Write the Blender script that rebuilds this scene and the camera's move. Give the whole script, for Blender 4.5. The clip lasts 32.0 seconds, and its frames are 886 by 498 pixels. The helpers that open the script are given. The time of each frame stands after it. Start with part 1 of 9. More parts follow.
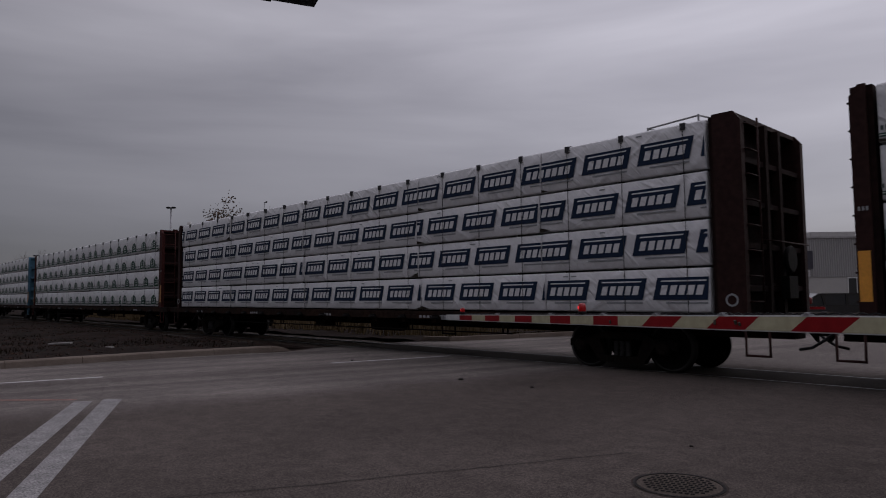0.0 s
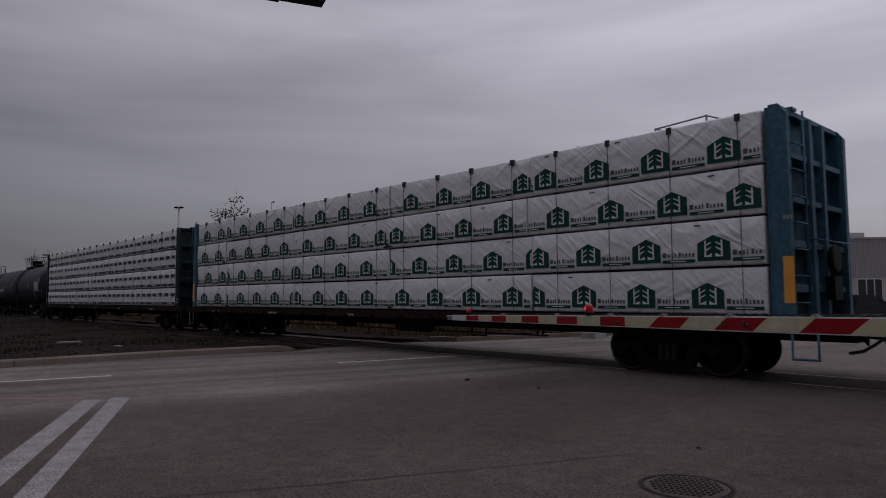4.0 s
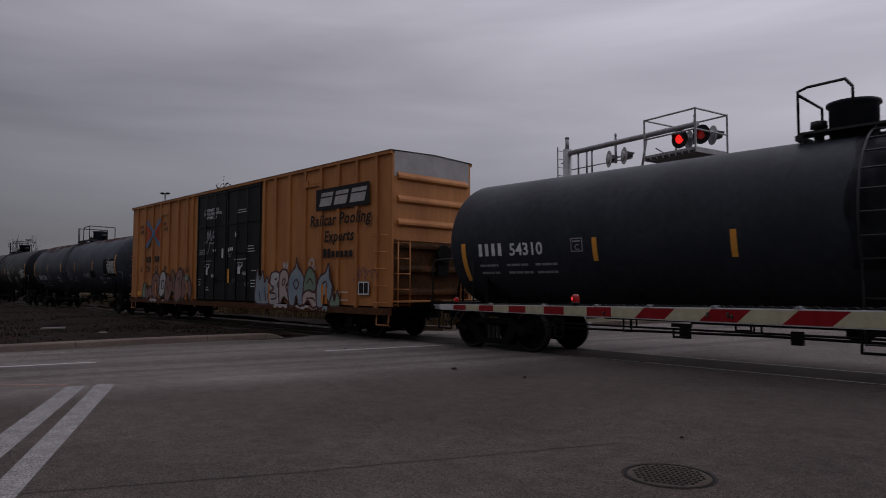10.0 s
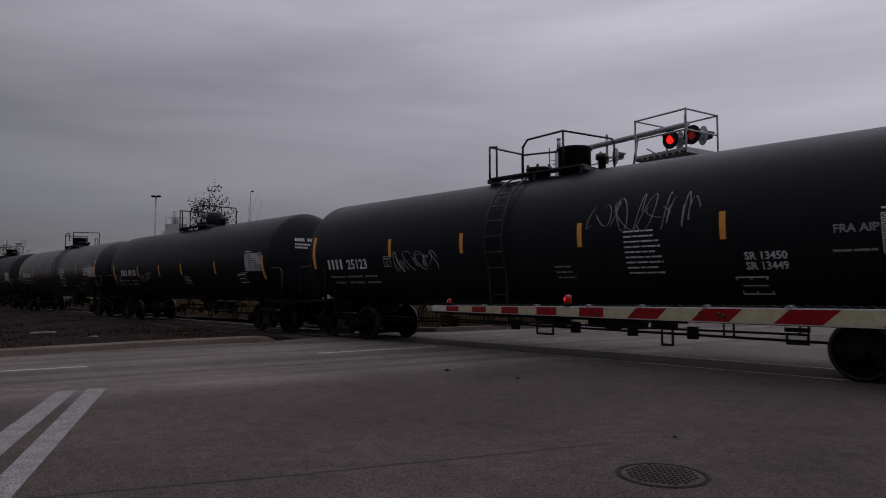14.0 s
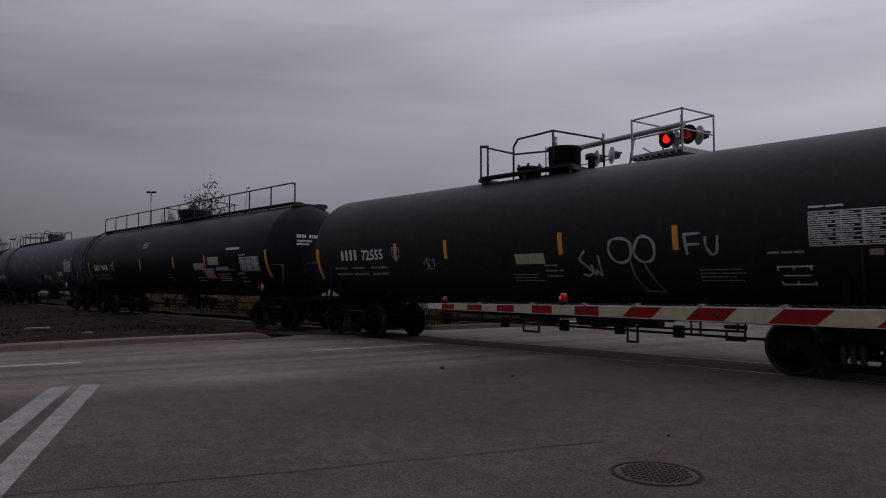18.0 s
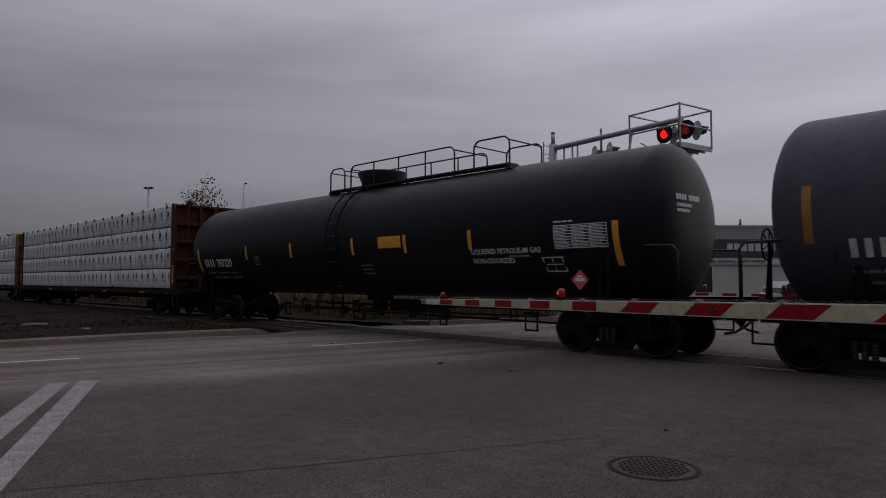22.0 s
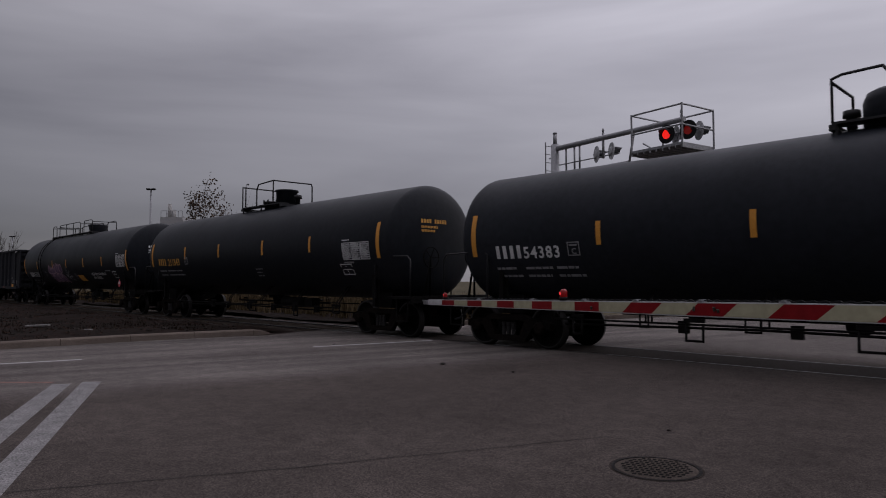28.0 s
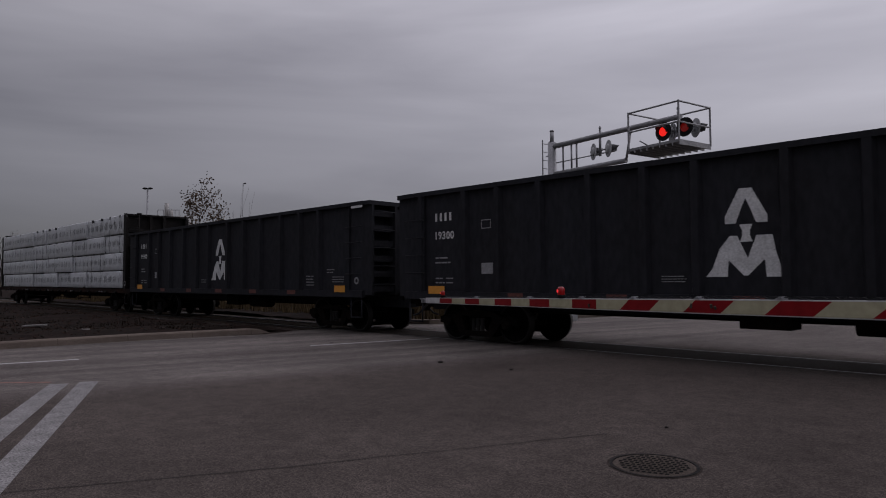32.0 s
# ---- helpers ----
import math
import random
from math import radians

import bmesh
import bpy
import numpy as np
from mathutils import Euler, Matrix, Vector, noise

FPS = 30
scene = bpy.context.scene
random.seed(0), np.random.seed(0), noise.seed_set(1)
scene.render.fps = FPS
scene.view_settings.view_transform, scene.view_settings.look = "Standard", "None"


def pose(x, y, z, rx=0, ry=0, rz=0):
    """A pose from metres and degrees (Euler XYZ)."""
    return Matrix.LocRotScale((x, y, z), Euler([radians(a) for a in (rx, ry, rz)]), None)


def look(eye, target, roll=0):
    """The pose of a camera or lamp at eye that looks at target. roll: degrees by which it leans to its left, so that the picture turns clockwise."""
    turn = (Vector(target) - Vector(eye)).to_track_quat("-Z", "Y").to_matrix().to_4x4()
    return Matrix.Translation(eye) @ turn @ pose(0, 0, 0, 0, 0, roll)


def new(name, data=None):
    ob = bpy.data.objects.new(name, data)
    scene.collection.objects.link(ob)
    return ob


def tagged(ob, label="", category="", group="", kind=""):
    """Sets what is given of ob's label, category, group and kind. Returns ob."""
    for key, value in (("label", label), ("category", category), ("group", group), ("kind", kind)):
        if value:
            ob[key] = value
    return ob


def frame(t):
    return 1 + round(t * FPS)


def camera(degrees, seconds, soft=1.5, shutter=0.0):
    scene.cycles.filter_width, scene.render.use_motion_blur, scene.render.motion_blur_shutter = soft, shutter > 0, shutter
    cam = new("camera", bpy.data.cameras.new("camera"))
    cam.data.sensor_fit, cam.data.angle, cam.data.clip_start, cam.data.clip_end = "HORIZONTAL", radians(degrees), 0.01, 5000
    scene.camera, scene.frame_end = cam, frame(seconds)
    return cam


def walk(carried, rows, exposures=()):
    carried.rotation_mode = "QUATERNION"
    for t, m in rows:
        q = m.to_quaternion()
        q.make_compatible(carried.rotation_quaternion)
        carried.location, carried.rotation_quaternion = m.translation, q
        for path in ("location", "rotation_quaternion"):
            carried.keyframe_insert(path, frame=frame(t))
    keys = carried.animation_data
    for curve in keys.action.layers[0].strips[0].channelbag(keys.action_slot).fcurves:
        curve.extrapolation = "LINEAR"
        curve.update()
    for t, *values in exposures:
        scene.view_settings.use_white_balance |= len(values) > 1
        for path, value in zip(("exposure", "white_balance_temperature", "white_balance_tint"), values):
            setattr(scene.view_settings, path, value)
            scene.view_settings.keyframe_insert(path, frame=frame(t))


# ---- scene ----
# ---- camera ----
EYE = (0.0, -12.37, 1.44)


def aim(yaw, tilt, roll):
    """A hand-held pose at the eye: yaw from the +y axis towards +x, tilt upwards, roll clockwise."""
    return pose(*EYE, 90 + tilt, 0, -yaw) @ pose(0, 0, 0, 0, 0, -roll)


cam = camera(67.13, 32.0, soft=1.0, shutter=0.05)
walk(cam, [
    (0, aim(-46.711, 4.075, 0.526)),
    (0.5, aim(-46.793, 4.064, 0.510)),
    (1, aim(-46.848, 4.166, 0.595)),
    (1.5, aim(-46.726, 4.202, 0.687)),
    (2, aim(-46.737, 4.077, 0.639)),
    (2.5, aim(-46.942, 4.056, 0.404)),
    (3, aim(-47.241, 4.060, 0.337)),
    (3.5, aim(-47.345, 4.037, 0.337)),
    (5.5, aim(-46.916, 4.370, 0.350)),
    (6, aim(-46.921, 4.298, 0.208)),
    (6.5, aim(-46.844, 4.381, 0.046)),
    (7, aim(-46.929, 4.491, 0.051)),
    (7.5, aim(-46.816, 4.470, 0.139)),
    (8, aim(-46.474, 4.179, 0.199)),
    (8.5, aim(-46.267, 3.638, 0.328)),
    (9, aim(-46.282, 3.622, 0.127)),
    (9.5, aim(-46.167, 3.595, -0.019)),
    (10, aim(-46.260, 3.169, -0.178)),
    (10.5, aim(-46.354, 3.272, -0.031)),
    (11, aim(-46.048, 3.513, 0.078)),
    (11.5, aim(-46.150, 3.497, -0.011)),
    (12, aim(-46.351, 3.351, 0.062)),
    (12.5, aim(-46.108, 3.379, 0.168)),
    (13, aim(-46.098, 3.563, 0.214)),
    (13.5, aim(-45.790, 3.539, 0.360)),
    (15.5, aim(-45.329, 2.642, -0.385)),
    (16, aim(-45.288, 2.736, -0.393)),
    (16.5, aim(-45.151, 2.939, -0.250)),
    (17, aim(-45.097, 2.944, -0.210)),
    (17.5, aim(-45.020, 3.130, -0.046)),
    (18, aim(-45.265, 3.102, -0.121)),
    (18.5, aim(-45.199, 3.019, -0.109)),
    (19, aim(-45.252, 3.007, -0.082)),
    (19.5, aim(-45.319, 3.028, -0.227)),
    (20, aim(-45.300, 3.049, -0.250)),
    (20.5, aim(-45.099, 3.228, -0.213)),
    (21, aim(-44.757, 2.728, -0.053)),
    (21.5, aim(-45.094, 2.540, -0.109)),
    (22, aim(-45.076, 2.719, -0.049)),
    (22.5, aim(-45.061, 2.791, 0.068)),
    (23, aim(-45.312, 2.827, 0.044)),
    (23.5, aim(-45.079, 2.906, 0.245)),
    (24, aim(-45.133, 2.963, 0.136)),
    (24.5, aim(-44.825, 2.668, -0.010)),
    (25, aim(-44.634, 2.421, -0.093)),
    (25.5, aim(-44.735, 2.298, -0.128)),
    (27.5, aim(-45.197, 2.677, 0.047)),
    (28, aim(-45.257, 2.775, 0.047)),
    (28.5, aim(-45.021, 2.753, 0.169)),
    (29, aim(-45.051, 2.803, 0.159)),
    (29.5, aim(-45.178, 2.765, 0.121)),
    (30, aim(-45.112, 2.642, 0.100)),
    (30.5, aim(-45.337, 2.473, 0.182)),
    (31, aim(-45.344, 2.597, 0.221)),
    (31.5, aim(-45.213, 2.604, 0.328)),
    (32, aim(-45.035, 2.617, 0.290)),
])

# ---- light: an overcast sky, slightly violet, brighter overhead and low behind the gantry ----
world = bpy.data.worlds.new("overcast_sky")
scene.world = world
world.use_nodes = True
wn, wl = world.node_tree.nodes, world.node_tree.links
wn.clear()
w_out = wn.new("ShaderNodeOutputWorld")
w_bg = wn.new("ShaderNodeBackground")
w_sky = wn.new("ShaderNodeTexSky")
w_sky.sky_type = "NISHITA"
w_sky.sun_disc = False
w_sky.sun_elevation, w_sky.sun_rotation = radians(24), radians(20)
w_coord = wn.new("ShaderNodeTexCoord")
w_sep = wn.new("ShaderNodeSeparateXYZ")
wl.new(w_coord.outputs["Generated"], w_sep.inputs[0])
# cloud sheets: long flat streaks, seen as on a high ceiling
w_map = wn.new("ShaderNodeMapping"); w_map.inputs["Rotation"].default_value = (radians(2.5), radians(-2.0), radians(25)); w_map.inputs["Scale"].default_value = (0.8, 1.0, 6.0)
wl.new(w_coord.outputs["Generated"], w_map.inputs[0])
w_n1 = wn.new("ShaderNodeTexNoise"); w_n1.inputs["Scale"].default_value = 1.5; w_n1.inputs["Detail"].default_value = 6; w_n1.inputs["Roughness"].default_value = 0.46; w_n1.inputs["Distortion"].default_value = 0.35
wl.new(w_map.outputs[0], w_n1.inputs["Vector"])
w_cr = wn.new("ShaderNodeValToRGB")
w_cr.color_ramp.elements[0].position, w_cr.color_ramp.elements[0].color = 0.30, (0.74, 0.725, 0.765, 1)
w_cr.color_ramp.elements[1].position, w_cr.color_ramp.elements[1].color = 0.70, (1.30, 1.28, 1.31, 1)
wl.new(w_n1.outputs["Fac"], w_cr.inputs[0])
# the sheet's own brightness: it rises with the height above the horizon
w_el = wn.new("ShaderNodeMapRange"); w_el.inputs["From Min"].default_value = 0.0; w_el.inputs["From Max"].default_value = 0.75; w_el.inputs["To Min"].default_value = 0.132; w_el.inputs["To Max"].default_value = 0.415
wl.new(w_sep.outputs["Z"], w_el.inputs["Value"])
# brighter side of the sheet, where the hidden sun stands
w_dot = wn.new("ShaderNodeVectorMath"); w_dot.operation = "DOT_PRODUCT"; w_dot.inputs[1].default_value = (0.28, 0.90, 0.28)
wl.new(w_coord.outputs["Generated"], w_dot.inputs[0])
w_side = wn.new("ShaderNodeMapRange"); w_side.inputs["From Min"].default_value = -0.2; w_side.inputs["From Max"].default_value = 1.0; w_side.inputs["To Min"].default_value = 0.75; w_side.inputs["To Max"].default_value = 1.90
wl.new(w_dot.outputs["Value"], w_side.inputs["Value"])
w_m1 = wn.new("ShaderNodeMath"); w_m1.operation = "MULTIPLY"
# the thin cloud overhead lets the most light through
w_zen = wn.new("ShaderNodeMapRange"); w_zen.inputs["From Min"].default_value = 0.42; w_zen.inputs["From Max"].default_value = 0.95; w_zen.inputs["To Min"].default_value = 1.0; w_zen.inputs["To Max"].default_value = 2.1
wl.new(w_sep.outputs["Z"], w_zen.inputs["Value"])
w_m0 = wn.new("ShaderNodeMath"); w_m0.operation = "MULTIPLY"
wl.new(w_el.outputs[0], w_m0.inputs[0]); wl.new(w_zen.outputs[0], w_m0.inputs[1])
wl.new(w_m0.outputs[0], w_m1.inputs[0]); wl.new(w_side.outputs[0], w_m1.inputs[1])
w_tint = wn.new("ShaderNodeVectorMath"); w_tint.operation = "SCALE"
wl.new(w_cr.outputs["Color"], w_tint.inputs[0]); wl.new(w_m1.outputs[0], w_tint.inputs["Scale"])
w_col = wn.new("ShaderNodeVectorMath"); w_col.operation = "MULTIPLY"; w_col.inputs[1].default_value = (0.985, 0.966, 1.07)
wl.new(w_tint.outputs[0], w_col.inputs[0])
# a little of the clear sky's light comes through the sheet
w_skys = wn.new("ShaderNodeVectorMath"); w_skys.operation = "SCALE"; w_skys.inputs["Scale"].default_value = 0.006
wl.new(w_sky.outputs["Color"], w_skys.inputs[0])
w_sum = wn.new("ShaderNodeVectorMath"); w_sum.operation = "ADD"
wl.new(w_col.outputs[0], w_sum.inputs[0]); wl.new(w_skys.outputs[0], w_sum.inputs[1])
wl.new(w_sum.outputs[0], w_bg.inputs["Color"])
w_bg.inputs["Strength"].default_value = 1.0
wl.new(w_bg.outputs[0], w_out.inputs[0])

sun_data = bpy.data.lights.new("sun", "SUN")
sun_data.energy, sun_data.angle, sun_data.color = 0.12, radians(40), (1.0, 0.96, 0.92)
sun = new("sun", sun_data)
sun.matrix_world = look((0, 0, 60), (-20, -54, 34))
scene.view_settings.exposure = 0.0


# ---- materials ----
def material(name, color, rough=0.7, metal=0.0, grain=0.25, grain_scale=30.0, stain=0.3, stain_scale=1.2, bump=0.2, dark=0.55,
             coat=0.0, emit=None, stretch=(1, 1, 1), tint=None, spec=0.5, relief=0.02, ior=1.5):
    """A procedural surface: base colour varied by fine grain and by broad stains, with relief."""
    m = bpy.data.materials.new(name)
    m.use_nodes = True
    n, l = m.node_tree.nodes, m.node_tree.links
    b = n["Principled BSDF"]
    b.inputs["Roughness"].default_value, b.inputs["Metallic"].default_value = rough, metal
    b.inputs["Coat Weight"].default_value = coat
    b.inputs["Specular IOR Level"].default_value = spec
    b.inputs["IOR"].default_value = ior
    co = n.new("ShaderNodeTexCoord")
    mp = n.new("ShaderNodeMapping")
    mp.inputs["Scale"].default_value = stretch
    l.new(co.outputs["Object"], mp.inputs[0])
    n1 = n.new("ShaderNodeTexNoise"); n1.inputs["Scale"].default_value = grain_scale; n1.inputs["Detail"].default_value = 4
    n2 = n.new("ShaderNodeTexNoise"); n2.inputs["Scale"].default_value = stain_scale; n2.inputs["Detail"].default_value = 6; n2.inputs["Roughness"].default_value = 0.6
    l.new(mp.outputs[0], n1.inputs["Vector"]); l.new(mp.outputs[0], n2.inputs["Vector"])
    r1 = n.new("ShaderNodeMapRange"); r1.inputs["From Min"].default_value = 0.3; r1.inputs["From Max"].default_value = 0.7; r1.inputs["To Min"].default_value = 1 - grain; r1.inputs["To Max"].default_value = 1 + grain
    l.new(n1.outputs["Fac"], r1.inputs["Value"])
    r2 = n.new("ShaderNodeMapRange"); r2.inputs["From Min"].default_value = 0.35; r2.inputs["From Max"].default_value = 0.65; r2.inputs["To Min"].default_value = 0.0; r2.inputs["To Max"].default_value = stain
    l.new(n2.outputs["Fac"], r2.inputs["Value"])
    mix = n.new("ShaderNodeMix"); mix.data_type = "RGBA"
    mix.inputs["A"].default_value = (*color, 1)
    mix.inputs["B"].default_value = (*(tint or tuple(c * dark for c in color)), 1)
    l.new(r2.outputs[0], mix.inputs["Factor"])
    sc = n.new("ShaderNodeVectorMath"); sc.operation = "SCALE"
    l.new(mix.outputs["Result"], sc.inputs[0]); l.new(r1.outputs[0], sc.inputs["Scale"])
    l.new(sc.outputs[0], b.inputs["Base Color"])
    rr = n.new("ShaderNodeMapRange"); rr.inputs["To Min"].default_value = max(0.05, rough - 0.12); rr.inputs["To Max"].default_value = min(1.0, rough + 0.12)
    l.new(n2.outputs["Fac"], rr.inputs["Value"]); l.new(rr.outputs[0], b.inputs["Roughness"])
    if bump:
        bp = n.new("ShaderNodeBump"); bp.inputs["Strength"].default_value = bump; bp.inputs["Distance"].default_value = relief
        l.new(n1.outputs["Fac"], bp.inputs["Height"]); l.new(bp.outputs[0], b.inputs["Normal"])
    if emit:
        b.inputs["Emission Color"].default_value = (*emit[0], 1)
        b.inputs["Emission Strength"].default_value = emit[1]
    return m


M = {}
def asphalt_sheet():
    """Two ages of asphalt that meet along a feathered joint, with loose flecks of stone and pale wheel bands along the lanes."""
    m = bpy.data.materials.new("road_asphalt")
    m.use_nodes = True
    n, l = m.node_tree.nodes, m.node_tree.links
    b = n["Principled BSDF"]
    b.inputs["Roughness"].default_value, b.inputs["Specular IOR Level"].default_value = 0.9, 0.3
    b.inputs["IOR"].default_value = 1.2
    co = n.new("ShaderNodeTexCoord")

    def tex(kind, scale, detail=2, stretch=(1, 1, 1), turn=0.0, rough=0.5):
        mp = n.new("ShaderNodeMapping"); mp.inputs["Scale"].default_value = stretch; mp.inputs["Rotation"].default_value = (0, 0, radians(turn))
        l.new(co.outputs["Object"], mp.inputs[0])
        t = n.new(kind)
        t.inputs["Scale"].default_value = scale
        if kind == "ShaderNodeTexNoise":
            t.inputs["Detail"].default_value, t.inputs["Roughness"].default_value = detail, rough
        l.new(mp.outputs[0], t.inputs["Vector"])
        return t

    def ramp(sock, a, b2, lo, hi):
        r = n.new("ShaderNodeMapRange")
        for k, v in (("From Min", a), ("From Max", b2), ("To Min", lo), ("To Max", hi)):
            r.inputs[k].default_value = v
        l.new(sock, r.inputs["Value"])
        return r.outputs[0]

    def times(p, q):
        k = n.new("ShaderNodeMath"); k.operation = "MULTIPLY"
        l.new(p, k.inputs[0]); l.new(q, k.inputs[1])
        return k.outputs[0]
    # signed distance from the joint, wandering a little
    dot = n.new("ShaderNodeVectorMath"); dot.operation = "DOT_PRODUCT"; dot.inputs[1].default_value = JOINT_N
    l.new(co.outputs["Object"], dot.inputs[0])
    wander = tex("ShaderNodeTexNoise", 0.7, 5)
    add = n.new("ShaderNodeMath"); add.operation = "MULTIPLY_ADD"; add.inputs[1].default_value = 0.7
    l.new(wander.outputs["Fac"], add.inputs[0]); l.new(dot.outputs["Value"], add.inputs[2])
    fresh = ramp(add.outputs[0], JOINT_D - 1.0, JOINT_D + 0.7, 0.0, 1.0)
    sxyz = n.new("ShaderNodeSeparateXYZ"); l.new(co.outputs["Object"], sxyz.inputs[0])
    worn = ramp(sxyz.outputs["Y"], 1.0, 2.5, 0.12, 0.85)   # the street beyond the rails is old and pale
    side_n = n.new("ShaderNodeMath"); side_n.operation = "MAXIMUM"
    l.new(fresh, side_n.inputs[0]); l.new(worn, side_n.inputs[1])
    side = side_n.outputs[0]
    mix = n.new("ShaderNodeMix"); mix.data_type = "RGBA"
    mix.inputs["A"].default_value = (0.0640, 0.0522, 0.0460, 1)
    mix.inputs["B"].default_value = (0.127, 0.111, 0.103, 1)
    l.new(side, mix.inputs["Factor"])
    fleck = tex("ShaderNodeTexVoronoi", 95)
    sep = n.new("ShaderNodeSeparateColor"); l.new(fleck.outputs["Color"], sep.inputs[0])
    flecks = ramp(sep.outputs[0], 0.0, 1.0, 0.52, 1.48)
    grit = tex("ShaderNodeTexNoise", 140, 2)
    grits = ramp(grit.outputs["Fac"], 0.3, 0.7, 0.6, 1.4)
    broad = ramp(tex("ShaderNodeTexNoise", 0.33, 6, rough=0.6).outputs["Fac"], 0.3, 0.7, 0.78, 1.24)
    # pale wheel bands along the street
    lane = n.new("ShaderNodeMapping"); lane.vector_type = "TEXTURE"
    lane.inputs["Rotation"].default_value, lane.inputs["Scale"].default_value = (0, 0, radians(-13.1)), (1, 30, 1)
    l.new(co.outputs["Object"], lane.inputs[0])
    band = n.new("ShaderNodeTexNoise"); band.inputs["Scale"].default_value, band.inputs["Detail"].default_value = 1.5, 2
    l.new(lane.outputs[0], band.inputs["Vector"])
    worn_in = n.new("ShaderNodeMix"); worn_in.data_type = "FLOAT"; worn_in.inputs["A"].default_value = 1.0
    l.new(fresh, worn_in.inputs["Factor"]); l.new(ramp(band.outputs["Fac"], 0.32, 0.68, 0.74, 1.26), worn_in.inputs["B"])
    bands = worn_in.outputs["Result"]
    spots = ramp(tex("ShaderNodeTexNoise", 4.5, 4).outputs["Fac"], 0.3, 0.7, 0.86, 1.14)
    f = times(times(times(flecks, grits), broad), times(bands, spots))
    sc = n.new("ShaderNodeVectorMath"); sc.operation = "SCALE"
    l.new(mix.outputs["Result"], sc.inputs[0]); l.new(f, sc.inputs["Scale"])
    l.new(sc.outputs[0], b.inputs["Base Color"])
    bp = n.new("ShaderNodeBump"); bp.inputs["Strength"].default_value, bp.inputs["Distance"].default_value = 1.0, 0.008
    l.new(sep.outputs[1], bp.inputs["Height"]); l.new(bp.outputs[0], b.inputs["Normal"])
    return m


JOINT_N, JOINT_D = (-0.972, 0.236, 0.0), 7.5
M["asphalt"] = asphalt_sheet()
M["asphalt_dark"] = material("asphalt_dark", (0.046, 0.0375, 0.033), 0.9, grain=0.5, grain_scale=45, stain=0.4, stain_scale=0.8, bump=0.5, spec=0.3, ior=1.18)
M["sealant"] = material("crack_sealant", (0.018, 0.0165, 0.016), 0.6, grain=0.3, bump=0.2, spec=0.3, ior=1.18)
M["concrete"] = material("concrete", (0.155, 0.125, 0.105), 0.9, grain=0.25, grain_scale=40, stain=0.6, stain_scale=1.5, dark=0.5, bump=0.3, spec=0.3, ior=1.18)
M["road_paint"] = material("worn_road_paint", (0.235, 0.225, 0.222), 0.85, grain=0.55, grain_scale=60, stain=0.6, stain_scale=4, dark=0.5, bump=0.4, spec=0.3, ior=1.18)
M["lane_paint"] = material("worn_lane_paint", (0.44, 0.43, 0.42), 0.85, grain=0.4, grain_scale=60, stain=0.5, stain_scale=3, dark=0.6, bump=0.3)
M["red_paint"] = material("worn_red_paint", (0.22, 0.10, 0.08), 0.85, grain=0.5, grain_scale=40, stain=0.7, stain_scale=5, dark=0.5)
M["worn_dirt"] = material("dirt_washed_over_asphalt", (0.040, 0.029, 0.024), 0.95, grain=0.6, grain_scale=14, stain=0.8, stain_scale=1.6, dark=0.5, bump=0.4, spec=0.3, ior=1.18)
M["dirt"] = material("verge_dirt", (0.0140, 0.0076, 0.0058), 0.95, grain=0.6, grain_scale=9, stain=0.8, stain_scale=0.7, dark=0.45, bump=1.0, tint=(0.0072, 0.0062, 0.0045), spec=0.3, ior=1.18)
M["field"] = material("rough_field", (0.085, 0.072, 0.045), 0.95, grain=0.5, grain_scale=3, stain=0.7, stain_scale=0.05, dark=0.5, bump=0.6, spec=0.3, ior=1.18)
M["ballast"] = material("ballast_stone", (0.050, 0.043, 0.038), 0.9, grain=0.6, grain_scale=18, stain=0.6, stain_scale=1.0, bump=1.0, spec=0.3, ior=1.18)
M["dry_grass"] = material("dry_grass", (0.095, 0.068, 0.037), 0.9, grain=0.4, grain_scale=6, stain=0.7, stain_scale=0.8, dark=0.45, bump=0, spec=0.3, ior=1.18)
M["weeds"] = material("dull_weeds", (0.014, 0.0108, 0.006), 0.9, grain=0.5, grain_scale=6, stain=0.7, stain_scale=1.0, dark=0.5, bump=0, spec=0.3, ior=1.18)
M["rail_steel"] = material("rail_steel", (0.035, 0.028, 0.024), 0.6, 0.4, grain=0.2, stain=0.4)
M["rail_head"] = material("polished_rail_head", (0.06, 0.055, 0.052), 0.42, 0.85, grain=0.1, stain=0.2, bump=0.05)
M["timber"] = material("creosoted_timber", (0.07, 0.055, 0.045), 0.9, grain=0.5, grain_scale=12, stretch=(1, 6, 6), spec=0.3, ior=1.18)
M["iron"] = material("cast_iron_cover", (0.078, 0.063, 0.053), 0.7, 0.1, grain=0.4, grain_scale=50, stain=0.5, spec=0.3, ior=1.18)
M["iron_hole"] = material("cover_hole", (0.004, 0.004, 0.004), 0.9, grain=0.1, bump=0, spec=0.4, ior=1.22)
M["truck"] = material("grimy_cast_steel", (0.0060, 0.0052, 0.0048), 0.85, 0.0, grain=0.4, grain_scale=14, stain=0.6, stain_scale=2.5, tint=(0.0125, 0.0090, 0.0070), bump=0.4, spec=0.3, ior=1.15)
M["wheel"] = material("dark_wheel_steel", (0.0060, 0.0054, 0.0050), 0.75, 0.0, grain=0.3, grain_scale=16, stain=0.5, spec=0.3, ior=1.15)
M["tread"] = material("bright_wheel_rim", (0.020, 0.018, 0.017), 0.5, 0.5, grain=0.2, stain=0.4)
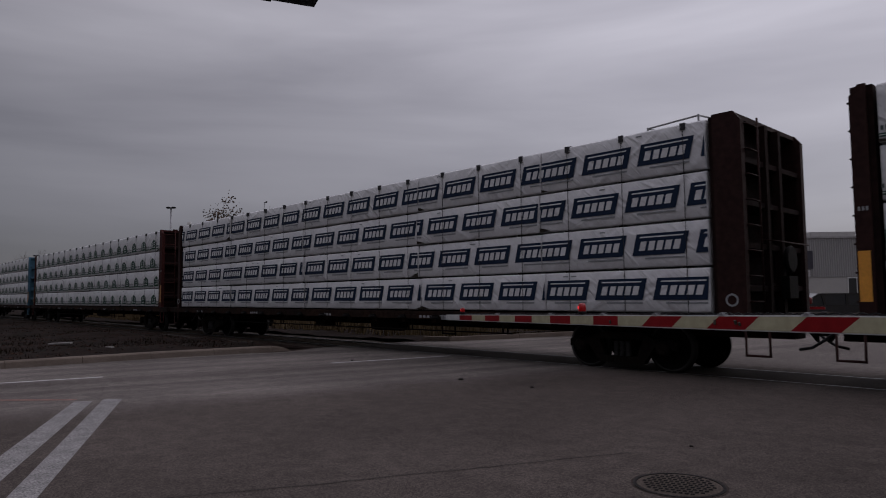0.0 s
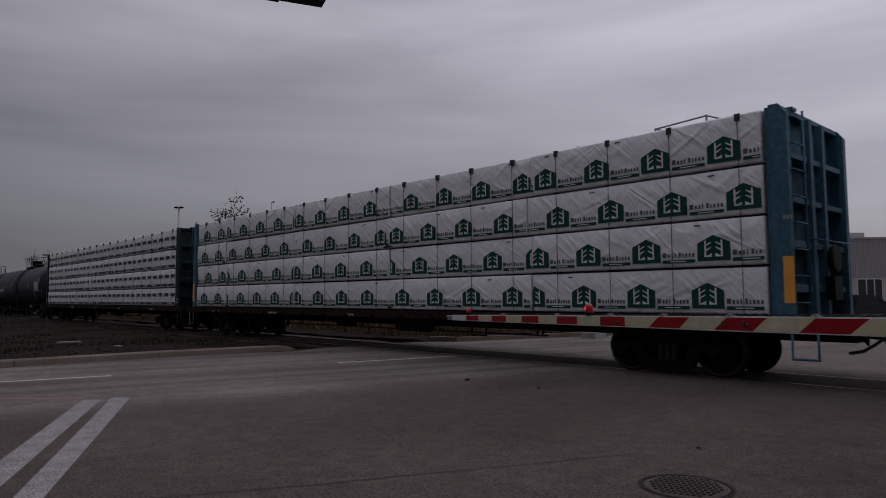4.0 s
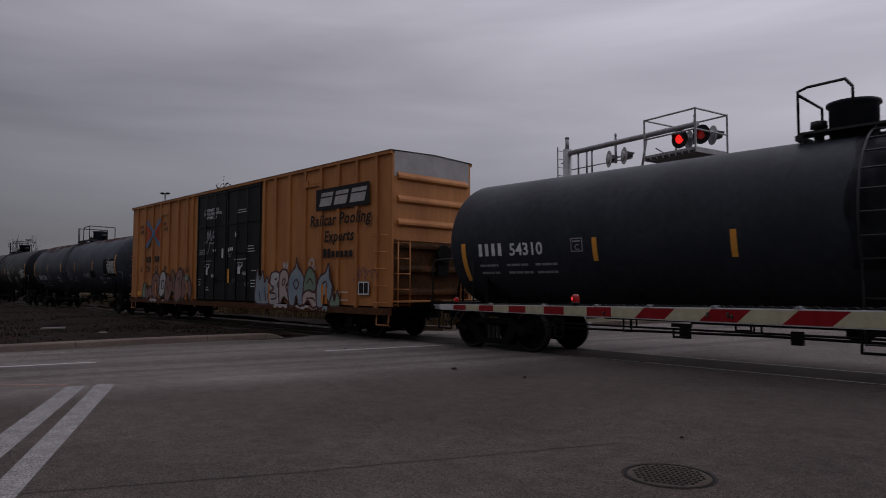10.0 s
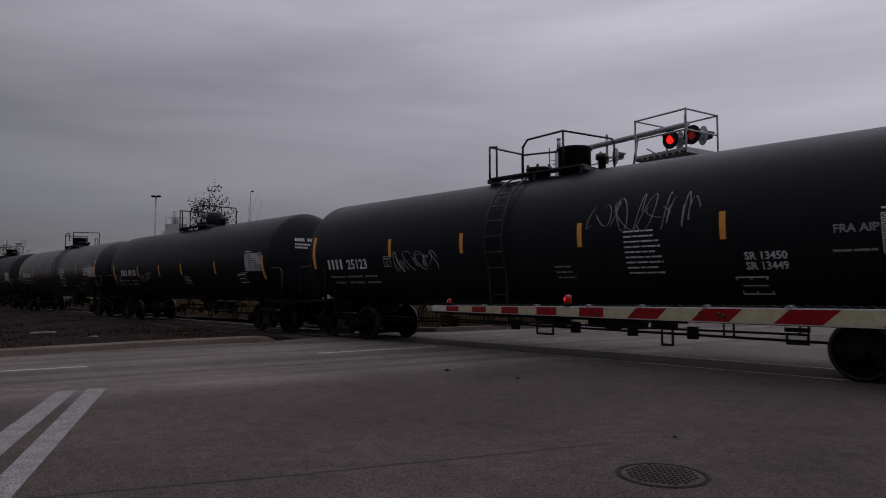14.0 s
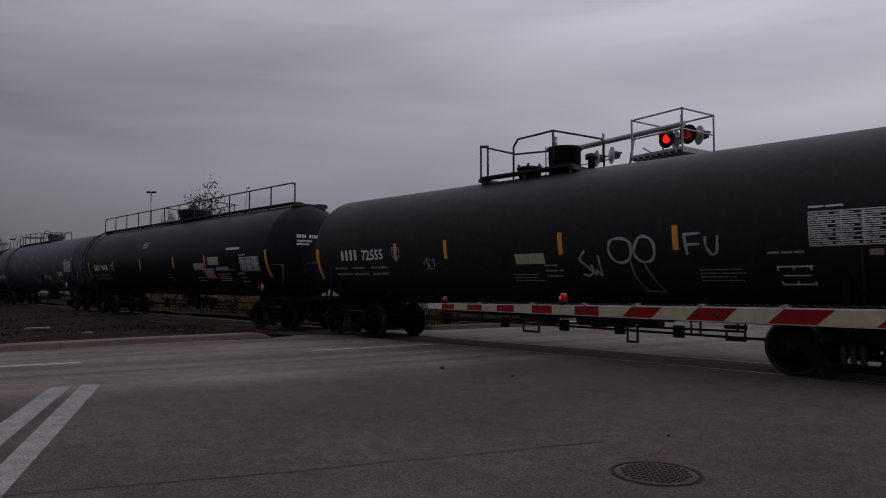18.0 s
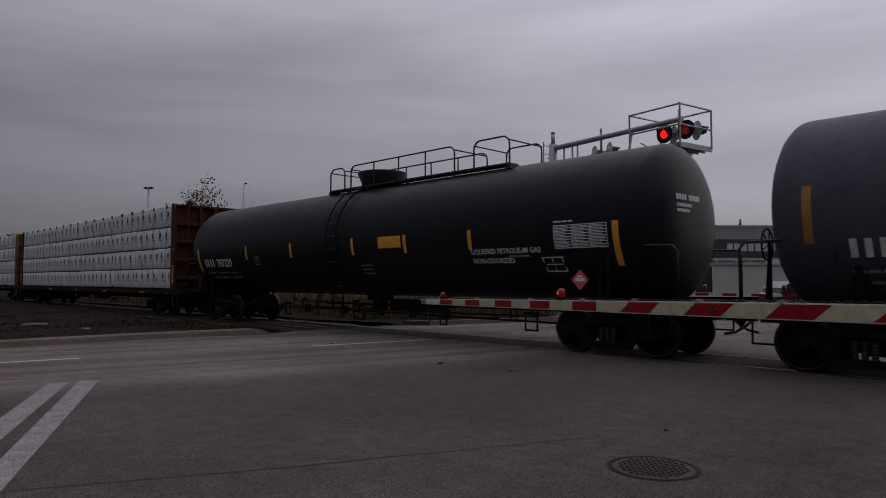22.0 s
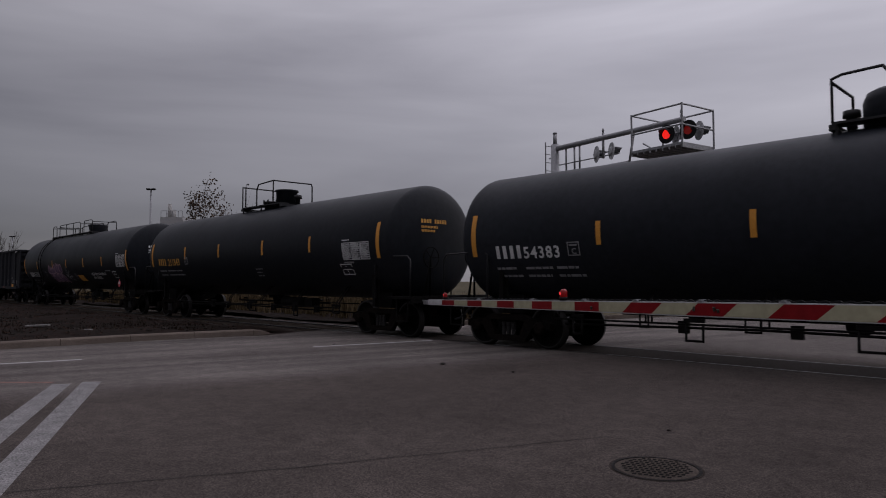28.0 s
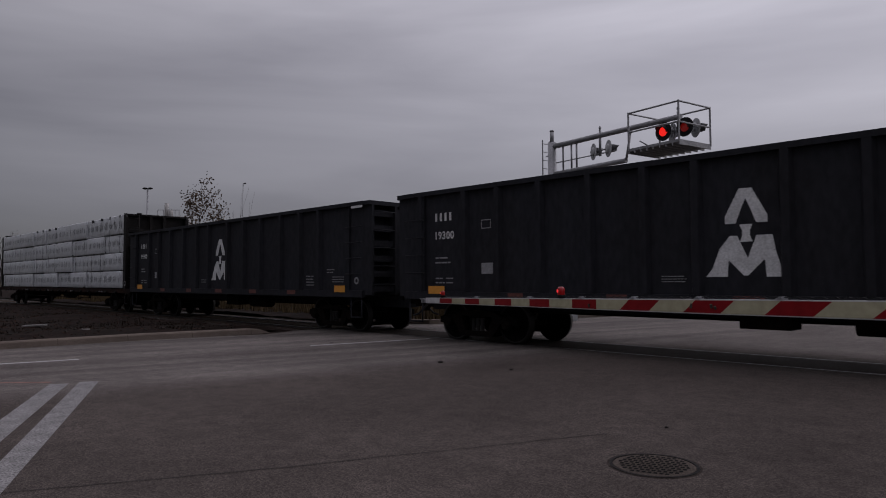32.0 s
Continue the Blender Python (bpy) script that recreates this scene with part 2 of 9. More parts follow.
M["spring"] = material("oiled_spring_steel", (0.009, 0.008, 0.0075), 0.7, 0.2, grain=0.3)
M["black_tank"] = material("black_tank_paint", (0.0098, 0.0112, 0.0138), 0.42, grain=0.12, grain_scale=8, stain=0.6, stain_scale=0.6, tint=(0.0140, 0.0150, 0.0172), bump=0.03, spec=0.33, ior=1.22, stretch=(1, 1, 0.6))
M["charcoal_tank"] = material("charcoal_tank_paint", (0.0190, 0.0212, 0.0262), 0.45, grain=0.14, grain_scale=8, stain=0.6, stain_scale=0.6, dark=0.6, bump=0.04, spec=0.35, ior=1.22)
M["soft_black_tank"] = material("dulled_black_tank_paint", (0.0138, 0.0155, 0.0190), 0.43, grain=0.13, grain_scale=8, stain=0.6, stain_scale=0.6, tint=(0.0180, 0.0192, 0.0220), bump=0.03, spec=0.33, ior=1.22, stretch=(1, 1, 0.6))
M["gloss_tank"] = material("glossy_black_tank_paint", (0.0055, 0.0063, 0.0090), 0.34, grain=0.08, grain_scale=8, stain=0.4, stain_scale=0.9, tint=(0.016, 0.0155, 0.0165), bump=0.02, spec=0.5, ior=1.42)
M["slate_tank"] = material("faded_slate_tank_paint", (0.0270, 0.0300, 0.0370), 0.5, grain=0.15, grain_scale=7, stain=0.6, stain_scale=0.8, dark=0.6, bump=0.05, spec=0.35, ior=1.22)
M["grey_tank"] = material("grey_tank_paint", (0.056, 0.062, 0.076), 0.55, grain=0.12, grain_scale=7, stain=0.5, stain_scale=0.7, dark=0.7, bump=0.05, spec=0.4, ior=1.25)
M["faded_tank"] = material("faded_blue_slate_tank_paint", (0.040, 0.046, 0.059), 0.5, grain=0.15, grain_scale=7, stain=0.6, stain_scale=0.8, dark=0.6, bump=0.04, spec=0.4, ior=1.25)
M["brown_tank"] = material("brown_black_tank_paint", (0.0210, 0.0200, 0.0208), 0.5, grain=0.15, grain_scale=8, stain=0.6, stain_scale=0.9, tint=(0.0215, 0.0185, 0.0184), bump=0.05, spec=0.35, ior=1.22)
M["frame_black"] = material("black_frame_paint", (0.0062, 0.006, 0.006), 0.65, grain=0.3, grain_scale=12, stain=0.5, tint=(0.009, 0.008, 0.0075), spec=0.3, ior=1.18)
M["fitting"] = material("dark_grey_fitting_paint", (0.013, 0.0137, 0.016), 0.5, grain=0.2, grain_scale=12, stain=0.5, tint=(0.02, 0.017, 0.016), spec=0.5, ior=1.35)
M["rust"] = material("surface_rust", (0.085, 0.036, 0.030), 0.85, grain=0.4, grain_scale=14, stain=0.7, stain_scale=2.2, dark=0.5, spec=0.3, ior=1.18)
M["soot"] = material("dark_residue", (0.0045, 0.0045, 0.0050), 0.6, grain=0.3, grain_scale=10, stain=0.4, bump=0.1, spec=0.3, ior=1.2)
sn, sl = M["soot"].node_tree.nodes, M["soot"].node_tree.links
s_map = sn.new("ShaderNodeMapping"); s_map.inputs["Scale"].default_value = (1.6, 1.0, 0.45)
sl.new(sn["Texture Coordinate"].outputs["Object"], s_map.inputs[0])
s_tex = sn.new("ShaderNodeTexNoise"); s_tex.inputs["Scale"].default_value, s_tex.inputs["Detail"].default_value, s_tex.inputs["Roughness"].default_value = 1.5, 7, 0.6
sl.new(s_map.outputs[0], s_tex.inputs["Vector"])
s_ramp = sn.new("ShaderNodeMapRange"); s_ramp.inputs["From Min"].default_value, s_ramp.inputs["From Max"].default_value, s_ramp.inputs["To Max"].default_value = 0.34, 0.66, 0.7
sl.new(s_tex.outputs["Fac"], s_ramp.inputs["Value"]); sl.new(s_ramp.outputs[0], sn["Principled BSDF"].inputs["Alpha"])
rn, rl = M["rust"].node_tree.nodes, M["rust"].node_tree.links
r_tex = rn.new("ShaderNodeTexNoise"); r_tex.inputs["Scale"].default_value, r_tex.inputs["Detail"].default_value, r_tex.inputs["Roughness"].default_value = 1.6, 9, 0.68
rl.new(rn["Mapping"].outputs[0], r_tex.inputs["Vector"])
r_map = rn.new("ShaderNodeMapRange"); r_map.inputs["From Min"].default_value, r_map.inputs["From Max"].default_value, r_map.inputs["To Max"].default_value = 0.40, 0.62, 0.85   # worn through in patches
rl.new(r_tex.outputs["Fac"], r_map.inputs["Value"])
rl.new(r_map.outputs[0], rn["Principled BSDF"].inputs["Alpha"])
M["orange_tape"] = material("orange_reflective_strip", (0.62, 0.27, 0.03), 0.5, grain=0.1, stain=0.3, stain_scale=6, dark=0.7, bump=0)
M["dull_tape"] = material("dirty_red_reflective_tape", (0.115, 0.030, 0.022), 0.6, grain=0.3, stain=0.7, stain_scale=6, bump=0)
M["faded_strip"] = material("faded_orange_strip", (0.30, 0.135, 0.028), 0.6, grain=0.2, stain=0.5, stain_scale=5, dark=0.5, bump=0)
M["white_decal"] = material("white_stencil_paint", (0.62, 0.62, 0.62), 0.7, grain=0.2, grain_scale=30, stain=0.5, stain_scale=4, dark=0.6, bump=0)
M["dim_decal"] = material("faded_stencil_paint", (0.26, 0.26, 0.27), 0.75, grain=0.2, grain_scale=30, stain=0.5, stain_scale=4, dark=0.6, bump=0)
M["yellow_decal"] = material("yellow_stencil_paint", (0.60, 0.30, 0.05), 0.7, grain=0.2, stain=0.4, bump=0)
M["placard"] = material("hazard_placard_red", (0.62, 0.06, 0.09), 0.5, grain=0.1, stain=0.2, bump=0)
M["chalk"] = material("grey_white_spray_paint", (0.34, 0.34, 0.35), 0.8, grain=0.3, stain=0.5, stain_scale=8, bump=0)
M["pink_spray"] = material("pink_spray_paint", (0.40, 0.25, 0.31), 0.7, grain=0.2, stain=0.4, stain_scale=5, bump=0)
M["violet_spray"] = material("violet_spray_paint", (0.10, 0.05, 0.11), 0.7, grain=0.2, bump=0)
def wrap_sheet(name, color):
    """Woven plastic wrap pulled tight: slanted creases, small puckers and dusty patches."""
    m = material(name, color, 0.46, grain=0.06, grain_scale=11, stain=0.5, stain_scale=1.1, dark=0.80, bump=0)
    n, l = m.node_tree.nodes, m.node_tree.links
    b, co = n["Principled BSDF"], n["Texture Coordinate"]
    last = None
    for turn, stretch, scale, depth in ((38, (0.6, 1, 2.6), 1.5, 0.036), (-28, (0.6, 1, 2.2), 1.1, 0.038), (52, (0.40, 1, 3.0), 4.2, 0.014)):
        mp = n.new("ShaderNodeMapping"); mp.vector_type = "TEXTURE"
        mp.inputs["Rotation"].default_value = (0, radians(turn), 0)
        mp.inputs["Scale"].default_value = tuple(1 / q for q in stretch)
        l.new(co.outputs["Object"], mp.inputs[0])
        t = n.new("ShaderNodeTexNoise"); t.noise_type = "RIDGED_MULTIFRACTAL"
        t.inputs["Scale"].default_value, t.inputs["Detail"].default_value, t.inputs["Distortion"].default_value = scale, 3, 1.3
        l.new(mp.outputs[0], t.inputs["Vector"])
        bp = n.new("ShaderNodeBump"); bp.inputs["Strength"].default_value, bp.inputs["Distance"].default_value = 0.95, depth
        l.new(t.outputs["Fac"], bp.inputs["Height"])
        if last:
            l.new(last.outputs[0], bp.inputs["Normal"])
        last = bp
    l.new(last.outputs[0], b.inputs["Normal"])
    return m


M["wrap"] = wrap_sheet("white_lumber_wrap", (0.56, 0.557, 0.57))
M["wrap_grey"] = wrap_sheet("greyish_lumber_wrap", (0.495, 0.508, 0.522))
M["strap"] = material("black_strap", (0.035, 0.035, 0.038), 0.5, grain=0.1, bump=0, spec=0.4, ior=1.22)
M["lumber_end"] = material("dark_gap_timber", (0.03, 0.026, 0.022), 0.9, grain=0.3, spec=0.3, ior=1.18)
M["print_teal"] = material("dark_teal_print", (0.011, 0.021, 0.046), 0.5, grain=0.1, stain=0.3, stain_scale=3, bump=0, spec=0.4, ior=1.22)
M["print_green"] = material("dark_green_print", (0.007, 0.045, 0.029), 0.5, grain=0.1, stain=0.3, stain_scale=3, bump=0, spec=0.4, ior=1.22)
M["print_navy"] = material("navy_print", (0.010, 0.013, 0.045), 0.5, grain=0.1, stain=0.3, stain_scale=3, bump=0, spec=0.4, ior=1.22)
M["print_grey"] = material("grey_print", (0.036, 0.050, 0.052), 0.5, grain=0.3, grain_scale=18, stain=0.7, stain_scale=2.2, dark=0.5, bump=0, spec=0.4, ior=1.22)
M["print_leaf"] = material("green_grey_print", (0.020, 0.050, 0.044), 0.5, grain=0.3, grain_scale=18, stain=0.6, stain_scale=2.2, dark=0.5, bump=0, spec=0.4, ior=1.22)
M["print_soft"] = material("pale_grey_print", (0.20, 0.21, 0.22), 0.5, grain=0.1, stain=0.3, stain_scale=3, bump=0)
M["print_dull"] = material("dull_green_grey_print", (0.065, 0.085, 0.085), 0.5, grain=0.1, stain=0.3, stain_scale=3, bump=0, spec=0.4, ior=1.3)
M["print_gold"] = material("pale_gold_print", (0.46, 0.37, 0.24), 0.5, grain=0.1, stain=0.3, bump=0)
M["print_black"] = material("black_print", (0.016, 0.015, 0.016), 0.5, grain=0.1, bump=0, spec=0.4, ior=1.22)
M["maroon"] = material("maroon_car_paint", (0.046, 0.013, 0.0115), 0.65, grain=0.25, grain_scale=10, stain=0.6, stain_scale=1.2, dark=0.55, spec=0.4, ior=1.22)
M["dark_maroon"] = material("sooty_maroon_car_paint", (0.026, 0.0115, 0.010), 0.7, grain=0.25, grain_scale=10, stain=0.6, stain_scale=1.2, dark=0.55, spec=0.4, ior=1.22)
M["sill_soot"] = material("grimy_deck_steel", (0.0120, 0.0085, 0.0075), 0.85, grain=0.35, grain_scale=9, stain=0.7, stain_scale=1.2, tint=(0.030, 0.016, 0.011), spec=0.3, ior=1.18)
M["bulkhead_rust"] = material("rusty_bulkhead_steel", (0.120, 0.070, 0.036), 0.8, grain=0.35, grain_scale=9, stain=0.8, stain_scale=1.1, tint=(0.045, 0.024, 0.015), spec=0.3, ior=1.18)
# recess colour: grime, and shade between the car ends mixed into the paint
M["bulkhead_grime_shade"] = material("grimy_shaded_bulkhead_steel", (0.0105, 0.0062, 0.0058), 0.8, grain=0.3, grain_scale=9, stain=0.7, stain_scale=1.5, tint=(0.020, 0.0095, 0.0085), spec=0.3, ior=1.18)
M["car_blue"] = material("blue_car_paint", (0.050, 0.115, 0.165), 0.65, grain=0.25, grain_scale=10, stain=0.6, stain_scale=1.2, dark=0.5, spec=0.4, ior=1.22)
M["car_green"] = material("dark_green_car_paint", (0.014, 0.026, 0.028), 0.6, grain=0.25, grain_scale=10, stain=0.5, stain_scale=1.2, dark=0.6, spec=0.4, ior=1.22)
M["car_tan"] = material("tan_car_paint", (0.150, 0.082, 0.038), 0.7, grain=0.3, grain_scale=10, stain=0.7, stain_scale=1.2, dark=0.45, spec=0.4, ior=1.22)
M["car_black"] = material("black_car_paint", (0.008, 0.0075, 0.0075), 0.6, grain=0.25, grain_scale=10, stain=0.6, stain_scale=1.4, tint=(0.02, 0.017, 0.016), spec=0.4, ior=1.22)
M["gon_black"] = material("black_gondola_paint", (0.0232, 0.0240, 0.0290), 0.6, grain=0.2, grain_scale=10, stain=0.7, stain_scale=0.8, tint=(0.0200, 0.0195, 0.0215), spec=0.35, ior=1.2, stretch=(1, 1, 0.4))
M["box_yellow"] = material("faded_yellow_car_paint", (0.41, 0.163, 0.039), 0.65, grain=0.10, grain_scale=12, stain=0.7, stain_scale=1.3, tint=(0.25, 0.085, 0.022), bump=0.08, stretch=(1, 1, 0.16))
# brown for the lower car end: dirt, with shade put into the colour
M["end_grime_shade"] = material("grimy_shaded_yellow_car_paint", (0.075, 0.034, 0.014), 0.8, grain=0.3, grain_scale=10, stain=0.8, stain_scale=1.6, tint=(0.018, 0.012, 0.009), spec=0.3, ior=1.2)
M["box_door"] = material("black_door_paint", (0.008, 0.0085, 0.009), 0.5, grain=0.2, stain=0.5, tint=(0.035, 0.034, 0.034), spec=0.4, ior=1.22)
M["sill_brown"] = material("grimy_brown_sill_paint", (0.085, 0.038, 0.020), 0.8, grain=0.3, grain_scale=12, stain=0.6, stain_scale=1.4, dark=0.5, spec=0.3, ior=1.2)
M["box_grey"] = material("bare_galvanized_sheet", (0.30, 0.29, 0.29), 0.5, 0.3, grain=0.15, stain=0.5, stain_scale=2)
M["logo_red"] = material("faded_red_emblem_paint", (0.47, 0.045, 0.022), 0.6, grain=0.15, grain_scale=14, stain=0.4, stain_scale=2, dark=0.7, bump=0, spec=0.4, ior=1.3)
M["logo_blue"] = material("blue_emblem_paint", (0.055, 0.16, 0.31), 0.6, grain=0.15, stain=0.3, bump=0)
M["spray_pale"] = material("pale_spray_paint", (0.40, 0.38, 0.37), 0.7, grain=0.2, stain=0.6, stain_scale=3, bump=0)
M["spray_rose"] = material("rose_spray_paint", (0.23, 0.115, 0.095), 0.7, grain=0.2, stain=0.6, stain_scale=3, bump=0)
M["spray_blue"] = material("pale_blue_spray_paint", (0.15, 0.205, 0.245), 0.7, grain=0.15, stain=0.7, stain_scale=2.2, tint=(0.27, 0.29, 0.29), bump=0)
M["spray_pink"] = material("pale_pink_spray_paint", (0.36, 0.27, 0.24), 0.7, grain=0.15, stain=0.6, stain_scale=2.2, tint=(0.30, 0.30, 0.28), bump=0)
M["spray_brick"] = material("brick_red_spray_paint", (0.15, 0.055, 0.040), 0.7, grain=0.2, stain=0.7, stain_scale=2.4, tint=(0.20, 0.12, 0.09), bump=0)
M["spray_maroon"] = material("maroon_spray_paint", (0.065, 0.018, 0.018), 0.7, grain=0.2, stain=0.5, stain_scale=4, bump=0)
M["spray_umber"] = material("dark_umber_spray_paint", (0.030, 0.020, 0.017), 0.7, grain=0.2, stain=0.5, stain_scale=4, bump=0)
M["spray_orange"] = material("orange_spray_paint", (0.50, 0.17, 0.02), 0.7, grain=0.2, stain=0.5, stain_scale=3, bump=0)
M["spray_green"] = material("pale_green_spray_paint", (0.15, 0.22, 0.155), 0.7, grain=0.2, stain=0.5, stain_scale=3, bump=0)
M["gate_white"] = material("gate_white_sheeting", (0.50, 0.50, 0.50), 0.5, grain=0.12, grain_scale=12, stain=0.4, stain_scale=2.5, dark=0.7, bump=0)
M["gate_cream"] = material("gate_cream_sheeting", (0.40, 0.375, 0.255), 0.5, grain=0.12, grain_scale=12, stain=0.4, stain_scale=2.5, dark=0.7, bump=0, spec=0.4, ior=1.22)
M["gate_red"] = material("gate_red_sheeting", (0.21, 0.009, 0.012), 0.45, grain=0.12, grain_scale=12, stain=0.4, stain_scale=2.5, dark=0.7, bump=0, spec=0.4, ior=1.22)
M["galvanized"] = material("galvanized_steel", (0.27, 0.27, 0.28), 0.5, 0.4, grain=0.15, grain_scale=15, stain=0.4, stain_scale=2)
M["signal_black"] = material("signal_black_paint", (0.016, 0.016, 0.017), 0.6, grain=0.2, spec=0.4, ior=1.22)
M["signal_back"] = material("aluminium_signal_back", (0.30, 0.30, 0.31), 0.45, 0.5, grain=0.1)
M["signal_hood"] = material("faded_black_signal_hood", (0.055, 0.055, 0.058), 0.6, grain=0.2, stain=0.4, spec=0.4, ior=1.22)
M["signal_pale"] = material("pale_grey_signal_disc", (0.40, 0.40, 0.41), 0.6, grain=0.1, stain=0.3)
M["red_lit"] = material("lit_red_lens", (0.5, 0.02, 0.015), 0.3, grain=0.05, emit=((1.0, 0.02, 0.015), 0.8), bump=0)
M["red_gate"] = material("lit_gate_lens", (0.14, 0.004, 0.006), 0.35, grain=0.05, emit=((1.0, 0.012, 0.016), 0.05), bump=0)
M["red_core"] = material("lit_gate_bulb", (0.5, 0.02, 0.02), 0.4, grain=0.05, emit=((1.0, 0.05, 0.06), 0.55), bump=0)
M["red_dim"] = material("unlit_red_lens", (0.12, 0.012, 0.012), 0.25, grain=0.05, bump=0)
M["red_low"] = material("fading_red_lens", (0.22, 0.015, 0.015), 0.3, grain=0.05, emit=((1.0, 0.03, 0.02), 0.06), bump=0)
M["wall_white"] = material("white_corrugated_wall", (0.36, 0.355, 0.36), 0.7, grain=0.08, stain=0.3, stain_scale=0.3, dark=0.8)
M["wall_grey"] = material("pale_grey_masonry", (0.33, 0.32, 0.31), 0.8, grain=0.1, stain=0.3, stain_scale=0.3, dark=0.8)
M["clad"] = material("grey_corrugated_cladding", (0.23, 0.225, 0.225), 0.7, grain=0.08, stain=0.3, stain_scale=0.3, dark=0.8)
M["car_paint"] = material("black_car_paint", (0.006, 0.006, 0.007), 0.2, grain=0.05, stain=0.2, bump=0, coat=0.4)
M["headlight"] = material("clear_headlight", (0.35, 0.35, 0.36), 0.15, grain=0.05, bump=0)
M["sign_dark"] = material("dark_sign_board", (0.022, 0.020, 0.032), 0.5, grain=0.1)
M["glass"] = material("dark_window_glass", (0.02, 0.021, 0.023), 0.08, grain=0.02, bump=0)
M["bark"] = material("grey_bark", (0.06, 0.052, 0.046), 0.9, grain=0.4, grain_scale=10, spec=0.3, ior=1.18)
M["leaf"] = material("withered_leaf", (0.11, 0.078, 0.058), 0.85, grain=0.4, grain_scale=3, bump=0, spec=0.3, ior=1.18)
M["needle"] = material("spruce_needles", (0.025, 0.038, 0.024), 0.9, grain=0.4, grain_scale=3, bump=0, spec=0.3, ior=1.18)
M["board"] = material("weathered_board", (0.20, 0.19, 0.18), 0.85, grain=0.3, stretch=(1, 8, 8))
M["fallen_leaf"] = material("fallen_brown_leaf", (0.036, 0.018, 0.012), 0.9, grain=0.4, grain_scale=4, bump=0, spec=0.3, ior=1.18)
M["litter"] = material("dark_litter", (0.03, 0.026, 0.024), 0.9, spec=0.4, ior=1.22)


# ---- mesh tools ----
def part(name, bm, mat, parent=None, label="", m=None):
    """Links a bmesh as one mesh object under a thing or a part."""
    me = bpy.data.meshes.new(name)
    bm.to_mesh(me)
    bm.free()
    for one in (mat if isinstance(mat, (list, tuple)) else [mat]):
        me.materials.append(one)
    return hang(name, me, parent, label, m)


def hang(name, me, parent=None, label="", m=None):
    ob = new(name, me)
    if parent is not None:
        ob.parent = parent
    if m is not None:
        ob.matrix_basis = m
    if label:
        ob["label"] = label
    return ob


def thing(name, label, category, group="", kind="", m=None):
    ob = new(name)
    ob.empty_display_size = 0.3
    if m is not None:
        ob.matrix_basis = m
    return tagged(ob, label, category, group, kind)


def box(bm, x0, x1, y0, y1, z0, z1, mat=0):
    v = [bm.verts.new((x, y, z)) for z in (z0, z1) for y in (y0, y1) for x in (x0, x1)]
    for q in ((0, 2, 3, 1), (4, 5, 7, 6), (0, 1, 5, 4), (2, 6, 7, 3), (0, 4, 6, 2), (1, 3, 7, 5)):
        bm.faces.new([v[i] for i in q]).material_index = mat
    return v


def bevel_box(bm, x0, x1, y0, y1, z0, z1, b=0.02):
    """A box with cut edges along all sides."""
    box(bm, x0, x1, y0, y1, z0, z1)
    es = [e for e in bm.edges if all(abs(c.co.x - x0) < 1e-6 or abs(c.co.x - x1) < 1e-6 for c in e.verts)]
    bmesh.ops.bevel(bm, geom=[e for e in bm.edges], offset=b, segments=1, affect="EDGES")


def tube(bm, p, q, r, n=8, r2=None, mat=0, caps=True):
    p, q = Vector(p), Vector(q)
    r2 = r if r2 is None else r2
    d = (q - p).normalized()
    a = d.orthogonal().normalized()
    b = d.cross(a)
    rings = []
    for c, rad in ((p, r), (q, r2)):
        rings.append([bm.verts.new(c + (a * math.cos(2 * math.pi * i / n) + b * math.sin(2 * math.pi * i / n)) * rad) for i in range(n)])
    for i in range(n):
        f = bm.faces.new((rings[0][i], rings[0][(i + 1) % n], rings[1][(i + 1) % n], rings[1][i]))
        f.material_index, f.smooth = mat, n > 6
    if caps:
        bm.faces.new(rings[0][::-1]).material_index = mat
        bm.faces.new(rings[1]).material_index = mat


def path_tube(bm, pts, r, n=6, mat=0):
    """One bent tube through the points, mitred at its bends."""
    pts = [Vector(p) for k, p in enumerate(pts) if k == 0 or (Vector(p) - Vector(pts[k - 1])).length > 1e-5]
    dirs = [(q - p).normalized() for p, q in zip(pts, pts[1:])]
    side = dirs[0].orthogonal().normalized()
    rings = []
    for k, p in enumerate(pts):
        a, b = dirs[max(0, k - 1)], dirs[min(k, len(dirs) - 1)]
        t = (a + b).normalized() if (a + b).length > 1e-4 else a
        side = (side - t * side.dot(t)).normalized()
        up = t.cross(side)
        wide = min(1.6, 1 / max(0.5, a.dot(t)))   # the mitre is longer across the bend
        out = (b - a) - t * (b - a).dot(t)
        out = out.normalized() if out.length > 1e-4 else None
        ring = []
        for i in range(n):
            v = (side * math.cos(2 * math.pi * i / n) + up * math.sin(2 * math.pi * i / n)) * r
            if out:
                v += out * v.dot(out) * (wide - 1)
            ring.append(bm.verts.new(p + v))
        rings.append(ring)
    for one, two in zip(rings, rings[1:]):
        for i in range(n):
            f = bm.faces.new((one[i], one[(i + 1) % n], two[(i + 1) % n], two[i]))
            f.material_index, f.smooth = mat, True
    for cap in (rings[0][::-1], rings[-1]):
        bm.faces.new(cap).material_index = mat


